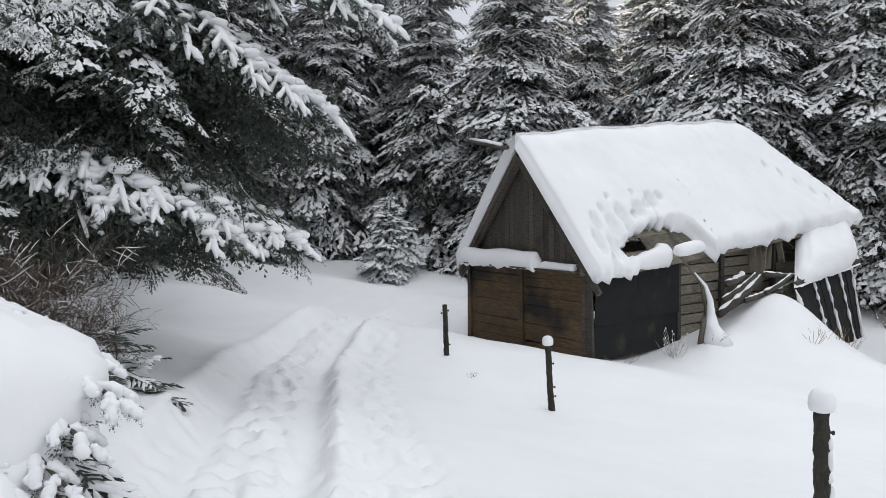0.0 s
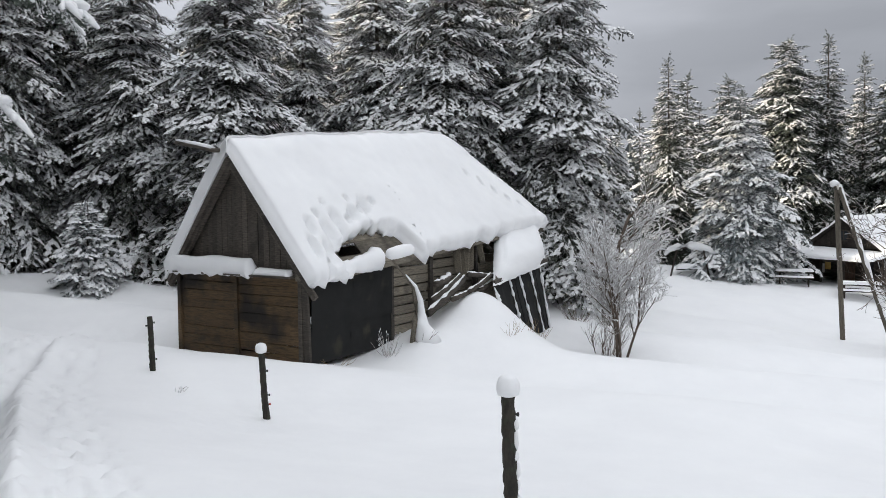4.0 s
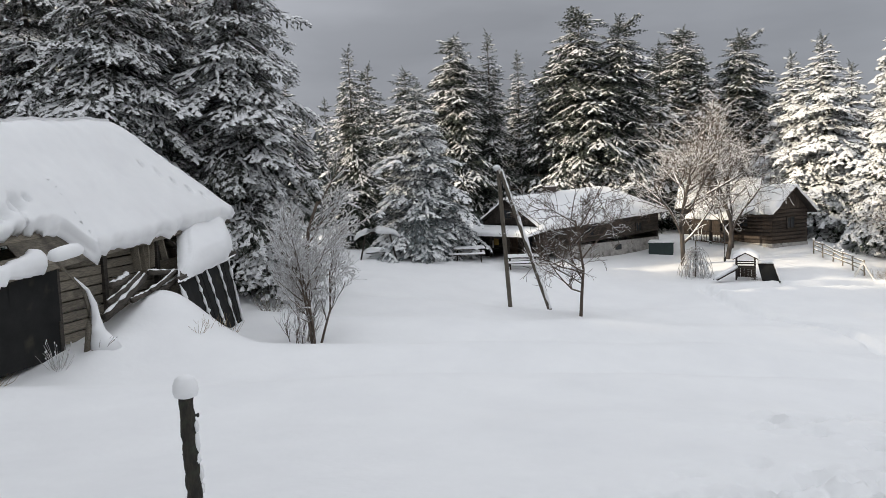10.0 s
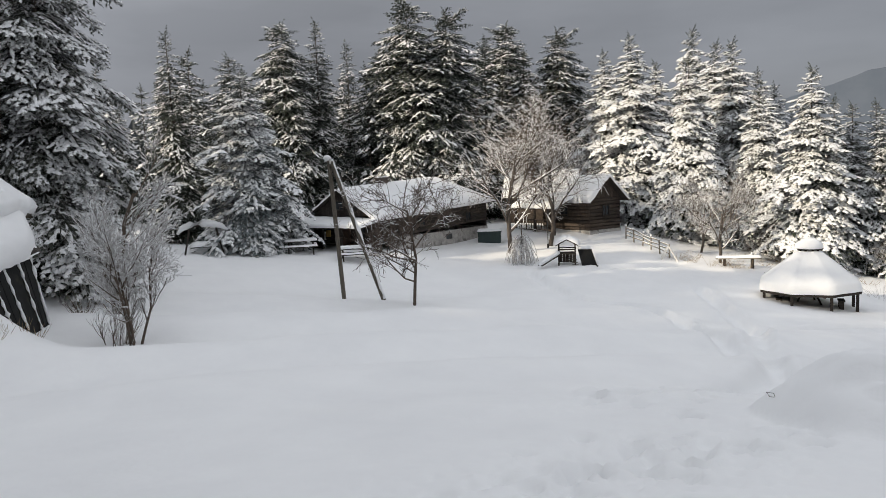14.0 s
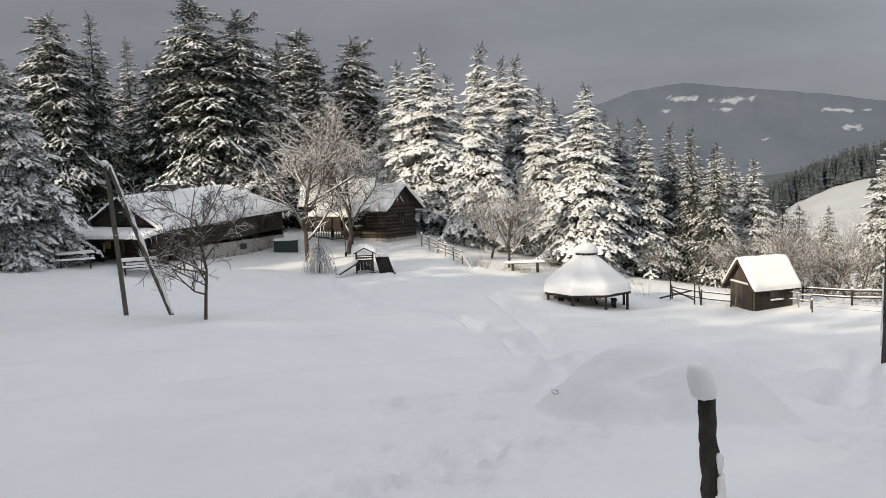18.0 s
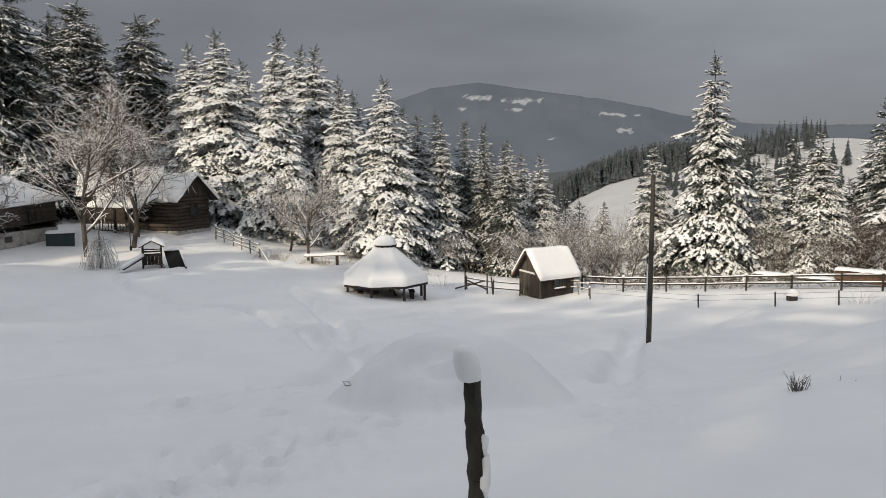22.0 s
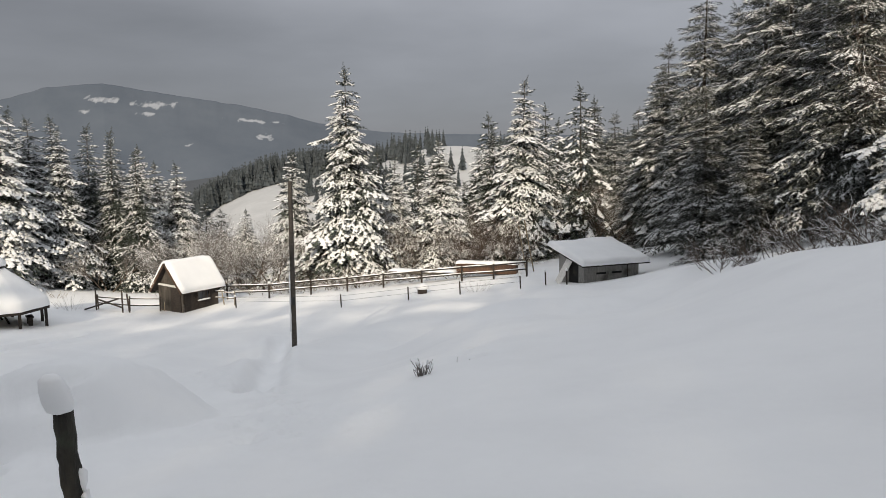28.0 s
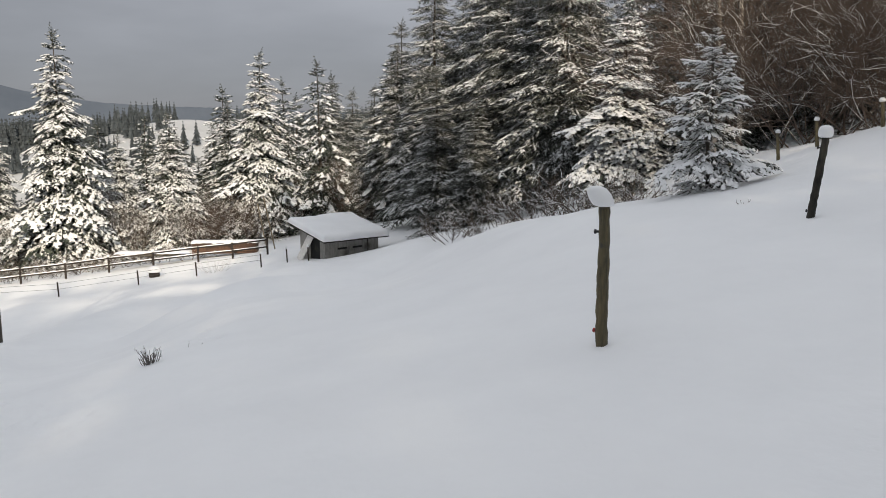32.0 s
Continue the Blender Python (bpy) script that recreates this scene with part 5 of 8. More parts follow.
for x, y, rz, s in ((53.5, -2.5, 0, 0.7), (55.5, -4.5, 60, 0.8), (52.5, -6.2, 130, 0.65), (56.0, 2.0, 100, 0.62), (52.5, -8.6, 250, 0.7), (54.5, -15.8, 30, 0.8), (52.5, -18.6, 170, 0.75), (50.8, -22.8, 80, 0.7), (61, 7, 40, 0.9), (57, -9, 80, 0.8), (56.5, -13, 10, 0.75), (57, -18, 120, 0.75), (56, -23, 200, 0.7), (54, -27, 300, 0.7), (60, -6, 220, 0.9)):
    bare_thing("frosted_brush", _brush, put(x, y, rz, s), "tangled bare brush covered with frost", "shrub", "brush at the meadow's edge")
for x, y, rz, s in ((53.2, 9.6, 180, 0.5), (44.2, -21.6, 30, 0.62), (46.0, -23.0, 130, 0.7), (47.5, -20.5, 220, 0.55)):
    bare_thing("brown_brush", _brown, put(x, y, rz, s), "bare reddish-brown brush in low sun", "shrub", "brown brush")
_mid = bare_meshes(30, 6.0, 0.04, 0.55, 3, (9, 7, 5), TWIG, TWIG, 0.35, stems=3, base_spread=0.3, upright=0.6, first=0.2, min_r=0.006)
for i, (x, y) in enumerate(((53.5, -11.0), (54.5, -12.6), (52.6, -15.6), (55.2, -19.2), (51.4, -18.0), (54.6, -22.0), (50.6, -24.2), (52.2, -27.0), (48.2, -27.2), (50.4, -29.6), (46.8, -29.0), (56.6, -14.6), (56.2, -25.4), (47.6, -31.2), (44.6, -29.6), (58.6, -20.4))):
    bare_thing("bare_brush", _mid, put(x, y, i * 67, 0.62 + 0.09 * (i % 4)), "bare brown brush between snowy firs", "shrub", "brush between the firs")
for x, y, rz, s in ((8.8, -19.0, 0, 0.85), (7.2, -18.2, 70, 0.75), (10.4, -20.4, 140, 0.95), (6.2, -17.6, 200, 0.7), (9.6, -22.5, 260, 1.2), (7.6, -21.6, 320, 1.2), (5.4, -20.0, 30, 1.1), (11.8, -22.6, 110, 1.2), (5.0, -16.6, 300, 0.6), (3.6, -17.6, 10, 0.8)):
    bare_thing("rusty_thicket", _brown, put(x, y, rz, s), "dense bare rust-brown thicket at the wood's edge", "shrub", "rusty thicket")
for x, y, rz, s in ((49.0, 12.6, 0, 0.6), (51.2, 14.4, 90, 0.5)):
    bare_thing("bare_tree", _orch, put(x, y, rz, s), "slender bare tree before snowy firs", "bare tree", "bare trees by the bench")
_low = bare_meshes(28, 1.7, 0.014, 0.5, 2, (4, 4), TWIG, TWIG, 0.5, stems=9, base_spread=0.5, upright=0.5, first=0.3, min_r=0.005)
for x, y, rz, s in ((17.6, -15.6, 0, 0.8), (16.6, -15.9, 60, 0.9), (15.7, -15.9, 130, 0.85), (18.6, -16.0, 190, 0.7), (14.4, -15.9, 250, 1.0), (13.3, -15.8, 300, 1.0), (12.4, -15.4, 20, 0.9), (11.2, -15.0, 80, 0.8), (19.6, -17.2, 140, 0.7), (10.2, -14.6, 200, 0.6), (16.0, -17.4, 30, 1.0), (14.6, -17.4, 100, 1.1)):
    bare_thing("low_bush", _low, put(x, y, rz, s), "low bare bush with twigs poking from the snow", "shrub", "bushes along the field's edge")
_rl = random.Random(31)
for (x0, y0), (x1, y1), n in (((48.6, -5.4), (47.0, -9.9), 5), ((47.0, -9.9), (45.6, -14.2), 6), ((45.6, -14.2), (41.8, -18.4), 6)):
    for k in range(n):
        f = (k + _rl.uniform(0.2, 0.8)) / n
        x, y = x0 + (x1 - x0) * f + _rl.uniform(0, 1.6), y0 + (y1 - y0) * f - _rl.uniform(0, 0.6)
        bare_thing("low_bush", _low, put(x, y, _rl.uniform(0, 360), _rl.uniform(0.8, 1.3)), "low bare bush behind the rail fence", "shrub", "bushes behind the fence")
for x, y, s in ((12.6, -21.2, 1.0), (12.05, -21.5, 1.05)):
    g = Geo()
    n = 9
    zz = np.linspace(-0.3, 9.0 * s, n)
    g.tube(np.c_[0.12 * np.sin(zz * 0.7 + s * 9), 0.1 * np.cos(zz * 0.5 + s * 4), zz], np.linspace(0.085, 0.02, n), 7, 0.05)
    t = thing("birch_tree", put(x, y), "thin pale birch trunk among dark firs", "birch tree", "birches")
    part("trunk", g, BIRCH, t, smooth=True)
    part("crown", bare_meshes(int(s * 40), 5.0, 0.03, 0.6, 2, (7, 5), TWIG_RUST, BIRCH, 0.0, first=0.1)[1], None, t).location = (0, 0, 3.6)


# ---- big fir beside the road, its boughs reaching into view ----
_sr = np.random.default_rng(41)
SPRAYS = [spray_set(_sr, 7, 3, 0.035, 0.95, 0.42, 1.2, 0.2, 0.62, 0.9) for _ in range(6)]
COARSE = [spray_set(_sr, 11, 5, 0.022, 0.6, 0.4, 0.9, 0.3, 0.6, 0.7) for _ in range(6)]
HANGING = [spray_set(_sr, 11, 3, 0.02, 0.0, 0.32) for _ in range(4)]


def bough(gn, gs, gw, p0, p1, width, rng, detail=True, snow=1.0, cover=0.45):
    """One long drooping bough from p0 to p1: a stem, side branchlets and their shoots."""
    p0, p1 = np.array(p0, float), np.array(p1, float)
    ln = np.linalg.norm(p1 - p0)
    d = (p1 - p0) / ln
    s = np.cross((0, 0, 1.0), d)
    s /= np.linalg.norm(s)
    u = np.cross(d, s)
    arc = lambda t: p0 + d * t * ln + u * (0.10 * ln * math.sin(math.pi * min(1, t)) - 0.10 * ln * t * t)
    t = np.linspace(0, 0.97, 8)
    gw.tube([arc(k) for k in t], np.linspace(0.016 * ln ** 0.6 + 0.012, 0.008, 8), 5, 0.1, caps=False)
    n = 15 if detail else 9
    for i in range(n + 1):
        t = 0.16 + 0.82 * i / n
        o = arc(t)
        sgn = 1 if i % 2 else -1
        ang = radians(rng.uniform(35, 60)) * sgn if i < n else 0
        lb = width * (0.62 * (1.08 - t) ** 0.6 + 0.12) * rng.uniform(0.75, 1.2)
        bd = d * math.cos(ang) + s * math.sin(ang) + np.array((0, 0, rng.uniform(-0.55, -0.12)))
        bd /= np.linalg.norm(bd)
        bs = np.cross((0, 0, 1.0), bd)
        bs /= np.linalg.norm(bs)
        rot = np.stack([bd, bs, np.cross(bd, bs)], 1)
        if detail:
            m = 7
            gw.tube([o, o + bd * lb * 0.9], (0.008, 0.004), 4, caps=False)
            for j in range(m + 1):
                f = 0.12 + 0.8 * j / m
                a2 = (radians(rng.uniform(35, 60)) * (1 if j % 2 else -1)) if j < m else 0.0
                sd = bd * math.cos(a2) + bs * math.sin(a2) + np.array((0, 0, rng.uniform(-0.3, 0.0)))
                sd /= np.linalg.norm(sd)
                ss = np.cross((0, 0, 1.0), sd)
                ss /= np.linalg.norm(ss)
                rot = np.stack([sd, ss, np.cross(sd, ss)], 1)
                l2 = lb * (0.42 * (1.1 - f) + 0.12) * rng.uniform(0.8, 1.25)
                V1, F1, V2, F2 = SPRAYS[rng.integers(len(SPRAYS))]
                o2 = o + bd * lb * f + np.array((0, 0, -0.12 * lb * f * f))
                gn.add((V1 * l2) @ rot.T + o2, F1)
                if snow and t > 0.45 and rng.random() < cover:
                    gs.add((V2 * np.array((0.98, 1.05, snow)) * l2) @ rot.T + o2 + np.array((0, 0, 0.006)), F2)
        else:
            V1, F1, V2, F2 = COARSE[rng.integers(6)]
            rot = np.stack([bd, bs, np.cross(bd, bs)], 1)
            sc = np.array((lb, lb * rng.uniform(0.75, 1.05), lb))
            gn.add((V1 * sc) @ rot.T + o, F1)
            if snow and t > 0.4 and rng.random() < 0.8:
                gs.add((V2 * sc * np.array((0.98, 1, snow))) @ rot.T + o + np.array((0, 0, 0.008)), F2)
        # shoots that hang from the branchlet
        if rng.random() < 0.75:
            V1, F1, V2, F2 = HANGING[rng.integers(4)]
            bd = bd * 0.45 + np.array((0, 0, -0.9))
            bd /= np.linalg.norm(bd)
            bs = np.cross(bd, d)
            bs /= np.linalg.norm(bs)
            rot = np.stack([bd, bs, np.cross(bd, bs)], 1)
            l2 = min(0.55, lb * rng.uniform(0.5, 0.9))
            gn.add((V1 * np.array((l2, l2 * 0.8, l2 * 0.3))) @ rot.T + o + (0, 0, -0.02), F1)


def laden_bough(gn, gs, gw, p0, p1, width, rng, n=26, thick=1.0, pillows=True):
    """A bough pressed down by fat snow: every branchlet and twig carries its own roll of snow."""
    p0, p1 = np.array(p0, float), np.array(p1, float)
    ln = np.linalg.norm(p1 - p0)
    d = (p1 - p0) / ln
    s = np.cross((0, 0, 1.0), d)
    s /= np.linalg.norm(s)
    arc = lambda t: p0 + d * t * ln + np.array((0, 0, 0.16 * ln * math.sin(math.pi * t) ** 1.0 * (1 - 0.5 * t)))
    gw.tube([arc(k) for k in np.linspace(0, 1, 9)], np.linspace(0.04, 0.01, 9), 6, 0.1, caps=False)

    def roll(o, way, length, r):
        m = 6
        drop = rng.uniform(0.12, 0.3)
        pts = [o + way * length * k / m + np.array((0, 0, -drop * length * (k / m) ** 2)) for k in range(m + 1)]
        V1, F1, _, _ = HANGING[rng.integers(4)]
        side = np.cross((0, 0, 1.0), way)
        side /= np.linalg.norm(side) + 1e-9
        rot = np.stack([way, side, np.cross(way, side)], 1)
        gn.add((V1 * np.array((length * 1.12, length * 0.75, length))) @ rot.T + o + (0, 0, -0.015), F1)
        size = r * np.array((0.6, 0.95, 1.0, 0.95, 1.05, 0.95, 0.5)) * rng.uniform(0.75, 1.25, m + 1)
        gs.tube([p + np.array((0, 0, 0.35 * q)) for p, q in zip(pts, size)], size, 8, 0.22)
        return pts

    for i in range(n + 1):
        t = 0.2 + 0.78 * i / n
        o = arc(t)
        sgn = 1 if i % 2 else -1
        ang = radians(rng.uniform(34, 66)) * sgn if i < n else 0.0
        lb = width * (0.55 * (1.08 - t) ** 0.6 + 0.12) * rng.uniform(0.7, 1.15)
        way = d * math.cos(ang) + s * math.sin(ang) + np.array((0, 0, rng.uniform(-0.35, 0.0)))
        way /= np.linalg.norm(way)
        pts = roll(o, way, lb, thick * rng.uniform(0.03, 0.045))
        side = np.cross((0, 0, 1.0), way)
        for j in range(1, 6):
            w2 = way * 0.75 + side * (0.75 if j % 2 else -0.75) + np.array((0, 0, rng.uniform(-0.45, -0.1)))
            roll(pts[j], w2 / np.linalg.norm(w2), lb * (0.3 - 0.03 * j) * rng.uniform(0.7, 1.4), thick * rng.uniform(0.024, 0.042))
        # pillows where the rolls have run together
        for f in (0.25, 0.55) if pillows else ():
            c = o + way * lb * f + np.array((rng.uniform(-0.05, 0.05), rng.uniform(-0.05, 0.05), 0.015))
            k = rng.uniform(0.06, 0.11)
            gs.blob(c, (k * 1.25, k * 1.25, k * 0.6), 9, 6, 0.16)
        # thin drapery of bare shoots under the snow
        V1, F1, _, _ = HANGING[rng.integers(4)]
        down = way * 0.5 + np.array((0, 0, -0.85))
        down /= np.linalg.norm(down)
        b2 = np.cross(down, d)
        b2 /= np.linalg.norm(b2) + 1e-9
        gn.add((V1 * lb * 0.6) @ np.stack([down, b2, np.cross(down, b2)], 1).T + o - (0, 0, 0.03), F1)


def roadside_fir(x, y, height, reach, seed, label, n=60, low=0.04, snow_p=0.75, extra=(), open_to=(-1.9, 0.7)):
    rng = np.random.default_rng(seed)
    z = zt(x, y)
    t = thing("roadside_fir", Matrix.Translation((x, y, z)), label, "fir tree", "firs beside the road")
    gn, gs, gw = Geo(), Geo(), Geo()
    for i in range(n):
        h = low + (0.95 - low) * (i / n) ** 1.15
        ln = reach * (1 - h) ** 0.75 * rng.uniform(0.7, 1.15) + 0.3
        a = (i * 2.399 + rng.uniform(-0.3, 0.3) + math.pi) % (2 * math.pi) - math.pi
        drop = -0.34 + 0.35 * h + rng.uniform(-0.14, 0.14)
        o = np.array((0, 0, h * height))
        e = o + np.array((math.cos(a), math.sin(a), drop)) * ln
        bough(gn, gs, gw, o, e, ln * rng.uniform(0.7, 0.95), rng, open_to[0] < a < open_to[1] and h < 0.42, rng.uniform(0.8, 1.4) if rng.random() < snow_p else 0, 0.3)
    for p0, p1, sn in extra:
        p0, p1 = np.array(p0) - (x, y, z), np.array(p1) - (x, y, z)
        if sn >= 1.9:
            laden_bough(gn, gs, gw, p0, p1, np.linalg.norm(p1 - p0) * 0.7, rng)
            continue
        bough(gn, gs, gw, p0, p1, np.linalg.norm(p1 - p0) * 0.75, rng, True, sn, min(1.0, sn * 0.55))
    tr = Geo()
    zz = np.linspace(-0.5, height, 10)
    tr.tube(np.c_[0 * zz, 0 * zz, zz], np.linspace(height * 0.016, 0.02, 10), 10, 0.06)
    part("trunk", tr, BARK, t, smooth=True)
    part("limb", gw, BARK, t, smooth=True)
    part("crown", gn, NEEDLE_DEEP, t)
    tagged(part("snow_cover", gs, SNOW_TREE, t, "soft pads of snow on the shoots", smooth=True), kind="stuff")


roadside_fir(-6.2, 10.6, 15.0, 4.3, 31, "huge dark fir with snowy boughs drooping over the road", 58, 0.24, 0.35, (
    ((-5.5, 9.5, 0.95), (-1.95, 8.8, -0.3), 2.0), ((-5.4, 9.0, 0.8), (-2.5, 8.3, -0.2), 1.9), ((-5.5, 9.2, 1.0), (-3.4, 8.0, 0.05), 1.9), ((-6.0, 10.4, 2.1), (-2.2, 8.9, 0.45), 0), ((-6.0, 10.4, 2.0), (-3.0, 8.5, 0.55), 0), ((-6.0, 10.4, 1.9), (-3.5, 8.2, 0.3), 0), ((-6.1, 10.4, 1.8), (-4.6, 7.7, 0.4), 0.5), ((-6.1, 10.4, 1.8), (-4.2, 7.8, 0.3), 0),
    ((-5.0, 10.0, 2.9), (-1.75, 9.2, 1.35), 1.9), ((-4.6, 10.4, 4.0), (-1.0, 9.9, 2.45), 1.9), ((-6.0, 10.6, 4.0), (-2.6, 9.0, 2.1), 0),
    ((-6.0, 10.3, 3.5), (-4.1, 7.8, 2.2), 1.4), ((-6.0, 10.4, 2.9), (-3.4, 8.2, 1.75), 0.7), ((-6.1, 10.3, 2.9), (-4.9, 7.5, 2.2), 1.5),
    ((-6.0, 10.4, 2.4), (-3.2, 8.6, 1.1), 0.6), ((-6.0, 10.4, 1.6), (-3.1, 8.8, 0.1), 0), ((-6.1, 10.5, 1.5), (-4.2, 8.1, 0.15), 0), ((-6.1, 10.7, 2.6), (-2.4, 10.8, 1.2), 0), ((-6.1, 10.5, 2.2), (-4.4, 8.0, 1.0), 0), ((-6.1, 10.5, 2.6), (-4.8, 7.8, 1.4), 0)))
roadside_fir(-8.2, 15.6, 16.0, 3.4, 32, "tall dark fir with snowy drooping boughs", 44, 0.17, 0.5)
roadside_fir(-9.4, 22.0, 16.0, 3.4, 33, "tall dark fir with snowy drooping boughs", 36, 0.03, 0.7, open_to=(9, 9))


# ---- the old barn ----
BARN = axes((2.93, 16.54, -3.2), (0.80, 0.60))
barn = thing("old_barn", BARN, "collapsing weathered wooden barn under a thick snow roof", "barn")
L0 = 8.9          # length to the end of the ridge
zr = lambda s: 4.46 + 0.072 * s      # ridge, rising a little along the sagging barn
ze = lambda s: 1.55 + 0.075 * s      # eaves
zw = lambda s: 1.72 + 0.06 * s       # wall plate

# gable end: level planks below, upright boards above
plank_row(barn, (0, 0.12), (0, 2.02), -0.24, 1.72, 9, 0.05, WOOD_BROWN_H)
plank_row(barn, (0, 2.12), (0, 4.0), -0.22, 1.74, 9, 0.05, WOOD_BROWN_H)
for v, w in ((0.05, 0.16), (2.07, 0.11), (4.03, 0.14)):
    part("post", Geo().beam((-0.03, v, -0.3), (-0.03, v, 1.76), w, 0.12, up=(0, 1, 0), jit=0.01), WOOD_BROWN_H if v > 1 else WOOD_GREY, barn)
part("corner_board", Geo().beam((-0.05, -0.10, -0.2), (-0.07, -0.06, 1.7), 0.05, 0.2, up=(0, 1, 0), jit=0.012), WOOD_GREY, barn)
part("tie_beam", Geo().beam((-0.06, -0.1, 1.80), (-0.06, 4.15, 1.86), 0.16, 0.16, jit=0.01), WOOD_GREY, barn)
board_row(barn, (0.02, 0.02), (0.02, 4.08), 1.86, lambda s: 1.9 + (4.3 - 1.9) * (1 - abs(s - 2.03) / 2.06), 24, 0.03, WOOD_GREY, ragged=0.06)
# barge boards and rafter ends
for side in (0, 1):
    va = 2.05
    vb, zb = (-0.42, 1.42) if side == 0 else (4.3, 1.5)
    part("barge_board", Geo().beam((-0.2, va, 4.36), (-0.2, vb, zb), 0.045, 0.13, jit=0.008), WOOD_GREY, barn)
    part("rafter", Geo().beam((-0.12, va, 4.22), (-0.12, vb, zb - 0.12), 0.09, 0.12), WOOD_GREY, barn)
part("ridge_pole", Geo().tube([(-0.85, 3.05, 4.74), (-0.4, 2.3, 4.55), (L0, 2.05, zr(L0))], (0.045, 0.05, 0.06), 7), WOOD_GREY, barn, smooth=True)
part("pole_snow", Geo().tube([(-0.84, 3.03, 4.79), (-0.62, 2.68, 4.71), (-0.42, 2.34, 4.62)], (0.03, 0.055, 0.05), 6, 0.1), SNOW, barn, smooth=True)

# long side: level log planks between posts
plank_row(barn, (2.98, 0), (4.72, 0), 0.0, 1.95, 8, 0.09, WOOD_GREY_H, name="log", gap=0.035)
plank_row(barn, (4.86, 0.03), (7.2, 0.05), 0.3, 2.05, 7, 0.09, WOOD_GREY_H, name="log", gap=0.035)
plank_row(barn, (7.25, 0.1), (11.0, 0.1), 0.2, 1.5, 5, 0.09, WOOD_GREY_H, name="log")
plank_row(barn, (0.1, 0.03), (3.0, 0.03), 1.5, 2.1, 2, 0.07, WOOD_GREY_H, name="log")
plank_row(barn, (0, 4.05), (11.0, 4.05), 0.0, 2.0, 7, 0.09, WOOD_GREY_H, name="log")
plank_row(barn, (11.0, 0.1), (11.0, 4.05), 0.0, 2.2, 7, 0.09, WOOD_GREY_H, name="log")
for s in (3.03, 4.79, 7.22, 8.9):
    part("post", Geo().beam((s, -0.06, -0.3), (s, -0.06, zw(s) + 0.25), 0.13, 0.14, up=(0, 1, 0), jit=0.01), WOOD_GREY, barn)
part("wall_plate", Geo().beam((-0.2, 0.0, zw(0) + 0.02), (9.2, 0.0, zw(9.2) + 0.06), 0.16, 0.15, jit=0.01), WOOD_GREY_H, barn)
# black sheets over the doorway, in two overlapping widths
for a, b, z0, z1, k in ((0.06, 1.45, -0.2, 0.62, 0), (1.4, 2.98, -0.2, 0.66, 1), (0.08, 1.6, 0.55, 1.74, 2), (1.5, 3.0, 0.6, 1.9, 3)):
    g = Geo()
    n = 10
    rows = []
    for i in range(n + 1):
        for j in range(7):
            s, z = a + (b - a) * i / n, z0 + (z1 - z0) * j / 6
            rows.append((s, -0.10 - 0.012 * k + 0.02 * wave(s, z, 1.7, k), z))
    w_ = 7
    g.add(rows, [(i * w_ + j, (i + 1) * w_ + j, (i + 1) * w_ + j + 1, i * w_ + j + 1) for i in range(n) for j in range(6)])
    back = np.array(rows) + np.array((0, 0.015, 0))
    g.add(back, [(i * w_ + j + 1, (i + 1) * w_ + j + 1, (i + 1) * w_ + j, i * w_ + j) for i in range(n) for j in range(6)])
    part("black_sheet", g, TARP, barn, "black sheet metal nailed over the doorway")

# roof boards under the snow
for i in range(22):
    f0, f1 = i / 22, (i + 0.93) / 22
    for side in (0, 1):
        v = (lambda f: 2.05 - 2.4 * f) if side == 0 else (lambda f: 2.05 + 2.2 * f)
        if side and i % 2:
            continue
        end = L0 + 2.4 * (f0 + f1) / 2 + 0.1
        a = np.array((-0.17, v((f0 + f1) / 2), zr(0) + (ze(0) - zr(0)) * (f0 + f1) / 2 + 0.03))
        b = np.array((end, v((f0 + f1) / 2), zr(end) + (ze(end) - zr(end)) * (f0 + f1) / 2 + 0.03))
        width = 0.165 if side == 0 else 0.33
        up = np.array((0, -0.77 if side == 0 else 0.77, 0.64))
        if side == 0 and i in (17, 18):        # the hole over the doorway
            g = Geo().beam(a + (b - a) * 0.19, b, width, 0.025, up=up, jit=0.006)
            part("roof_board", Geo().beam(a, a + (b - a) * 0.12, width, 0.025, up=up), WOOD_GREY_H, barn)
        else:
            g = Geo().beam(a, b, width, 0.025, up=up, jit=0.006)
        part("roof_board", g, WOOD_GREY_H, barn)
hip = Geo()
hip.add([(L0, 2.05, zr(L0)), (L0 + 2.5, -0.35, ze(11)), (L0 + 2.5, 4.5, ze(11)), (L0, 2.05, zr(L0) - 0.05), (L0 + 2.5, -0.35, ze(11) - 0.05), (L0 + 2.5, 4.5, ze(11) - 0.05)],
        [(0, 1, 2), (5, 4, 3), (0, 3, 4, 1), (1, 4, 5, 2), (2, 5, 3, 0)])
part("hip_roof", hip, WOOD_GREY_H, barn)


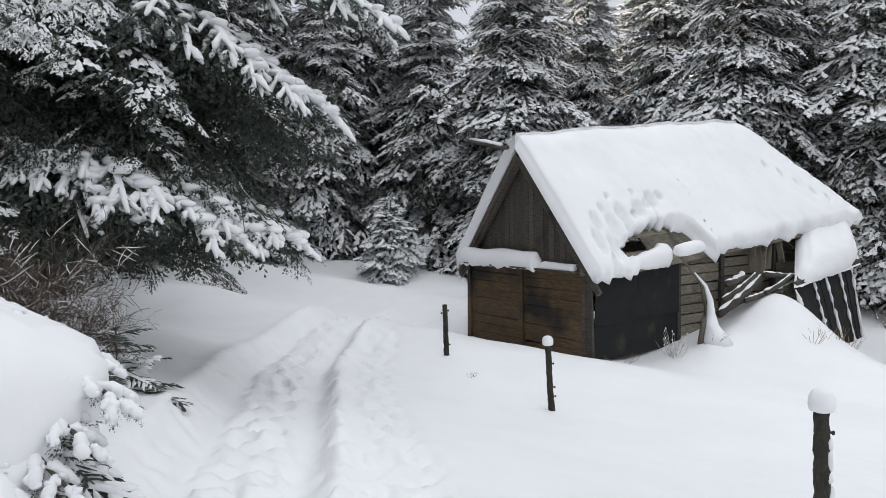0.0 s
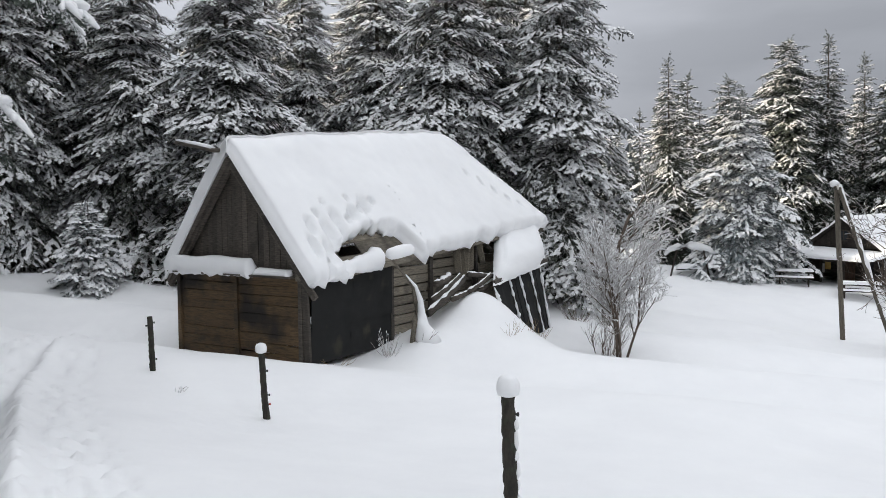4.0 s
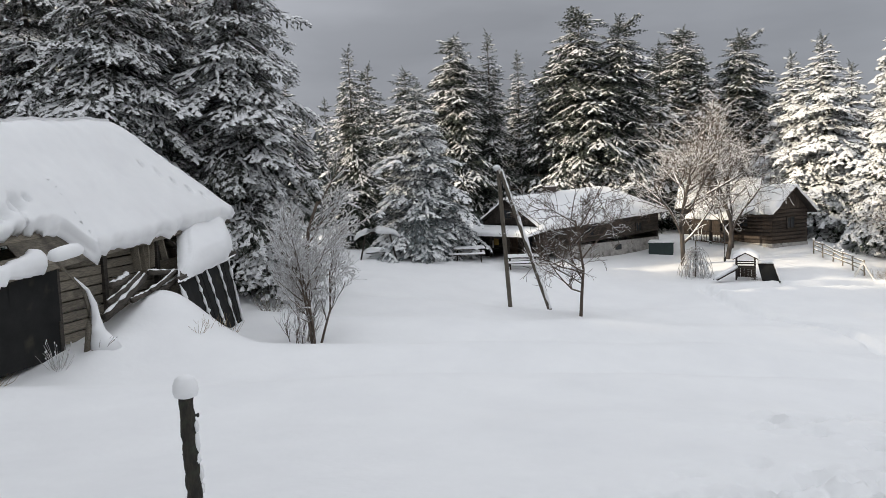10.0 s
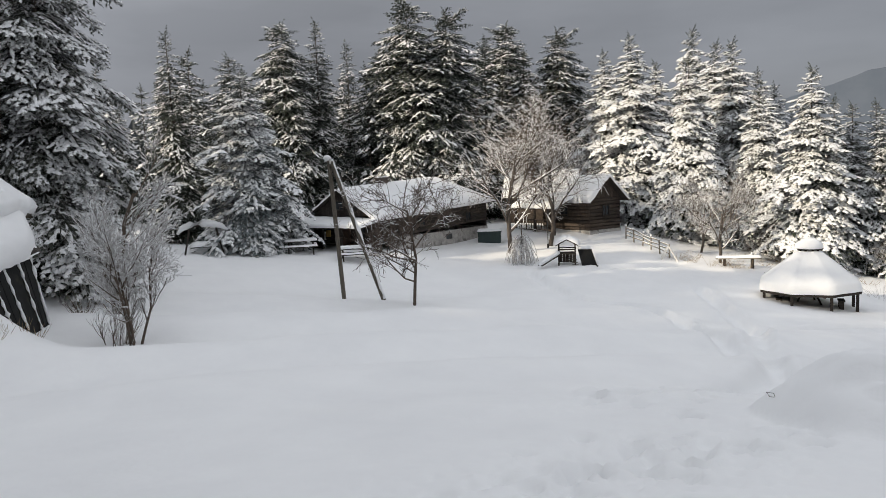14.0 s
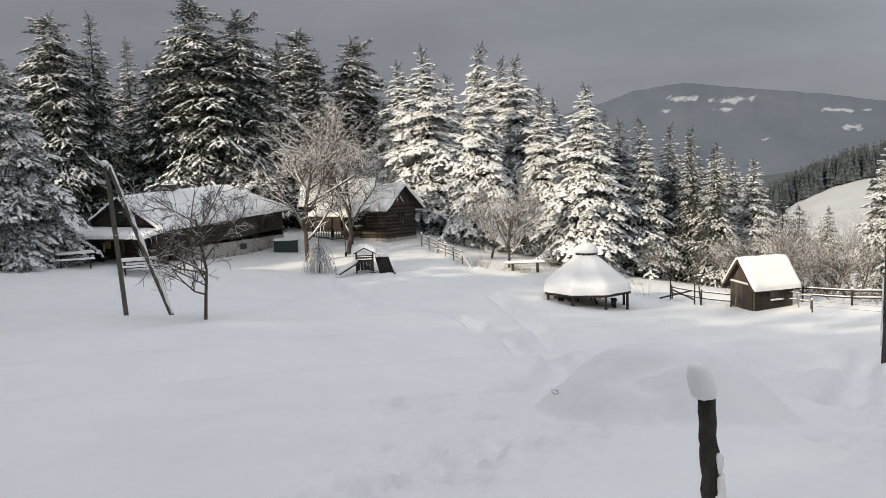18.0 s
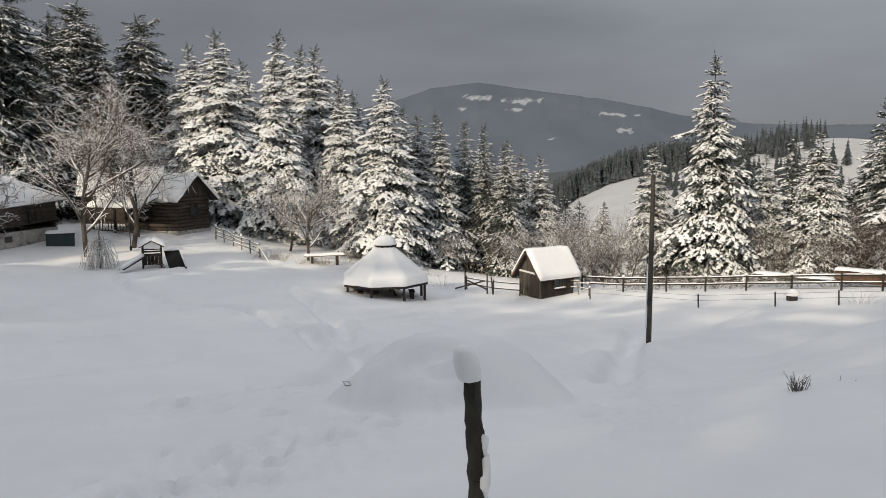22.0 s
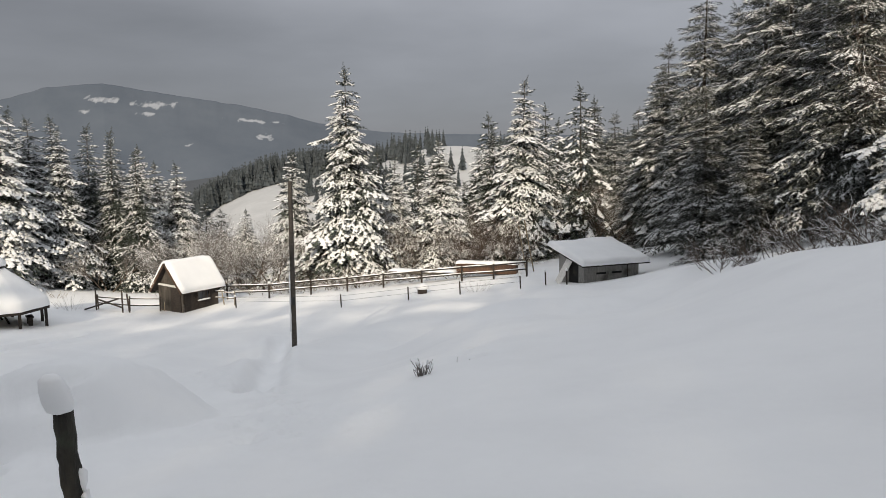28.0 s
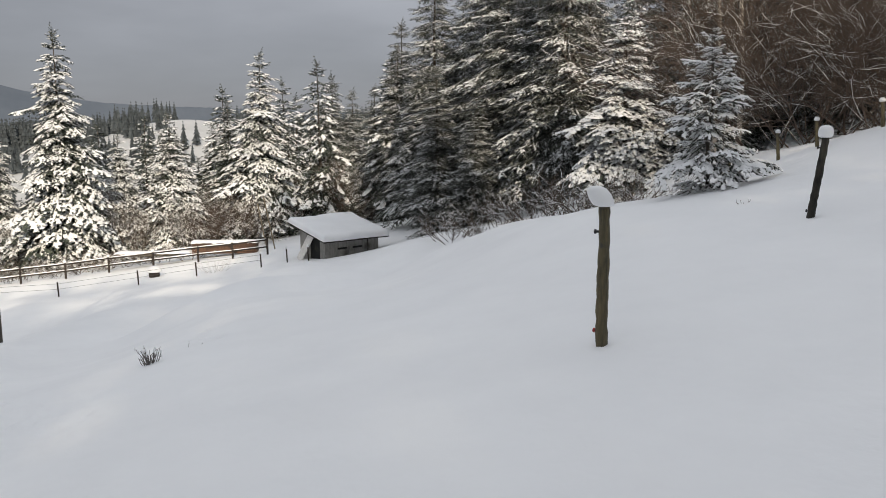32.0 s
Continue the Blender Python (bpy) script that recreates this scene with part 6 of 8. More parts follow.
def roof_snow(front):
    """The deep snow of one slope: pillowy, with melted pits and a torn lower edge on the front."""
    rng = random.Random(3)
    nu, nv = (170, 64) if front else (60, 14)
    # melted pits: along, down the slope, width, length
    pits = [(0.5, 0.66, 0.10, 0.2), (0.9, 0.57, 0.07, 0.09), (0.98, 0.72, 0.14, 0.34), (1.42, 0.63, 0.12, 0.22), (1.4, 0.78, 0.1, 0.3), (1.28, 0.5, 0.05, 0.07), (2.1, 0.5, 0.05, 0.07), (2.02, 0.62, 0.12, 0.18), (2.35, 0.6, 0.07, 0.1), (2.62, 0.57, 0.13, 0.2), (2.95, 0.55, 0.07, 0.1),
            (0.62, 0.86, 0.12, 0.3), (0.25, 0.8, 0.08, 0.26), (0.9, 0.93, 0.08, 0.25), (0.4, 0.96, 0.06, 0.2), (1.75, 0.66, 0.05, 0.09), (8.1, 0.40, 0.06, 0.1), (8.55, 0.50, 0.07, 0.12), (9.0, 0.60, 0.05, 0.1), (9.5, 0.70, 0.07, 0.12), (9.95, 0.78, 0.05, 0.1)]
    if not front:
        pits = []

    def edge(s):
        """How far down the slope the snow reaches (1 is the eaves)."""
        if not front:
            return 1.03
        e = 1.0 + 0.02 * wave(s, 0, 1.6, 2)
        if 2.4 < s < 3.95:
            k = min(1, (s - 2.4) / 0.12, (3.85 - s) / 0.4)
            e -= 0.23 * k * (1 + 0.15 * wave(s, 2, 3.0, 6))
        return e

    top, low = [], []
    alive = np.ones((nu + 1, nv + 1), bool)
    for i in range(nu + 1):
        for j in range(nv + 1):
            f = (j / nv)
            f = f ** 0.95
            send = L0 + 2.45 * min(f, 1.05) + 0.12
            s = -0.27 + (send + 0.27) * (i / nu) ** (1.0 if front else 2.0)
            e = edge(s)
            ff = f * e
            if front:
                ff += (0.03 * wave(s, 0, 3.1, 2) + 0.008 * wave(s, 0, 9.0, 5) + (0.07 * max(0, wave(s, 3, 4.5, 7)) if s < 1.3 else 0)) * max(0, (f - 0.86) / 0.14)
            v = 2.05 - 2.4 * ff if front else 2.05 + 2.2 * ff
            z = zr(s) + (ze(s) - zr(s)) * ff + 0.075
            d = min((1 - f) * e * 3.6 + 0.0, (s + 0.27) * (2.4 if front else 6.0), (send - s) * 0.9)
            k = min(1, max(0, d / 0.28))
            t = (0.30 + 0.03 * min(s, 5)) * (1 if front else 1.15)
            t *= math.sqrt(max(0, 1 - (1 - k) ** 2))
            t *= 1 + 0.16 * wave(s, ff * 3.6, 0.9, 1) + 0.06 * wave(s, ff * 3.6, 3.0, 4)
            for ps, pf, pr, pl in pits:
                q = ((s - ps + 0.25 * (ff - pf)) / pr) ** 2 + ((ff - pf) * 3.6 / pl) ** 2
                t -= 0.42 * math.exp(-q ** 1.7)
            t = max(t, 0.05 if k > 0 else 0.0)
            hole = ((s - 1.95) / 0.95) ** 2 + ((ff - 0.82 + 0.05 * (s - 1.95) - 0.05 * wave(s, 1, 2, 8)) * 3.6 / 0.22) ** 2 + 0.5 * wave(s, ff, 5, 3)
            if front and hole < 1.0:
                alive[i, j] = False
            elif front and hole < 2.2:
                t *= (hole - 1.0) / 1.2 * 0.6 + 0.4
            if front and 0.9 < s < 3.0 and ff > 0.8:
                t *= 0.62
            fall = 0.0
            if front and f > 0.96 and s < 3.0:
                fall = 0.06 * max(0, wave(s, 2, 3.0, 9)) * (f - 0.96) / 0.04
            if front and f > 0.97 and s > 4.0:
                fall = 0.06 * max(0, wave(s, 2, 7.0, 6)) * (f - 0.97) / 0.03
            n = np.array((0, -0.76 if front else 0.76, 0.65))
            p = np.array((s, v, z - fall))
            # round the ridge over
            if f < 0.08:
                n = n * (f / 0.08) + np.array((0, 0, 1.0)) * (1 - f / 0.08)
                n /= np.linalg.norm(n)
            top.append(p + n * t)
            low.append(p + n * 0.004)
    w_ = nv + 1
    f = []
    m = (nu + 1) * w_
    for i in range(nu):
        for j in range(nv):
            if alive[i:i + 2, j:j + 2].all():
                q = (i * w_ + j, (i + 1) * w_ + j, (i + 1) * w_ + j + 1, i * w_ + j + 1)
                f.append(q if not front else q[::-1])
                f.append(tuple(x + m for x in (q[::-1] if not front else q)))
                for (a, b), nb in (((0, 1), (i, j - 1)), ((2, 3), (i, j + 1)), ((1, 2), (i + 1, j)), ((3, 0), (i - 1, j))):
                    ok = 0 <= nb[0] < nu and 0 <= nb[1] < nv and alive[nb[0]:nb[0] + 2, nb[1]:nb[1] + 2].all()
                    if not ok:
                        f.append((q[a], q[b], q[b] + m, q[a] + m))
    return Geo().add(np.array(top + low), f)


part("roof_snow", roof_snow(True), SNOW, barn, "deep white snow with melted pits", smooth=True)
part("roof_snow", roof_snow(False), SNOW, barn, "deep white snow", smooth=True)
g = Geo()
snow_quad(g, ((L0 - 0.1, 2.0, zr(L0) + 0.02), (L0 - 0.1, 2.1, zr(L0) + 0.02), (L0 + 2.6, 4.5, ze(11) + 0.03), (L0 + 2.6, -0.35, ze(11) + 0.03)), 0.32, 8, 26, 0.3, 0.05, 0.06)
part("roof_snow", g, SNOW, barn, smooth=True)
# snow on the ledge above the gable planks
g = Geo()
snow_quad(g, ((-0.34, 1.35, 1.80), (-0.34, 4.1, 1.78), (0.0, 4.1, 1.90), (0.0, 1.35, 1.92)), 0.27, 34, 6, 0.13, 0.02, 0.10, 0.07, 3.0)
part("ledge_snow", g, SNOW, barn, smooth=True)
part("ledge_board", Geo().box((-0.36, 0.1, 1.73), (-0.02, 4.1, 1.76), 0.008), WOOD_GREY, barn)
g = Geo()
snow_quad(g, ((-0.3, 0.2, 1.77), (-0.3, 1.3, 1.77), (0.0, 1.3, 1.85), (0.0, 0.2, 1.85)), 0.08, 16, 5, 0.08, 0.01, 0.05, 0.03, 4.0)
part("ledge_snow", g, SNOW, barn, smooth=True)

# the sunken lean-to at the far end, with its dark boards
TOPS, FEET = (6.25, 7.14, 7.75, 8.46, 9.12), (6.5, 7.36, 8.15, 8.92, 9.42)
lean_top = lambda s: 1.02 + (s - 6.2) * 0.16
lean_foot = lambda s: 0.0 - (s - 6.5) * 0.3
for i in range(4):
    for h in (0, 1):
        f0, f1 = (h + 0.02) / 2, (h + 0.98) / 2
        ta, tb = TOPS[i] + (TOPS[i + 1] - TOPS[i]) * f0, TOPS[i] + (TOPS[i + 1] - TOPS[i]) * f1
        fa, fb = FEET[i] + (FEET[i + 1] - FEET[i]) * f0, FEET[i] + (FEET[i + 1] - FEET[i]) * f1
        y = 0.012 * ((i + h) % 2)
        q = [(fa, -1.5 + y, lean_foot(fa)), (fb, -1.5 + y, lean_foot(fb)), (tb, -1.22 + y, lean_top(tb)), (ta, -1.22 + y, lean_top(ta))]
        g = Geo()
        g.add(q + [(p[0], p[1] + 0.03, p[2]) for p in q], [(0, 1, 2, 3), (7, 6, 5, 4), (0, 4, 5, 1), (1, 5, 6, 2), (2, 6, 7, 3), (3, 7, 4, 0)])
        part("leaning_board", g, TARP, barn, "blackened board leaning outwards")
for i in range(5):
    a, b = np.array((FEET[i], -1.53, lean_foot(FEET[i]) + 0.03)), np.array((TOPS[i], -1.25, lean_top(TOPS[i]) - 0.05))
    pts = [a + (b - a) * k / 16 + np.array((0.02 * wave(k, i * 3, 0.8, 4), 0, 0)) for k in range(17)]
    part("batten", Geo().beam(a + (0, 0.03, 0), b + (0, 0.03, 0), 0.05, 0.03, up=(1, 0, 0)), WOOD_GREY, barn)
    part("board_snow", Geo().tube(pts, [0.012 + 0.055 * max(0, 0.35 + wave(i * 3.1, k, 1.3, 2)) for k in range(17)], 6, 0.3), SNOW, barn, smooth=True)
for a, b in (((6.2, -1.25, 1.12), (9.6, -1.25, 1.52)), ((8.7, -0.05, 2.15), (11.5, -0.05, 2.4))):
    part("purlin", Geo().beam(a, b, 0.10, 0.10, jit=0.01), WOOD_GREY, barn)
lean = Geo()
lq = ((6.25, -1.28, 1.14), (9.45, -1.28, 1.5), (11.2, 0.0, 2.62), (8.6, 0.0, 2.36))
lean.add([*lq, *[(p[0], p[1], p[2] - 0.05) for p in lq]], [(0, 1, 2, 3), (7, 6, 5, 4), (0, 4, 5, 1), (1, 5, 6, 2), (2, 6, 7, 3), (3, 7, 4, 0)])
part("lean_to_roof", lean, WOOD_GREY, barn)
g = Geo()
snow_quad(g, [(p[0], p[1], p[2] + 0.01) for p in lq], 0.38, 40, 24, 0.85, 0.12, 0.03, 0.08, 6.0)
part("lean_to_snow", g, SNOW, barn, "thick snow sliding from the sunken lean-to", smooth=True)
# broken boards hanging from the eaves
for s, z, s1, z1, w in ((5.93, 2.18, 5.82, 1.40, 0.22), (6.22, 2.2, 6.0, 1.35, 0.2), (6.52, 2.22, 6.18, 1.30, 0.2), (6.82, 2.12, 6.5, 1.42, 0.13), (7.2, 2.22, 7.17, 1.52, 0.17)):
    part("broken_board", Geo().beam((s1, -0.36, z1), (s, -0.2, z), 0.025, w, up=(0, 1, 0), jit=0.015), WOOD_GREY_H, barn)
for s in (7.7, 8.3):
    part("rafter", Geo().beam((s, 1.2, 3.2), (s + 0.1, -0.3, 1.9), 0.08, 0.1), WOOD_GREY, barn)

# fallen timbers in front, half under snow
for a, b, wd in (((3.65, -0.8, 0.55), (5.5, -0.75, 1.28), 0.16), ((3.95, -0.7, 0.85), (5.35, -0.7, 1.36), 0.12), ((5.6, -0.95, 0.86), (7.25, -0.85, 1.16), 0.13), ((5.5, -0.85, 1.38), (7.7, -0.9, 1.2), 0.12),
                 ((4.25, -0.6, 1.22), (5.1, -0.55, 1.36), 0.14), ((5.3, -1.0, 0.95), (6.5, -1.0, 1.3), 0.1), ((4.6, -0.9, 0.8), (5.9, -0.95, 1.05), 0.11)):
    t = thing("fallen_timber", BARN, "weathered timber fallen from the barn, snow on top", "timber", "fallen timbers by the barn")
    part("beam", Geo().tube([a, ((a[0] + b[0]) / 2, (a[1] + b[1]) / 2, (a[2] + b[2]) / 2 - 0.04), b], (wd * 0.6, wd * 0.55, wd * 0.4), 8, 0.12), WOOD_GREY, t, smooth=True)
    a, b = np.array(a) + (0, 0.02, wd * 0.55), np.array(b) + (0, 0.02, wd * 0.55)
    pts = [a + (b - a) * k / 12 - np.array((0, 0, 0.04 * math.sin(math.pi * k / 12))) for k in range(13)]
    part("snow_cap", Geo().tube(pts, [0.02] + [max(0.012, wd * (0.24 + 0.5 * wave(k, a[0] * 3, 0.9, 3))) for k in range(11)] + [0.02], 8, 0.15), SNOW, t, smooth=True)

# crooked post with a snow cap
t = thing("crooked_post", BARN, "crooked dead stem plastered with snow, capped by a snow pillow", "post")
part("stem", Geo().tube([(2.0, -0.85, 2.06), (2.45, -0.85, 1.68), (2.86, -0.85, 1.33), (3.0, -0.85, 0.9), (2.96, -0.85, 0.5), (2.8, -0.85, -0.2)], (0.03, 0.032, 0.04, 0.05, 0.06, 0.07), 8, 0.1), WOOD_GREY_H, t, smooth=True)
part("snow_cap", Geo().tube([(1.9, -0.85, 2.12), (2.0, -0.85, 2.15), (2.25, -0.85, 2.17), (2.55, -0.85, 2.2), (2.78, -0.85, 2.21), (2.88, -0.85, 2.2)], (0.08, 0.14, 0.155, 0.15, 0.14, 0.08), 12, 0.05), SNOW, t, smooth=True)
part("clinging_snow", Geo().tube([(2.55, -0.87, 1.62), (2.93, -0.9, 1.3), (3.08, -0.92, 0.95), (3.12, -0.93, 0.65), (3.1, -0.95, 0.4), (3.1, -1.0, 0.15), (3.15, -1.1, -0.15)], (0.02, 0.04, 0.075, 0.1, 0.15, 0.25, 0.4), 12, 0.1), SNOW, t, smooth=True)


# ---- fence posts beside the road ----
def fence_post(x, y, h, r, cap, label, mat=POST_WOOD, lean=(0, 0), knots=(), cap_shift=(0, 0), seed=1, snow_side=0.0, rough=0.13):
    rng = np.random.default_rng(seed)
    z = zt(x, y)
    t = thing("fence_post", Matrix.Translation((x, y, z)), label, "fence post", "fence posts beside the road")
    n = 26
    zz = np.linspace(-0.3, h, n)
    cx, cy = lean[0] * zz / h + 0.004 * np.sin(zz * 5 + seed), lean[1] * zz / h + 0.004 * np.cos(zz * 4 + seed)
    g = Geo()
    np.random.seed(seed)
    g.tube(np.c_[cx, cy, zz], r * (1.06 - 0.12 * (zz + 0.3) / h), 14, rough)
    part("post", g, mat, t, smooth=True)
    top = np.array((lean[0], lean[1], h))
    if cap:
        g = Geo()
        w, hh = cap
        prof = [(0.55, 0.0), (0.9, 0.08), (1.03, 0.3), (1.0, 0.6), (0.8, 0.86), (0.45, 0.98), (0.05, 1.0)]
        m = 16
        rows = []
        for k, (pr, pz) in enumerate(prof):
            for j in range(m):
                a = 2 * np.pi * j / m
                q = w * pr * (1 + 0.07 * wave(math.cos(a) * 1.2, math.sin(a) * 1.2 + k * 0.3, 1.0, seed))
                rows.append(top + np.array((math.cos(a) * q + cap_shift[0] * pz, math.sin(a) * q + cap_shift[1] * pz, hh * pz - 0.01)))
        f = [(i * m + j, i * m + (j + 1) % m, (i + 1) * m + (j + 1) % m, (i + 1) * m + j) for i in range(len(prof) - 1) for j in range(m)]
        f += [tuple(range(m))[::-1], tuple(range((len(prof) - 1) * m, len(prof) * m))]
        g.add(rows, f)
        part("snow_cap", g, SNOW, t, "rounded cap of snow", smooth=True)
    for a, hz, mt in knots:
        g = Geo()
        d = np.array((math.cos(a), math.sin(a), 0))
        c = top * (hz / h)
        c[2] = hz
        g.tube([c + d * r * 0.8, c + d * (r + 0.016)], (0.011, 0.010), 6)
        g.blob(c + d * (r + 0.018), (0.014, 0.014, 0.02), 8, 6, 0.1)
        part("insulator", g, mt, t, "ring insulator of an electric fence", smooth=True)
    if snow_side:
        for k in range(6):
            hz = h * (0.1 + 0.13 * k)
            a = snow_side + rng.uniform(-0.3, 0.3)
            g = Geo().blob((lean[0] * hz / h + math.cos(a) * r * 0.93, lean[1] * hz / h + math.sin(a) * r * 0.93, hz), (0.026, 0.026, rng.uniform(0.04, 0.1)), 8, 6, 0.25)
            part("clinging_snow", g, SNOW, t, smooth=True)
    return t


side_r, side_b = -0.9, 0.6
fence_post(2.72, 5.8, 1.0, 0.062, (0.098, 0.185), "dark mossy fence post with a tall snow cap", lean=(-0.02, 0.02), knots=((-0.6, 0.84, BLACK_PLASTIC),), seed=2, snow_side=-0.6)
fence_post(1.42, 11.45, 1.0, 0.048, (0.085, 0.15), "leaning grey fence post with a round snow cap", lean=(-0.06, 0.0), knots=((-0.2, 0.92, BLACK_PLASTIC), (-0.2, 0.72, BLACK_PLASTIC), (-0.2, 0.36, BLACK_PLASTIC), (-0.2, 0.22, RED_PLASTIC)), seed=3)
fence_post(-0.16, 14.41, 0.96, 0.05, None, "bare grey fence post standing in the snow", lean=(-0.03, 0.0), knots=((-0.1, 0.85, BLACK_PLASTIC), (-0.1, 0.2, BLACK_PLASTIC), (3.0, 0.8, BLACK_PLASTIC)), seed=4)
fence_post(3.62, 0.08, 1.07, 0.036, (0.052, 0.145), "dark rough fence post capped by a leaning snow pillar", lean=(-0.02, 0.06), cap_shift=(0.0, 0.03), seed=5, snow_side=-1.4, rough=0.24)
fence_post(4.37, -5.24, 1.14, 0.047, (0.092, 0.165), "peeled yellowish fence post with a slanting snow cap", POST_YELLOW, lean=(-0.01, 0.03), cap_shift=(0.04, 0.06), knots=((0.6, 0.93, BLACK_PLASTIC), (0.6, 0.12, RED_PLASTIC)), seed=6)
fence_post(4.76, -9.86, 0.98, 0.046, (0.085, 0.15), "leaning grey fence post with a round snow cap", POST_WOOD, lean=(-0.10, -0.03), knots=((0.5, 0.85, BLACK_PLASTIC), (0.5, 0.08, BLACK_PLASTIC)), seed=7)
for _x, _y, _h in ((8.0, -15.7, 0.55), (5.95, -15.3, 0.45), (7.2, -15.6, 0.5), (9.2, -16.0, 0.5)):
    fence_post(_x, _y, _h, 0.035, (0.05, 0.08), "short pale stake with snow at the wood's edge", POST_YELLOW, lean=(0.03, 0.02), seed=int(_x * 7))


# ---- the log house ----
HOUSE = axes((35.55, 29.0, -4.44), (0.993, -0.115))
house = thing("log_house", HOUSE, "low dark log house with a snowy roof and porch", "house")
HL, HW = 10.6, 5.5
he, hr = (lambda a: 1.95 + 0.05 * a), (lambda a: 3.55 + 0.055 * a)
for (a, b), (c, d), z0, n in (((0, 0), (HL, 0), 0.55, 8), ((0.02, HW), (HL, HW), 0.3, 8), ((0, 0), (0, HW), 0.1, 9), ((HL, 0), (HL, HW), 0.5, 9)):
    for i in range(n):
        z = z0 + (i + 0.5) * (2.05 + (0.45 if a == HL else 0) - z0) / n
        z2 = z + (0.45 if (a == 0 and c == HL) else 0)
        g = Geo().tube([(a, b, z), (c, d, z2)], 0.12, 8, 0.05)
        part("log", g, WOOD_DARK, house, smooth=True)
part("foundation", Geo().box((1.2, -0.12, -0.5), (HL + 0.05, 0.15, 0.55), 0.02), STONE, house, "whitewashed stone foundation")
part("foundation", Geo().box((HL - 0.1, 0.1, -0.5), (HL + 0.12, HW, 0.6), 0.02), STONE, house, "whitewashed stone foundation")
part("cellar_window", Geo().box((6.2, -0.15, 0.0), (6.75, -0.10, 0.34)), GLASS, house)
for a in (3.6, 5.9, 8.2):
    window(house, (a, -0.13, 1.05), (1, 0), 0.6, 0.6, WOOD_DARK)
part("drainpipe", Geo().tube([(2.0, -0.5, 1.95), (HL + 0.2, -0.5, 2.4)], 0.05, 8), PAINT_WHITE, house, smooth=True)
# porch at the front: posts, door, boards
for b in (0.15, 1.9, 3.6, 5.35):
    part("porch_post", Geo().beam((-1.15, b, -0.2), (-1.15, b, 1.6), 0.13, 0.13, up=(0, 1, 0)), WOOD_DARK, house)
part("porch_beam", Geo().beam((-1.15, -0.1, 1.62), (-1.15, HW + 0.1, 1.62), 0.14, 0.14), WOOD_DARK, house)
part("porch_wall", Geo().box((-1.05, 3.7, -0.2), (-0.95, 5.5, 1.6), 0.01), WOOD_DARK, house)
part("door", Geo().box((-0.16, 2.2, 0.0), (-0.10, 3.05, 1.75)), WOOD_RED, house, "brown plank door")
window(house, (-0.14, 1.6, 0.7), (0, -1), 0.8, 0.8, WOOD_DARK)
part("notice_board", Geo().box((-1.08, 2.95, 0.75), (-1.04, 3.35, 1.15)), YELLOW_SIGN, house, "yellow notice board with plain bars")
part("notice_board", Geo().box((-1.08, 3.42, 0.55), (-1.04, 3.62, 1.05)), PAINT_WHITE, house, "white notice sheet")
# gable over the porch
board_row(house, (-0.35, 0.35), (-0.35, 5.15), 2.0, lambda s: 2.05 + 1.45 * (1 - abs(s - 2.4) / 2.45), 22, 0.03, WOOD_DARK)
window(house, (-0.40, 3.15, 2.35), (0, -1), 0.75, 0.55, WOOD_DARK, bars=(1, 1))
for s0, s1 in ((2.75, -0.25), (2.75, 5.75)):
    part("barge_board", Geo().beam((-0.55, s0, 3.62), (-0.55, s1, 1.98), 0.04, 0.16), WOOD_DARK, house)


def slab(c, t):
    c = [np.array(p, float) for p in c]
    g = Geo()
    d = np.array((0, 0, -t))
    g.add([*c, *[p + d for p in c]], [(0, 1, 2, 3), (7, 6, 5, 4), (0, 4, 5, 1), (1, 5, 6, 2), (2, 6, 7, 3), (3, 7, 4, 0)])
    return g


def roof_pair(parent, quads, mat, thick, seed=1, **kw):
    """Roof slabs and the snow on each."""
    for i, q in enumerate(quads):
        part("roof", slab(q, 0.08), mat, parent)
        g = Geo()
        snow_quad(g, [(p[0], p[1], p[2] + 0.005) for p in q], thick, seed=seed + i, **kw)
        part("roof_snow", g, SNOW, parent, "smooth snow cover", smooth=True)


HR = HL - 2.3
roof_pair(house, [
    ((-0.6, -0.55, he(0) - 0.25), (HL + 0.5, -0.55, he(HL) - 0.2), (HR, 2.75, hr(HR)), (-0.6, 2.75, hr(0) + 0.02)),
    ((-0.6, HW + 0.55, he(0) - 0.2), (-0.6, 2.75, hr(0) + 0.02), (HR, 2.75, hr(HR)), (HL + 0.5, HW + 0.55, he(HL) - 0.2)),
    ((HL + 0.5, -0.55, he(HL) - 0.2), (HL + 0.5, HW + 0.55, he(HL) - 0.2), (HR + 0.02, 2.80, hr(HR)), (HR + 0.02, 2.70, hr(HR))),
], WOOD_DARK, 0.17, 4, nu=34, nv=16, round_=0.2, over=0.05, rough=0.04)
roof_pair(house, [((-1.95, -0.65, 1.42), (-0.35, -0.65, 1.72), (-0.35, HW + 1.2, 1.78), (-1.95, HW + 1.2, 1.35))], WOOD_DARK, 0.2, 9, nu=16, nv=30, round_=0.18, over=0.06, rough=0.06)
ch = thing("chimney", HOUSE, "sooty brick chimney with a small snow cap", "chimney")
g = Geo().box((3.1, 2.5, 3.2), (3.65, 3.1, 4.12), 0.01)
part("stack", g, BRICK, ch)
part("cap", Geo().box((3.02, 2.42, 4.12), (3.73, 3.18, 4.22), 0.01), BRICK, ch)
g = Geo()
snow_quad(g, ((3.02, 2.42, 4.22), (3.73, 2.42, 4.22), (3.73, 3.18, 4.22), (3.02, 3.18, 4.22)), 0.05, 8, 8, 0.08, 0.0, 0.02)
part("snow_cap", g, SNOW, ch, smooth=True)


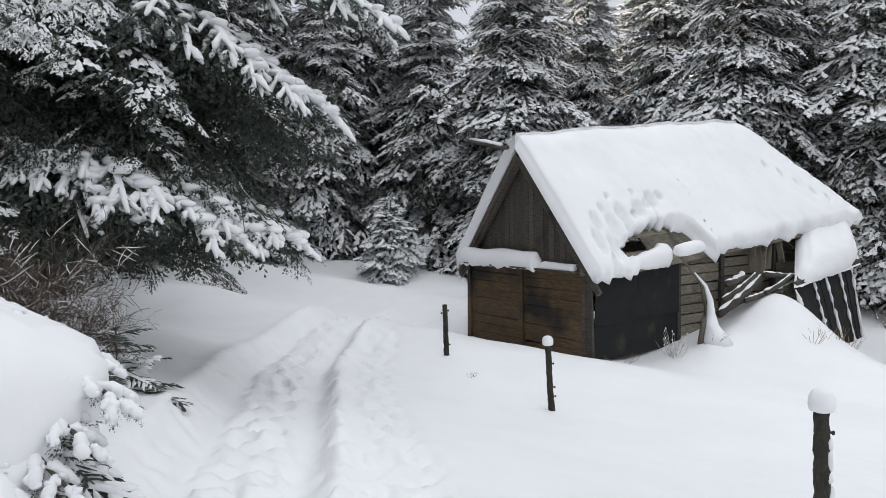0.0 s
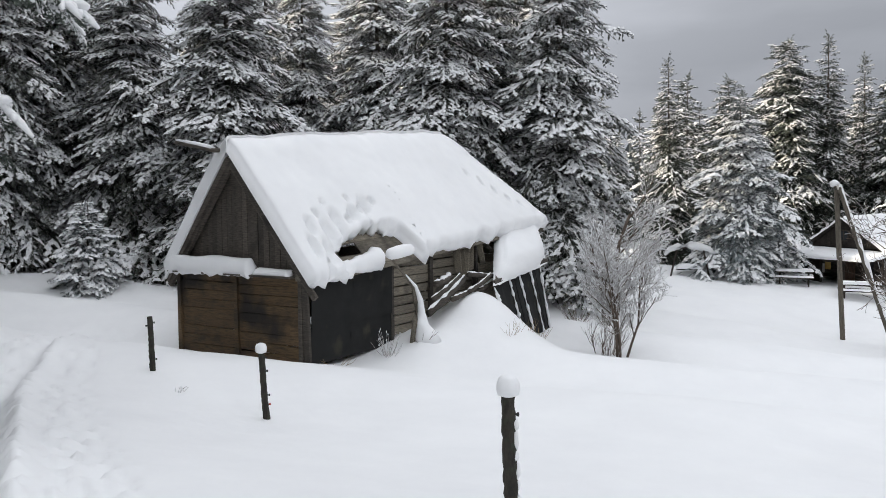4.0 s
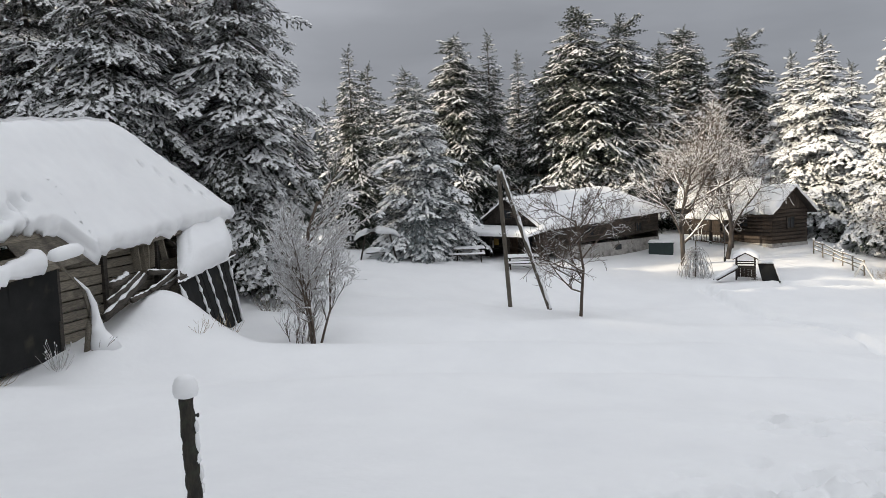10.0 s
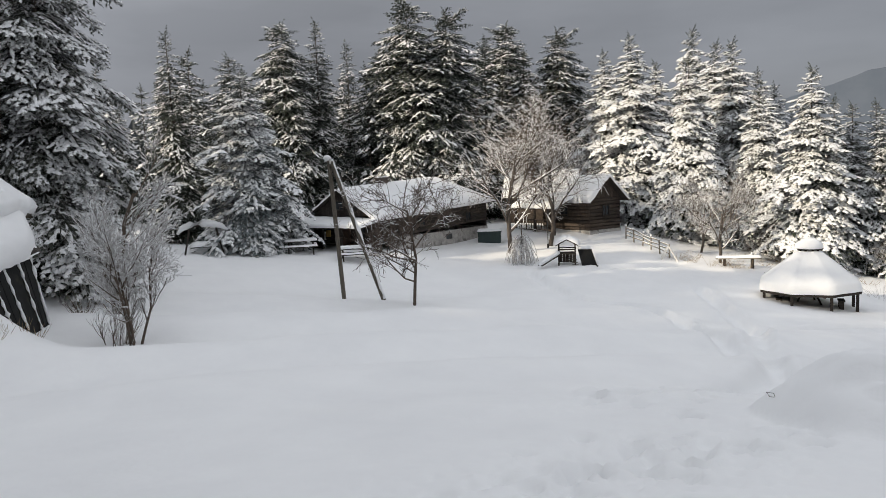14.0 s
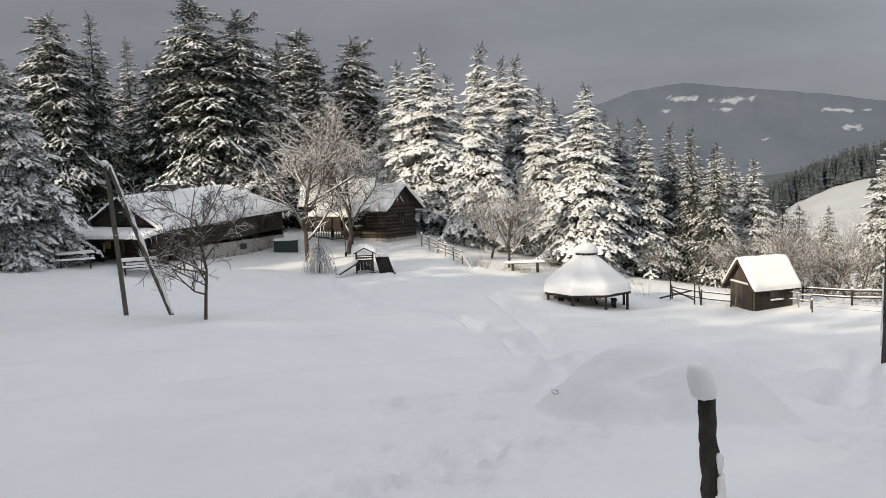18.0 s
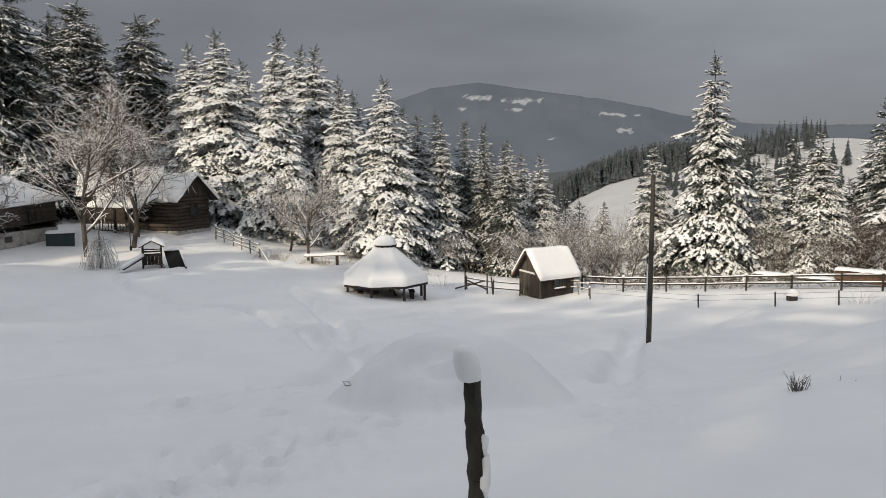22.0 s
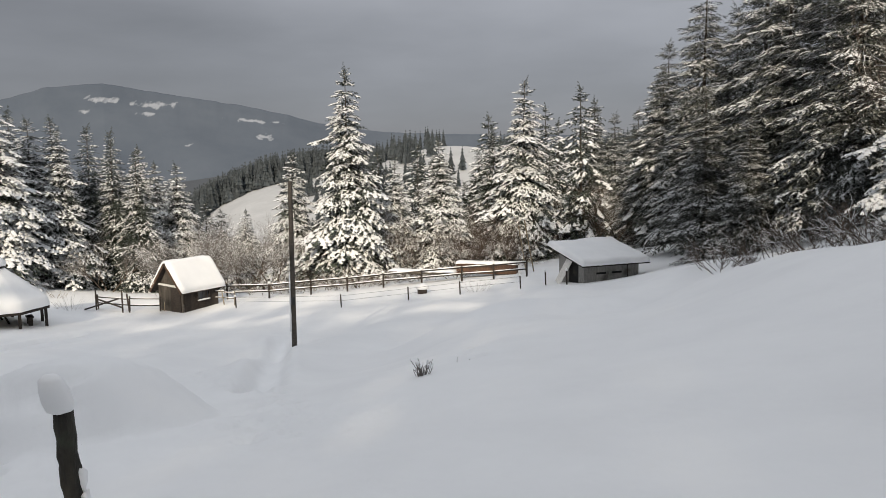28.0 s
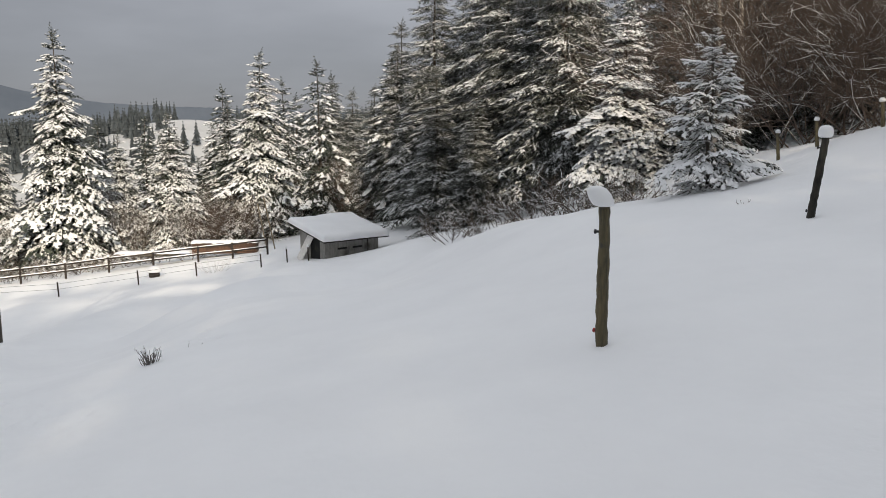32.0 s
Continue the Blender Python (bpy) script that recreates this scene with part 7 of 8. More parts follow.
def picnic_table(x, y, rz, label="wooden picnic table with benches under snow"):
    m = put(x, y, rz)
    t = thing("picnic_table", m, label, "picnic table", "picnic tables by the house")
    for k in range(3):
        part("tabletop", Geo().box((-0.95, -0.34 + 0.24 * k, 0.66), (0.95, -0.12 + 0.24 * k, 0.71), 0.006), WOOD_DARK, t)
    for s in (-1, 1):
        part("bench", Geo().box((-0.95, s * 0.72 - 0.13, 0.38), (0.95, s * 0.72 + 0.13, 0.43), 0.006), WOOD_DARK, t)
        for e in (-0.7, 0.7):
            part("leg", Geo().beam((e, s * 0.25, 0.66), (e, s * 0.6, -0.15), 0.08, 0.08), WOOD_DARK, t)
        g = Geo()
        snow_quad(g, ((-0.95, s * 0.72 - 0.13, 0.43), (0.95, s * 0.72 - 0.13, 0.43), (0.95, s * 0.72 + 0.13, 0.43), (-0.95, s * 0.72 + 0.13, 0.43)), 0.09, 14, 6, 0.08, 0.0, 0.02)
        part("bench_snow", g, SNOW, t, smooth=True)
    for e in (-0.7, 0.7):
        part("brace", Geo().beam((e, -0.8, 0.35), (e, 0.8, 0.35), 0.06, 0.08), WOOD_DARK, t)
    g = Geo()
    snow_quad(g, ((-0.95, -0.36, 0.71), (0.95, -0.36, 0.71), (0.95, 0.36, 0.71), (-0.95, 0.36, 0.71)), 0.13, 18, 9, 0.12, 0.0, 0.03)
    part("table_snow", g, SNOW, t, smooth=True)


picnic_table(32.1, 31.9, -45)
picnic_table(32.7, 28.3, -45)
picnic_table(41.8, 6.6, 20, "wooden picnic table in the shade of the gazebo")


# ---- power poles ----
def pole_pts(a, b, n=8):
    a, b = np.array(a, float), np.array(b, float)
    return [a + (b - a) * k / n for k in range(n + 1)]


AF = thing("braced_power_pole", Matrix.Translation((25.4, 22.7, zt(25.4, 22.7))), "leaning wooden power pole with a snowy brace strut", "power pole")
hz = 6.15
part("pole", Geo().tube(pole_pts((0, 0, -0.5), (-0.05, 0.45, hz)), 0.095, 10, 0.03), POLE_WOOD, AF, smooth=True)
part("strut", Geo().tube(pole_pts((0.74, -1.9, -0.75), (-0.05, 0.3, hz - 0.1)), 0.095, 10, 0.03), POLE_WOOD, AF, smooth=True)
part("strut_snow", Geo().tube(pole_pts((0.66, -1.72, 0.0), (-0.04, 0.28, hz + 0.02), 26), [0.05 + 0.055 * max(0, wave(k, 2, 0.7, 4) + 0.2) for k in range(27)], 7, 0.2), SNOW, AF, smooth=True)
part("cross_arm", Geo().beam((-0.45, 0.0, hz - 0.25), (0.3, 0.75, hz - 0.2), 0.08, 0.1), POLE_WOOD, AF)
for dx, dy in ((-0.4, 0.05), (0.22, 0.68)):
    part("insulator", Geo().tube([(dx, dy, hz - 0.2), (dx, dy, hz - 0.02)], (0.03, 0.05), 8), CERAMIC, AF, smooth=True)
part("snow_cap", Geo().blob((-0.08, 0.5, hz + 0.07), (0.15, 0.18, 0.14), 12, 8, 0.2), SNOW, AF, smooth=True)
part("snow_cap", Geo().blob((0.2, 0.62, hz - 0.08), (0.15, 0.13, 0.09), 10, 7, 0.2), SNOW, AF, smooth=True)

PP = thing("power_pole", Matrix.Translation((24.35, -4.5, zt(24.35, -4.5))), "plain weathered wooden pole standing in the snow", "power pole")
part("pole", Geo().tube(pole_pts((0, 0, -0.5), (0.05, -0.05, 5.2)), np.linspace(0.085, 0.066, 9), 10, 0.04), WOOD_GREY, PP, smooth=True)
part("junction_box", Geo().box((-0.13, -0.05, 1.35), (-0.07, 0.06, 1.6)), BLACK_PLASTIC, PP)
part("clinging_snow", Geo().tube(pole_pts((-0.06, 0.10, 0.5), (-0.03, 0.08, 2.4), 12), [0.02 + 0.03 * max(0, wave(k, 1, 0.9, 8)) for k in range(13)], 6, 0.2), SNOW, PP, smooth=True)


def cable(name, a, b, sag, label, r=0.012):
    a, b = np.array(a, float), np.array(b, float)
    t = np.linspace(0, 1, 25)
    p = a + np.outer(t, b - a) - np.outer(4 * sag * t * (1 - t), (0, 0, 1))
    solid(name, Geo().tube(p, r, 5), CABLE, Matrix(), label, "cable", "overhead cables", smooth=True)


cable("overhead_cable", (25.2, 23.0, 0.55), (14.0, 40.0, 1.2), 0.5, "thin black overhead cable from the braced pole")
cable("overhead_cable", (25.6, 23.3, 0.55), (51.5, 24.0, -0.2), 0.5, "thin black overhead cable towards the cabin")
cable("overhead_cable", (33.0, -24.0, 0.8), (2.0, -21.0, 5.2), 0.5, "thin black overhead cable along the wood's edge", 0.02)
cable("overhead_cable", (33.0, -24.0, 0.4), (2.0, -21.0, 4.6), 0.5, "thin black overhead cable along the wood's edge", 0.02)

# ---- swing bench by the spruce ----
m = put(27.4, 34.6, -38)
t = thing("garden_swing", m, "snow-covered wooden swing frame and seat", "swing")
for s in (-0.8, 0.8):
    for k in (-0.75, 0.75):
        part("leg", Geo().tube([(s * 1.3, k, -0.2), (s * 1.0, k * 0.3, 0.9), (s * 0.85, 0, 1.5)], 0.05, 7), WOOD_DARK, t, smooth=True)
part("top_bar", Geo().tube([(-1.05, 0, 1.42), (0, 0, 1.55), (1.05, 0, 1.42)], 0.05, 7), WOOD_DARK, t, smooth=True)
part("snow_cap", Geo().tube([(-1.35, 0.05, 1.12), (-1.1, 0, 1.42), (-0.6, 0, 1.62), (0, 0, 1.66), (0.55, 0, 1.6), (1.0, 0, 1.46), (1.3, 0.05, 1.2)], (0.06, 0.15, 0.2, 0.22, 0.2, 0.16, 0.06), 10, 0.1), SNOW, t, smooth=True)
part("seat", Geo().box((-0.7, -0.25, 0.32), (0.7, 0.25, 0.38), 0.01), WOOD_DARK, t)
g = Geo()
snow_quad(g, ((-0.7, -0.25, 0.38), (0.7, -0.25, 0.38), (0.7, 0.25, 0.38), (-0.7, 0.25, 0.38)), 0.26, 14, 8, 0.2, 0.05, 0.04)
part("seat_snow", g, SNOW, t, smooth=True)

# ---- bin by the house ----
m = put(44.4, 26.5, -62, 0.9)
t = thing("storage_bin", m, "dark green storage bin with snow on its lid", "bin")
part("body", Geo().box((-0.85, -0.45, -0.1), (0.85, 0.45, 0.72), 0.01), GREEN_BIN, t)
part("lid", Geo().box((-0.9, -0.5, 0.72), (0.9, 0.5, 0.8), 0.005), GREEN_BIN, t)
g = Geo()
snow_quad(g, ((-0.9, -0.5, 0.8), (0.9, -0.5, 0.8), (0.9, 0.5, 0.8), (-0.9, 0.5, 0.8)), 0.16, 14, 10, 0.12, 0.0, 0.02)
part("snow_cap", g, SNOW, t, smooth=True)

# ---- weeping young tree, its twigs bent to the ground ----
rng = np.random.default_rng(77)
gt, gs = Geo(), Geo()
for i in range(110):
    a, r = rng.uniform(0, 2 * np.pi), rng.uniform(0.15, 1.15)
    h = rng.uniform(0.5, 1.75)
    tt = np.linspace(0, 1, 6)
    p = np.c_[math.cos(a) * r * tt ** 0.7, math.sin(a) * r * tt ** 0.7, h * (1 - tt ** 2.2) + 0.25 * np.sin(tt * 3)] + rng.normal(0, 0.035, (6, 3))
    gt.tube(p, 0.014, 3, caps=False)
    if i % 4 == 0:
        gs.tube(p + (0, 0, 0.012), 0.018, 4, 0.3, caps=False)
t = thing("weeping_tree", put(40.6, 22.0), "small weeping tree bowed down by frost and snow", "tree")
tagged(part("crown", gt, TWIG_FROST, t), kind="stuff")
tagged(part("snow_cover", gs, SNOW_TREE, t), kind="stuff")
part("trunk", Geo().tube([(0, 0, -0.2), (0.03, 0, 1.0), (0, 0, 2.1)], (0.06, 0.05, 0.03), 6), TWIG, t)

# ---- play tower ----
m = put(40.7, 19.1, 24, 0.86)
t = thing("play_tower", m, "wooden play tower with snowy roof and slide", "playhouse")
for x in (-0.55, 0.55):
    for y in (-0.55, 0.55):
        part("post", Geo().beam((x, y, -0.2), (x, y, 1.45), 0.09, 0.09, up=(0, 1, 0)), WOOD_DARK, t)
part("platform", Geo().box((-0.6, -0.6, 0.72), (0.6, 0.6, 0.78)), WOOD_DARK, t)
for s, a, b in (("x", (-0.6, -0.57), (0.6, -0.57)), ("y", (-0.57, -0.6), (-0.57, 0.6)), ("z", (0.57, -0.6), (0.57, 0.6))):
    part("rail", Geo().beam((*a, 1.05), (*b, 1.05), 0.04, 0.07), WOOD_DARK, t)
    part("rail", Geo().beam((*a, 0.88), (*b, 0.88), 0.03, 0.05), WOOD_DARK, t)
    part("brace", Geo().beam((*a, 0.1), (*b, 0.62), 0.03, 0.06), WOOD_DARK, t)
for k in range(5):
    part("back_board", Geo().box((0.5, -0.55 + 0.22 * k, 0.05), (0.53, -0.35 + 0.22 * k, 0.7), 0.008), WOOD_DARK, t)
roof_pair(t, [((-0.75, -0.75, 1.35), (0.75, -0.75, 1.35), (0.75, 0.0, 1.75), (-0.75, 0.0, 1.75)), ((0.75, 0.75, 1.35), (-0.75, 0.75, 1.35), (-0.75, 0.0, 1.75), (0.75, 0.0, 1.75))], WOOD_DARK, 0.24, 3, nu=14, nv=8, round_=0.18, over=0.05)
part("slide", Geo().beam((-0.6, 0.5, 0.75), (-1.5, 1.75, 0.1), 0.5, 0.06, jit=0.01), WOOD_DARK, t)
part("slide_snow", Geo().tube(pole_pts((-0.6, 0.5, 0.85), (-1.55, 1.8, 0.15), 8), [0.1, 0.17, 0.16, 0.17, 0.18, 0.17, 0.18, 0.2, 0.1], 8, 0.1), SNOW, t, smooth=True)
for k in range(5):
    part("rung", Geo().beam((-0.62 - 0.14 * k, -0.55 - 0.05 * k, 0.68 - 0.15 * k), (-0.62 - 0.14 * k, -0.15 - 0.05 * k, 0.68 - 0.15 * k), 0.05, 0.05), WOOD_GREY, t)
part("ramp", slab(((-0.78, -1.0, -0.1), (-0.78, -1.95, -0.1), (-0.1, -1.6, 1.0), (-0.1, -0.72, 1.0)), 0.05), TARP, t, "black climbing ramp")
part("ramp_frame", Geo().beam((-0.12, -1.62, 1.02), (-0.85, -2.0, -0.1), 0.07, 0.09), WOOD_DARK, t)
part("frame_snow", Geo().tube([(-0.16, -1.63, 1.07), (-0.5, -1.82, 0.55), (-0.85, -2.0, 0.0)], (0.03, 0.05, 0.05), 6, 0.2), SNOW, t, smooth=True)
g = Geo()
snow_quad(g, ((-0.2, -1.65, 1.0), (-0.2, -0.72, 1.0), (0.25, -0.72, 1.04), (0.25, -1.65, 1.04)), 0.15, 10, 6, 0.1, 0.02, 0.03)
part("ramp_shelf", slab(((-0.2, -1.65, 0.98), (-0.2, -0.72, 0.98), (0.25, -0.72, 1.02), (0.25, -1.65, 1.02)), 0.04), WOOD_DARK, t)
part("ramp_snow", g, SNOW, t, smooth=True)
t = thing("tree_swing", put(43.9, 21.9, 24), "child's swing hanging from a bare tree", "swing")
for s in (-0.25, 0.25):
    part("rope", Geo().tube([(s, 0, 0.45), (s * 0.9, 0.02, 2.6)], 0.015, 5), CABLE, t)
part("seat", Geo().tube([(-0.28, 0, 0.5), (-0.2, 0, 0.3), (0.2, 0, 0.3), (0.28, 0, 0.5)], 0.06, 6), TARP, t, smooth=True)

# ---- cabin behind the orchard ----
CAB = axes((53.2, 20.8, -4.75), (0.294, 0.953))
cabin = thing("log_cabin", CAB, "small brown log cabin with a sunlit snowy roof", "cabin")
for (a, b), (c, d) in (((0, 0), (4.4, 0)), ((0, 3.2), (4.4, 3.2)), ((0, 0), (0, 3.2)), ((4.4, 0), (4.4, 3.2))):
    for i in range(9):
        part("log", Geo().tube([(a, b, 0.3 + 0.25 * i), (c, d, 0.3 + 0.25 * i)], 0.13, 8, 0.04), WOOD_BROWN, cabin, smooth=True)
board_row(cabin, (-0.02, 0.05), (-0.02, 3.15), 2.45, lambda s: 2.5 + 1.35 * (1 - abs(s - 1.55) / 1.6), 14, 0.03, WOOD_BROWN)
board_row(cabin, (4.42, 0.05), (4.42, 3.15), 2.45, lambda s: 2.5 + 1.35 * (1 - abs(s - 1.55) / 1.6), 14, 0.03, WOOD_BROWN)
part("foundation", Geo().box((-0.1, -0.1, -0.6), (4.5, 3.3, 0.2), 0.02), STONE, cabin)
window(cabin, (-0.14, 2.0, 1.2), (0, -1), 0.7, 0.7, WOOD_DARK)
window(cabin, (2.6, 3.33, 1.2), (-1, 0), 0.7, 0.7, WOOD_DARK)
roof_pair(cabin, [((-0.5, -0.5, 2.2), (4.9, -0.5, 2.2), (4.9, 1.6, 3.95), (-0.5, 1.6, 3.95)), ((4.9, 3.7, 2.2), (-0.5, 3.7, 2.2), (-0.5, 1.6, 3.95), (4.9, 1.6, 3.95))], WOOD_DARK, 0.28, 12, nu=24, nv=12, round_=0.22, over=0.05)
roof_pair(cabin, [((1.0, 5.6, 1.9), (5.4, 5.6, 1.9), (5.4, 3.6, 2.6), (1.0, 3.6, 2.6))], WOOD_DARK, 0.26, 14, nu=20, nv=10, round_=0.2, over=0.05)
for a in (1.3, 3.2, 5.1):
    part("veranda_post", Geo().beam((a, 5.4, -0.4), (a, 5.4, 1.85), 0.12, 0.12, up=(0, 1, 0)), WOOD_DARK, cabin)
for i in range(16):
    part("baluster", Geo().beam((1.3 + 0.25 * i, 5.4, 0.35), (1.3 + 0.25 * i, 5.4, 1.05), 0.04, 0.04, up=(0, 1, 0)), WOOD_BROWN, cabin)
for z in (0.35, 1.05):
    part("rail", Geo().beam((1.3, 5.4, z), (5.1, 5.4, z), 0.06, 0.08), WOOD_BROWN, cabin)
CB2 = axes((57.5, 26.0, -4.3), (-0.35, 0.94))
barn2 = thing("wooden_outbuilding", CB2, "wooden outbuilding with a sunlit snowy roof behind bare trees", "outbuilding")
plank_row(barn2, (0, 0), (5, 0), 0, 2.2, 8, 0.06, WOOD_BROWN)
plank_row(barn2, (0, 4), (5, 4), 0, 2.2, 8, 0.06, WOOD_BROWN)
plank_row(barn2, (0, 0), (0, 4), 0, 2.2, 8, 0.06, WOOD_BROWN)
plank_row(barn2, (5, 0), (5, 4), 0, 2.2, 8, 0.06, WOOD_BROWN)
roof_pair(barn2, [((-0.4, -0.5, 2.1), (5.4, -0.5, 2.1), (5.4, 2.0, 3.9), (-0.4, 2.0, 3.9)), ((5.4, 4.5, 2.1), (-0.4, 4.5, 2.1), (-0.4, 2.0, 3.9), (5.4, 2.0, 3.9))], WOOD_DARK, 0.3, 16, nu=20, nv=10, round_=0.22, over=0.05)


# ---- rail fences ----
def rail_fence(pts, hs, posts_every, label, mat=WOOD_DARK, post_h=0.9, snow=True, r=0.045, group="rail fences", jit=0.0, caps=True):
    t = thing("rail_fence", Matrix(), label, "fence", group)
    pts = [np.array(p, float) for p in pts]
    rng = np.random.default_rng(int(abs(pts[0][0]) * 10))
    for a, b in zip(pts[:-1], pts[1:]):
        n = max(1, int(round(np.linalg.norm(b - a) / posts_every)))
        st = [a + (b - a) * k / n for k in range(n + 1)]
        zs = [zt(*p) for p in st]
        for k, (p, z) in enumerate(zip(st, zs)):
            if k == n and b is not pts[-1]:
                continue
            lean = rng.uniform(-jit, jit, 2)
            part("post", Geo().tube([(p[0], p[1], z - 0.3), (p[0] + lean[0], p[1] + lean[1], z + post_h)], r * 1.25, 7, 0.05), mat, t, smooth=True)
            if caps and rng.random() < 0.7:
                part("post_snow", Geo().blob((p[0] + lean[0], p[1] + lean[1], z + post_h + 0.04), (0.09, 0.09, 0.08), 8, 6, 0.1), SNOW, t, smooth=True)
        for h in hs:
            for k in range(n):
                p, q = st[k], st[k + 1]
                u = np.array((p[0], p[1], zs[k] + h + rng.uniform(-jit, jit) * 0.5))
                v = np.array((q[0], q[1], zs[k + 1] + h + rng.uniform(-jit, jit) * 0.5))
                part("rail", Geo().tube([u, v], r, 7, 0.04), mat, t, smooth=True)
                if snow:
                    m = 7
                    w = [u + (v - u) * i / m + (0, 0, r * 1.1) for i in range(m + 1)]
                    part("rail_snow", Geo().tube(w, [0.02] + [r * (0.8 + 0.35 * wave(i, u[0] + u[1], 0.9, 3)) for i in range(m - 1)] + [0.02], 6, 0.15), SNOW, t, smooth=True)


rail_fence([(47.2, -4.8), (45.6, -9.5), (44.2, -13.6), (40.6, -17.2), (37.6, -19.8)], (0.42, 0.80), 2.1, "dark double rail fence with snow along its rails", post_h=0.9)
rail_fence([(50.6, 19.3), (49.0, 17.0), (47.8, 15.4)], (0.3, 0.55, 0.8), 1.1, "rough low rail fence of thin poles", WOOD_GREY_H, 0.9, jit=0.12, r=0.035)
rail_fence([(46.9, 2.2), (45.8, -1.0)], (0.35, 0.7), 1.4, "short rail fence beside the shed", WOOD_DARK, 0.85, jit=0.05, r=0.035, caps=False)
t = thing("field_gate", Matrix.Translation((46.6, 2.3, zt(46.6, 2.3))), "broken wooden gate leaning between posts", "gate")
for p, q in (((0, 0, 0.65), (-0.6, -1.3, 0.15)), ((0, 0, -0.2), (0, 0, 1.15)), ((-0.6, -1.35, -0.2), (-0.6, -1.35, 1.1)), ((-0.1, 0.6, 0.1), (-0.55, -1.2, 0.65)), ((-0.62, -1.7, -0.2), (-0.6, -1.6, 0.9))):
    part("bar", Geo().tube([p, q], 0.045, 7, 0.05), WOOD_DARK, t, smooth=True)
for x, y in ((44.35, -4.98), (38.45, -9.56), (36.51, -12.54), (35.11, -14.77), (33.38, -17.23), (32.8, -18.3), (31.5, -18.7)):
    z = zt(x, y)
    t = thing("wire_fence_stake", Matrix.Translation((x, y, z)), "thin dark stake of a wire fence in snow", "fence post", "wire fence stakes")
    part("stake", Geo().tube([(0, 0, -0.3), (0.02, 0.03, 0.68)], 0.035, 7, 0.05), WOOD_DARK, t, smooth=True)
    if x < 34 or x > 44:
        part("snow_cap", Geo().blob((0.02, 0.03, 0.7), (0.06, 0.06, 0.07), 8, 6, 0.1), SNOW, t, smooth=True)
_w = [(44.35, -4.98), (38.45, -9.56), (36.51, -12.54), (35.11, -14.77), (33.38, -17.23)]
for h in (0.35, 0.6):
    g = Geo()
    g.tube([(x, y, zt(x, y) + h) for x, y in _w], 0.006, 4)
    solid("fence_wire", g, CABLE, Matrix(), "thin wire strung between the stakes", "wire", "fence wires", smooth=True)

# ---- gazebo ----
GZ = Matrix.Translation((41.6, 6.42, zt(41.6, 6.75) - 0.15)) @ pose(0, 0, 0, 0, 0, 12)
gaz = thing("gazebo", GZ, "octagonal wooden gazebo under a heavy snow roof", "gazebo")
R1, R2, H1, H2 = 2.4, 0.62, 0.82, 2.24
ring = lambda r, z: [(r * math.cos(radians(22.5 + 45 * k)), r * math.sin(radians(22.5 + 45 * k)), z) for k in range(8)]
e, u = ring(R1, H1), ring(R2, H2)
for k in range(8):
    k2 = (k + 1) % 8
    part("post", Geo().beam((0.93 * e[k][0], 0.93 * e[k][1], -0.4), (0.93 * e[k][0], 0.93 * e[k][1], H1), 0.13, 0.13, up=(0, 1, 0)), WOOD_DARK, gaz)
    part("roof", slab((e[k], e[k2], u[k2], u[k]), 0.06), WOOD_DARK, gaz)
    part("rim_board", Geo().beam((e[k][0], e[k][1], H1 - 0.07), (e[k2][0], e[k2][1], H1 - 0.07), 0.04, 0.12), WOOD_DARK, gaz)
g = Geo()
nr, na = 22, 64
rows = []
for i in range(nr + 1):
    f = i / nr
    for j in range(na):
        a = 2 * np.pi * j / na
        oct_ = math.cos(radians(22.5)) / math.cos((a + radians(22.5)) % radians(45) - radians(22.5))
        k = oct_ * 0.94 + 0.06
        r = (R2 * 0.9 + (R1 + 0.06 - R2 * 0.9) * f) * k
        thick = (0.44 - 0.12 * f) * math.sqrt(max(0, 1 - max(0, (f - 0.94) / 0.06) ** 2.2)) * (1 + 0.08 * wave(math.cos(a) * 2 * f, math.sin(a) * 2 * f, 1.3, 4))
        rows.append((r * math.cos(a), r * math.sin(a), H2 + (H1 - H2) * f + thick - (0.02 * wave(a * 4, f, 1.5, 6) if f > 0.95 else 0)))
g.add(rows, [(i * na + j, (i + 1) * na + j, (i + 1) * na + (j + 1) % na, i * na + (j + 1) % na) for i in range(nr) for j in range(na)])
part("roof_snow", g, SNOW, gaz, "smooth deep snow", smooth=True)
for k in range(8):
    a = radians(22.5 + 45 * k)
    part("lantern_post", Geo().beam((0.42 * math.cos(a), 0.42 * math.sin(a), H2 - 0.1), (0.42 * math.cos(a), 0.42 * math.sin(a), H2 + 0.55), 0.07, 0.07, up=(0, 1, 0)), WOOD_DARK, gaz)
cp, ct = ring(0.6, H2 + 0.50), (0, 0, H2 + 0.92)
g = Geo()
g.add(cp + [ct], [(k, (k + 1) % 8, 8) for k in range(8)] + [tuple(range(8))[::-1]])
part("lantern_roof", g, WOOD_DARK, gaz)
part("lantern_snow", Geo().blob((0, 0, H2 + 0.56), (0.64, 0.64, 0.52), 22, 12, 0.04, 0.0), SNOW, gaz, smooth=True)
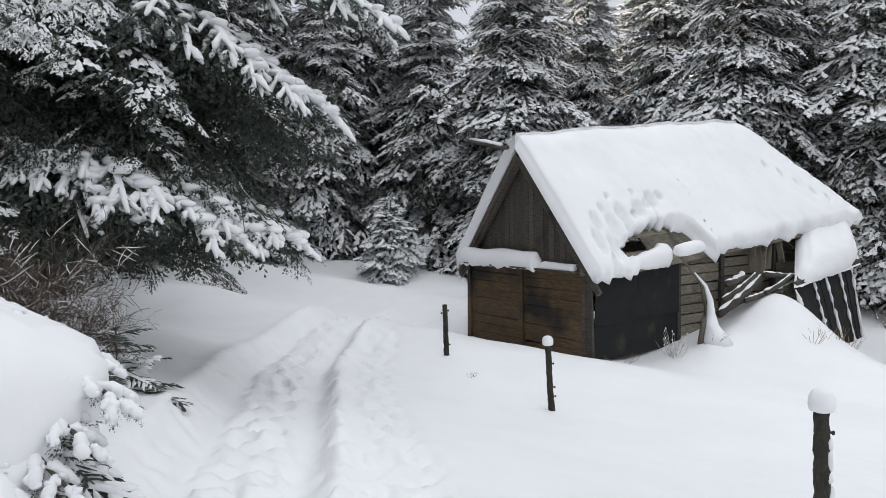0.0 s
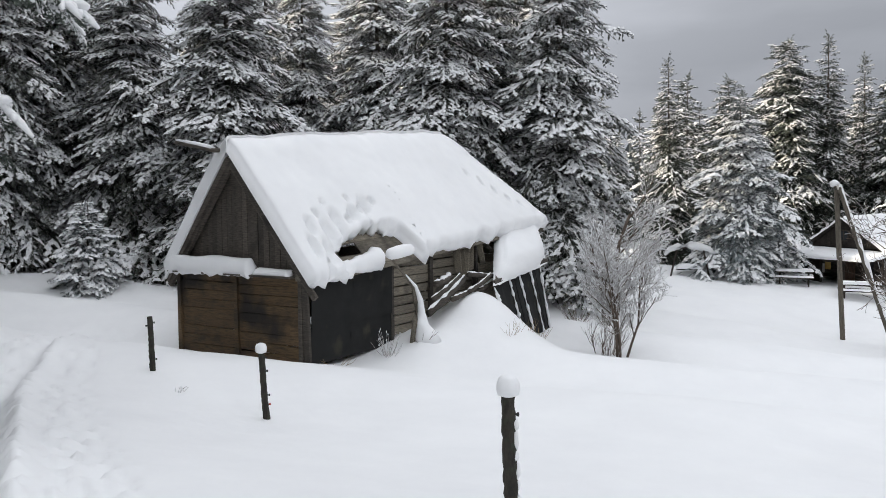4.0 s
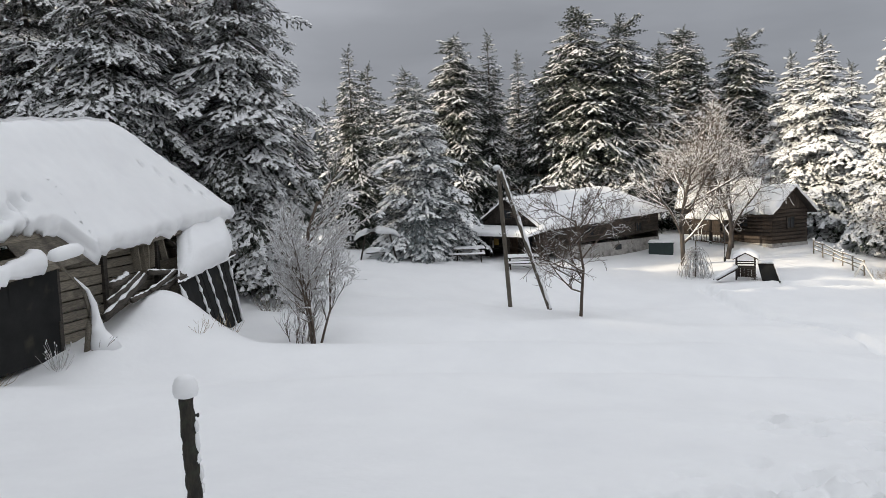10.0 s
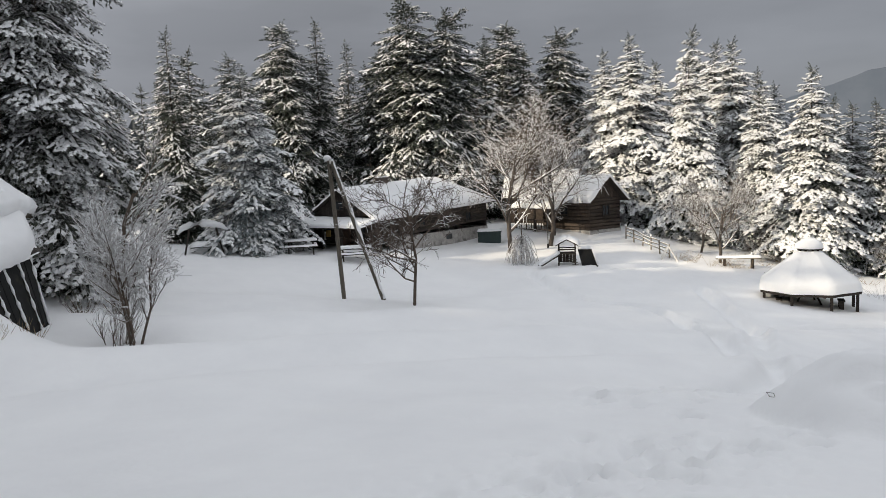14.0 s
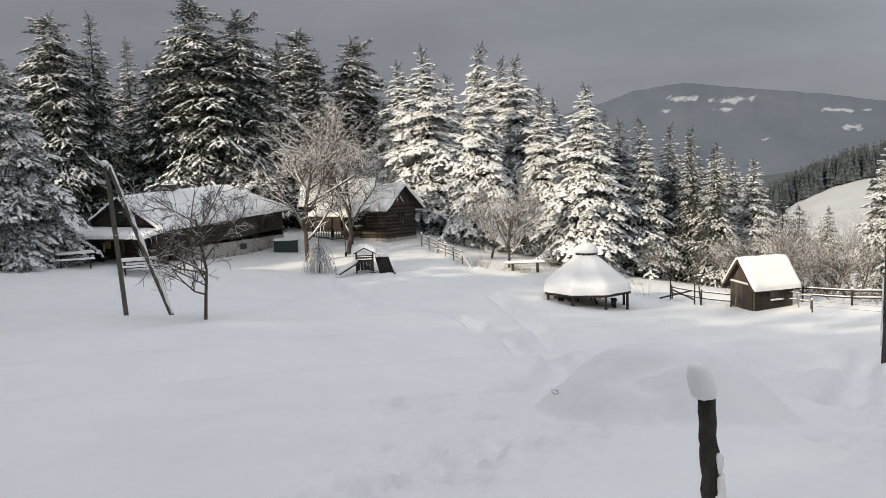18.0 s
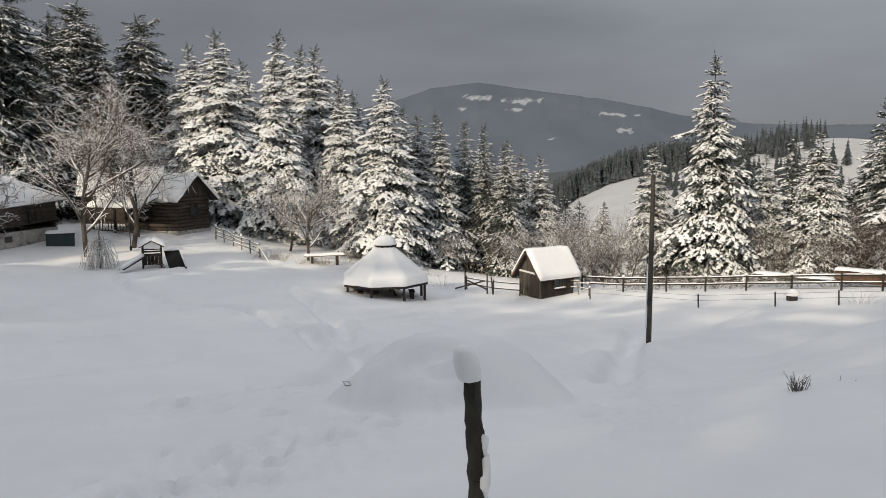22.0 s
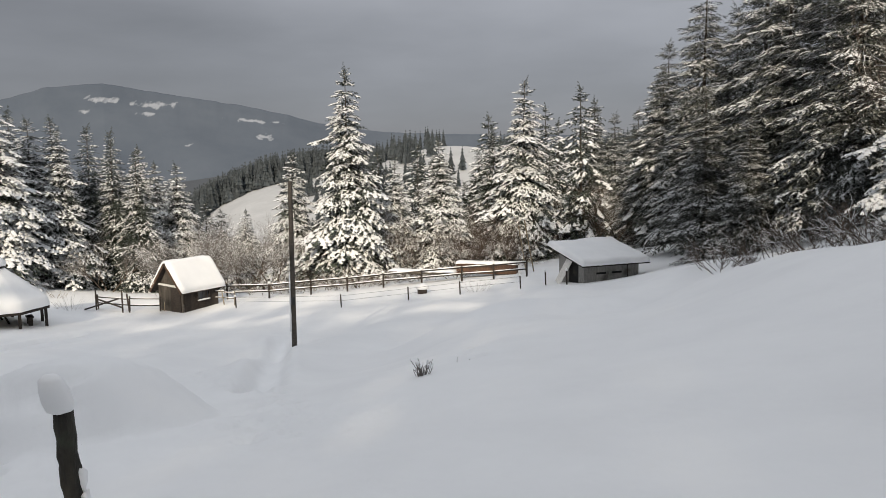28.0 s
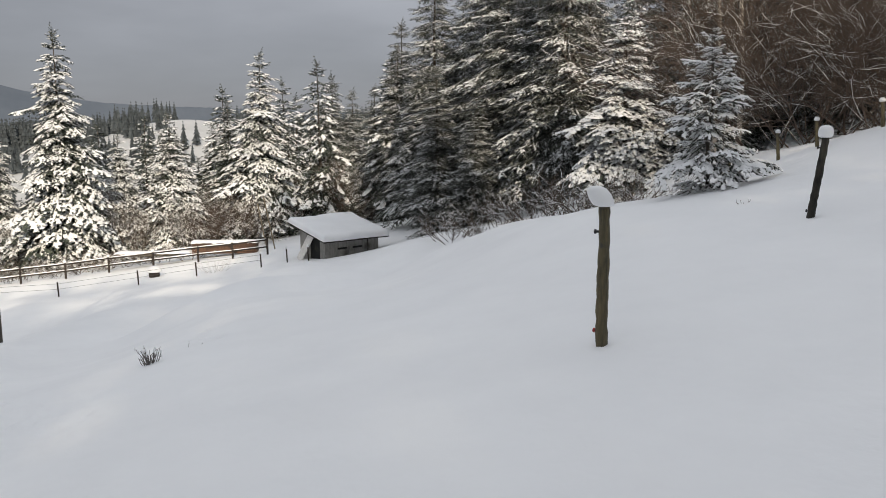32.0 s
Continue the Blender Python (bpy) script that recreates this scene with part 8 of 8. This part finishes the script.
for k in (0, 2, 5):
    a = radians(22.5 + 45 * k)
    part("bench", Geo().box((1.5 * math.cos(a) - 0.4, 1.5 * math.sin(a) - 0.15, 0.28), (1.5 * math.cos(a) + 0.4, 1.5 * math.sin(a) + 0.15, 0.34)), WOOD_DARK, gaz)
    for q in (-0.3, 0.3):
        part("bench_leg", Geo().box((1.5 * math.cos(a) + q - 0.05, 1.5 * math.sin(a) - 0.1, -0.3), (1.5 * math.cos(a) + q + 0.05, 1.5 * math.sin(a) + 0.1, 0.28)), WOOD_DARK, gaz)

# ---- bench and saw horse by the path ----
t = thing("long_bench", put(48.5, 11.4, -68), "long plank bench with a thick strip of snow", "bench")
part("seat", Geo().box((-1.3, -0.15, 0.5), (1.3, 0.15, 0.56), 0.008), WOOD_GREY_H, t)
for x in (-0.8, 0.8):
    part("leg", Geo().box((x - 0.08, -0.12, -0.2), (x + 0.08, 0.12, 0.5)), WOOD_DARK, t)
g = Geo()
snow_quad(g, ((-1.3, -0.16, 0.56), (1.3, -0.16, 0.56), (1.3, 0.16, 0.56), (-1.3, 0.16, 0.56)), 0.14, 18, 6, 0.1, 0.0, 0.03)
part("snow_cap", g, SNOW, t, smooth=True)
t = thing("climbing_frame", put(47.3, 15.3, 20), "small white A-shaped frame half buried in snow", "climbing frame")
for s in (-0.45, 0.45):
    part("leg", Geo().beam((s, -0.6, -0.2), (s * 0.7, 0, 0.85), 0.07, 0.07), PAINT_WHITE, t)
    part("leg", Geo().beam((s, 0.6, -0.2), (s * 0.7, 0, 0.85), 0.07, 0.07), PAINT_WHITE, t)
for k in range(3):
    part("rung", Geo().beam((-0.45, -0.42 + 0.14 * k, 0.15 + 0.22 * k), (0.45, -0.42 + 0.14 * k, 0.15 + 0.22 * k), 0.05, 0.05), PAINT_WHITE, t)

# ---- small shed ----
SH = axes((44.76, -2.2, -8.28), (0.607, -0.795)) @ Matrix.Diagonal((1, 1, 1.07, 1))
shed = thing("small_shed", SH, "small dark wooden shed with a snowy gable roof", "shed")
SL, SW = 2.5, 2.0
board_row(shed, (0, 0), (0, SW), -0.3, lambda s: 1.5 + 1.15 * (1 - abs(s - SW / 2) / (SW / 2)), 13, 0.03, WOOD_GREY)
board_row(shed, (SL, 0), (SL, SW), -0.3, lambda s: 1.5 + 1.15 * (1 - abs(s - SW / 2) / (SW / 2)), 13, 0.03, WOOD_RED)
board_row(shed, (0.03, 0), (SL, 0), -0.3, lambda s: 1.5, 15, 0.03, WOOD_DARK)
board_row(shed, (0.03, SW), (SL, SW), -0.3, lambda s: 1.5, 15, 0.03, WOOD_RED)
part("door", Geo().box((-0.06, 0.15, -0.2), (-0.025, 0.95, 1.45), 0.006), WOOD_DARK, shed, "dark plank door")
part("tie_board", Geo().beam((-0.07, 0.0, 1.52), (-0.07, SW, 1.62), 0.05, 0.1), PAINT_WHITE, shed)
window(shed, (0.95, -0.03, 0.72), (1, 0), 0.85, 0.6, WOOD_DARK)
part("sill_snow", Geo().tube(pole_pts((0.92, -0.1, 0.72), (1.85, -0.1, 0.72), 6), [0.02, 0.05, 0.05, 0.06, 0.05, 0.05, 0.02], 6, 0.1), SNOW, shed, smooth=True)
roof_pair(shed, [((-0.35, -0.28, 1.28), (SL + 0.3, -0.28, 1.28), (SL + 0.3, SW / 2, 2.78), (-0.35, SW / 2, 2.78)), ((SL + 0.3, SW + 0.28, 1.28), (-0.35, SW + 0.28, 1.28), (-0.35, SW / 2, 2.78), (SL + 0.3, SW / 2, 2.78))], WOOD_DARK, 0.26, 21, nu=26, nv=14, round_=0.2, over=0.04, rough=0.03)
for k in (0, 1):
    part("barge_board", Geo().beam((-0.38, SW / 2, 2.74), (-0.38, -0.3 if k == 0 else SW + 0.3, 1.24), 0.035, 0.13), WOOD_RED, shed)
for a, b in (((-0.15, 1.75, -0.2), (-0.35, 1.55, 0.65)), ((-0.1, 1.6, -0.2), (-0.25, 1.25, 0.7))):
    t = thing("leaning_stick", SH, "pale stick leaning by the shed wall", "stick", "sticks by the shed")
    part("stick", Geo().tube([a, b], 0.025, 6), WOOD_LIGHT, t, smooth=True)
rail_fence([(46.2, -4.0), (45.3, -5.0)], (0.35, 0.7), 0.6, "small broken fence by the shed", WOOD_GREY_H, 0.8, jit=0.15, r=0.03, caps=False)

# ---- low hut with a mono-pitch roof ----
HT = axes((31.13, -19.4, -5.75), (0.0, -1.0)) @ Matrix.Diagonal((0.87, 0.87, 0.92, 1))
hut = thing("low_hut", HT, "low grey boarded hut under a thick flat snow slab", "hut")
board_row(hut, (0, 0), (3.5, 0), -0.4, lambda s: 0.98, 13, 0.03, PLASTER)
board_row(hut, (0, 0.03), (0, 2.6), -0.4, lambda s: 0.98 + 0.28 * s, 4, 0.03, PLASTER)
board_row(hut, (3.5, 0), (3.5, 2.6), -0.4, lambda s: 0.98 + 0.28 * s, 10, 0.03, PLASTER)
board_row(hut, (0, 2.6), (3.5, 2.6), -0.4, lambda s: 1.7, 12, 0.03, PLASTER)
# black panels on the boards stand for the darkness inside doorway and slots
part("doorway", Geo().box((-0.03, 0.55, -0.3), (0.0, 1.5, 1.1)), TARP, hut, "black panel standing for the doorway's dark inside")
for a in (0.75, 1.75):
    part("slot", Geo().box((a, -0.04, 0.42), (a + 0.62, -0.018, 0.52)), TARP, hut, "black strip standing for a narrow slot's dark inside")
part("corner_post", Geo().beam((2.75, -0.03, -0.4), (2.75, -0.03, 0.98), 0.05, 0.05, up=(1, 0, 0)), WOOD_DARK, hut)
part("leaning_sheet", Geo().beam((-0.55, 1.9, -0.2), (-0.15, 1.2, 1.15), 0.5, 0.03, up=(1, 0, 0)), PAINT_WHITE, hut, "whitish sheet leaning by the doorway")
roof_pair(hut, [((-0.35, -0.4, 0.95), (3.95, -0.4, 0.95), (3.95, 3.4, 1.7), (-0.35, 3.4, 1.7))], WOOD_DARK, 0.30, 31, nu=32, nv=20, round_=0.2, over=0.05, rough=0.03)

# ---- log stack behind the fence ----
m = axes((40.3, -20.6, zt(40.6, -20.3)), (0.62, 0.78))
t = thing("log_stack", m, "long low stack of brown boards under snow", "wood stack")
for i in range(5):
    part("board", Geo().box((0.0, -0.35 + 0.02 * (i % 2), 0.12 * i), (3.6, 0.35, 0.12 * i + 0.11), 0.012), WOOD_RED, t)
g = Geo()
snow_quad(g, ((-0.1, -0.4, 0.61), (3.7, -0.4, 0.61), (3.7, 0.4, 0.61), (-0.1, 0.4, 0.61)), 0.10, 24, 8, 0.12, 0.0, 0.05)
part("snow_cap", g, SNOW, t, smooth=True)
t = thing("log_stack", m @ Matrix.Translation((3.6, 0.5, -0.2)), "low heap of poles under snow", "wood stack")
for i in range(6):
    part("pole", Geo().tube([(0.1 * i, -0.3 + 0.12 * i, 0.15 + 0.05 * (i % 3)), (4.2, -0.3 + 0.12 * i, 0.2 + 0.05 * (i % 2))], 0.07, 7, 0.05), WOOD_GREY_H, t, smooth=True)
g = Geo()
snow_quad(g, ((0.0, -0.4, 0.3), (4.2, -0.4, 0.3), (4.2, 0.4, 0.3), (0.0, 0.4, 0.3)), 0.09, 24, 8, 0.15, 0.0, 0.06)
part("snow_cap", g, SNOW, t, smooth=True)
t = thing("bare_pole_frame", Matrix.Translation((39.6, -20.9, zt(39.6, -20.9))), "two bare pale poles standing against the brush", "pole")
for a, b in (((0, 0, -0.3), (0.4, 0.35, 2.7)), ((0.2, -0.6, -0.3), (0.15, 0.1, 3.1))):
    part("pole", Geo().tube([a, b], 0.04, 7, 0.05), WOOD_LIGHT, t, smooth=True)
t = thing("snowy_stump", put(38.2, -13.9), "stump with a thick cushion of snow", "stump")
part("stump", Geo().tube([(0, 0, -0.2), (0, 0, 0.28)], 0.26, 10, 0.08), WOOD_DARK, t)
part("snow_cap", Geo().blob((0, 0, 0.3), (0.36, 0.36, 0.26), 14, 9, 0.06, -0.2), SNOW, t, smooth=True)


# ---- young firs, saplings and tufts ----
_young = crown_fir(61, 2.6, 1.0, 16, 6.8, 14, 5, 0.014, 1.0, 1.0, droop=(30, -10), shape=0.85, needle=NEEDLE_GREY, fat=1.1, flare=0.7, lobes=0.9, hang=0.2, snow_mat=SNOW_TREE, name="young_fir")
fir_thing(_young, put(7.58, -12.3, 30, 0.9, 1.0), "young fir nearly hidden by fat pads of snow", "young firs", "fir tree", "young_fir")
_small = crown_fir(62, 2.9, 1.35, 20, 7.0, 10, 4, 0.024, 0.9, 1.0, droop=(18, -6), shape=0.85, needle=NEEDLE_FROST, flare=0.9, lobes=0.9, snow_mat=SNOW_TREE, name="small_fir")
fir_thing(_small, put(-2.25, 28.7, 0, 1.0, 1.05), "small snowy fir at the edge of the wood", "young firs", "fir tree", "small_fir")
fir_thing(_young, put(5.0, -14.6, 200, 0.35, 0.3), "tiny fir poking from the snow", "young firs", "fir tree", "small_fir")
# sapling bent under snow by the roadside
_sap = fir_meshes(63, 1.5, 1.15, 11, 7.0, 18, ns=6, snow_n=5, fat=0.9, lean=False, w0=0.034, bare=0.1, reach=0.34, droop=(5, -18), shape=0.6, snowiness=1.0, name="sapling")
fir_thing(_sap, put(-2.62, 4.3, 40, 0.62, 0.5, -0.05), "sapling fir bowed under rounded lumps of snow", "young firs", "fir tree", "sapling_fir")
heap = thing("snow_heap", Matrix(), "rounded heap of snow over bent saplings", "snow heap")
_rh = np.random.default_rng(19)
for c, r in (((-2.95, 4.3, -1.0), (0.82, 0.7, 0.56)), ((-2.75, 4.15, -1.25), (0.5, 0.46, 0.36)), ((-2.8, 3.75, -1.42), (0.46, 0.44, 0.32))):
    g = Geo()
    g.blob(c, r, 26, 16, 0.0)
    v = g.v[-1]
    for i in range(len(v)):
        q = v[i]
        v[i] = np.array(c) + (q - np.array(c)) * (1 + 0.22 * wave(q[0] * 1.0 + q[2], q[1] - q[2], 2.3, 3) + 0.08 * wave(q[0] + q[2], q[1] - q[2], 6.0, 5))
    part("snow_hump", g, SNOW, heap, smooth=True)
_gn, _gs, _gw = Geo(), Geo(), Geo()
for _p0, _p1 in (((-3.2, 4.5, -0.62), (-1.98, 4.28, -1.02)), ((-3.2, 4.6, -0.6), (-2.2, 4.55, -0.84)), ((-3.1, 4.2, -0.85), (-2.1, 3.88, -1.36)), ((-3.1, 4.1, -0.9), (-2.35, 3.62, -1.4)), ((-3.1, 4.3, -0.75), (-2.05, 4.05, -1.2)), ((-3.4, 4.8, -0.5), (-2.65, 4.85, -0.72))):
    laden_bough(_gn, _gs, _gw, _p0, _p1, 0.66, _rh, 13, 0.78, False)
part("bough", _gw, BARK, heap, smooth=True)
tagged(part("needles", _gn, NEEDLE_DEEP, heap), kind="stuff")
tagged(part("bough_snow", _gs, SNOW_TREE, heap, "fat rolls of snow on the drooping shoots", smooth=True), kind="stuff")
_tw = bare_meshes(64, 1.9, 0.016, 0.8, 3, (6, 6, 4), TWIG, TWIG, 0.25, stems=12, base_spread=0.6, upright=0.2, first=0.2, min_r=0.004)
bare_thing("roadside_bush", _tw, put(-4.5, 6.6, 0, 0.72), "tangled bare brown bush beside the road", "shrub", "roadside bushes")
bare_thing("roadside_bush", _tw, put(-5.4, 8.4, 100, 0.8), "tangled bare brown bush beside the road", "shrub", "roadside bushes")
bare_thing("roadside_bush", _tw, put(-4.2, 7.3, 200, 0.5), "tangled bare brown bush beside the road", "shrub", "roadside bushes")
_sprig = fir_meshes(65, 0.9, 0.75, 6, 5.0, 18, ns=5, snow_n=4, fat=0.7, w0=0.03, reach=0.35, droop=(25, 0), shape=0.5, snowiness=0.4, name="sprig")
for x, y, rz, s in ((-3.3, 7.2, 0, 0.7), (-3.9, 6.3, 60, 0.7)):
    fir_thing(_sprig, put(x, y, rz, s, s, -0.1), "low fir sprig at the roadside", "roadside sprigs", "fir tree", "fir_sprig")


def tuft(x, y, n, h, label, mat=TWIG, spread=0.12, snow=True, seed=1):
    rng = np.random.default_rng(seed)
    t = thing("dry_tuft", put(x, y), label, "dry plant", "dry tufts in the snow")
    g, gs = Geo(), Geo()
    for i in range(n):
        a, r = rng.uniform(0, 2 * np.pi), rng.uniform(0, spread)
        b = np.array((math.cos(a) * r, math.sin(a) * r, -0.05))
        e = b + np.array((math.cos(a) * spread * rng.uniform(0.5, 1.6), math.sin(a) * spread * rng.uniform(0.5, 1.6), h * rng.uniform(0.5, 1.1)))
        m = (b + e) / 2 + rng.normal(0, 0.02, 3)
        g.tube([b, m, e], (0.006, 0.005, 0.003), 3, caps=False)
        if snow and i % 2 == 0:
            gs.blob(e, (0.014, 0.014, 0.03), 5, 4, 0.1)
    tagged(part("stalk_clump", g, mat, t), kind="stuff")
    if gs.v:
        tagged(part("snow_cover", gs, SNOW_TREE, t), kind="stuff")


tuft(5.0, 17.2, 26, 0.62, "frosted dry weed against the barn", TWIG_FROST, 0.2, True, 3)
tuft(5.9, 17.4, 10, 0.3, "few dry stalks in the snow", TWIG, 0.2, True, 4)
tuft(3.6, 16.6, 12, 0.22, "few dry stalks in the snow", GRASS_DRY, 0.25, False, 5)
for i, (x, y) in enumerate(((8.6, 17.6), (9.1, 18.0), (9.5, 18.2), (8.2, 17.4), (9.9, 18.9))):
    tuft(x, y, 7, 0.35, "thin dry stalks standing in the drift", GRASS_DRY, 0.16, False, 10 + i)
tuft(0.25, 13.1, 7, 0.12, "dark twig with a dab of snow", TWIG, 0.08, True, 21)
tuft(10.3, -3.68, 34, 0.26, "frosted dead plant poking from the snow", TWIG_DUST, 0.075, True, 22)
tuft(10.7, -4.4, 5, 0.10, "few dark stalks in the snow", TWIG, 0.12, False, 23)
tuft(10.45, 2.0, 4, 0.08, "few dark stalks in the snow heap", TWIG, 0.10, False, 24)
tuft(9.5, 0.45, 9, 0.07, "few dark stalks in the snow heap", TWIG, 0.16, False, 25)
tuft(6.0, -10.6, 6, 0.10, "dark leaf poking from the snow", TWIG, 0.06, False, 26)
tuft(35.6, -15.9, 30, 0.6, "dry bush in front of the fence", TWIG_FROST, 0.5, True, 27)
tuft(46.5, 3.6, 30, 0.8, "dry frosted bush behind the gazebo", TWIG_FROST, 0.6, True, 28)
tuft(13.7, 23.4, 40, 0.7, "tangle of dark twigs at the foot of a tree", TWIG, 0.35, True, 29)
tuft(11.95, 18.6, 30, 0.7, "tangle of frosted suckers at the foot of the shrub", TWIG_FROST, 0.25, True, 30)
rngg = np.random.default_rng(91)
for i in range(16):
    x, y = 48.5 + rngg.uniform(-1, 2.5), 4 + rngg.uniform(0, 9)
    tuft(x, y, 16, 0.5, "dry yellow grass standing in sunlit snow", GRASS_DRY, 0.4, False, 100 + i)
for i in range(10):
    x, y = 47.2 + rngg.uniform(-0.6, 1.5), 13.2 + rngg.uniform(-2.5, 1.8)
    tuft(x, y, 14, 0.6, "dry yellow grass standing in sunlit snow", GRASS_DRY, 0.4, False, 140 + i)
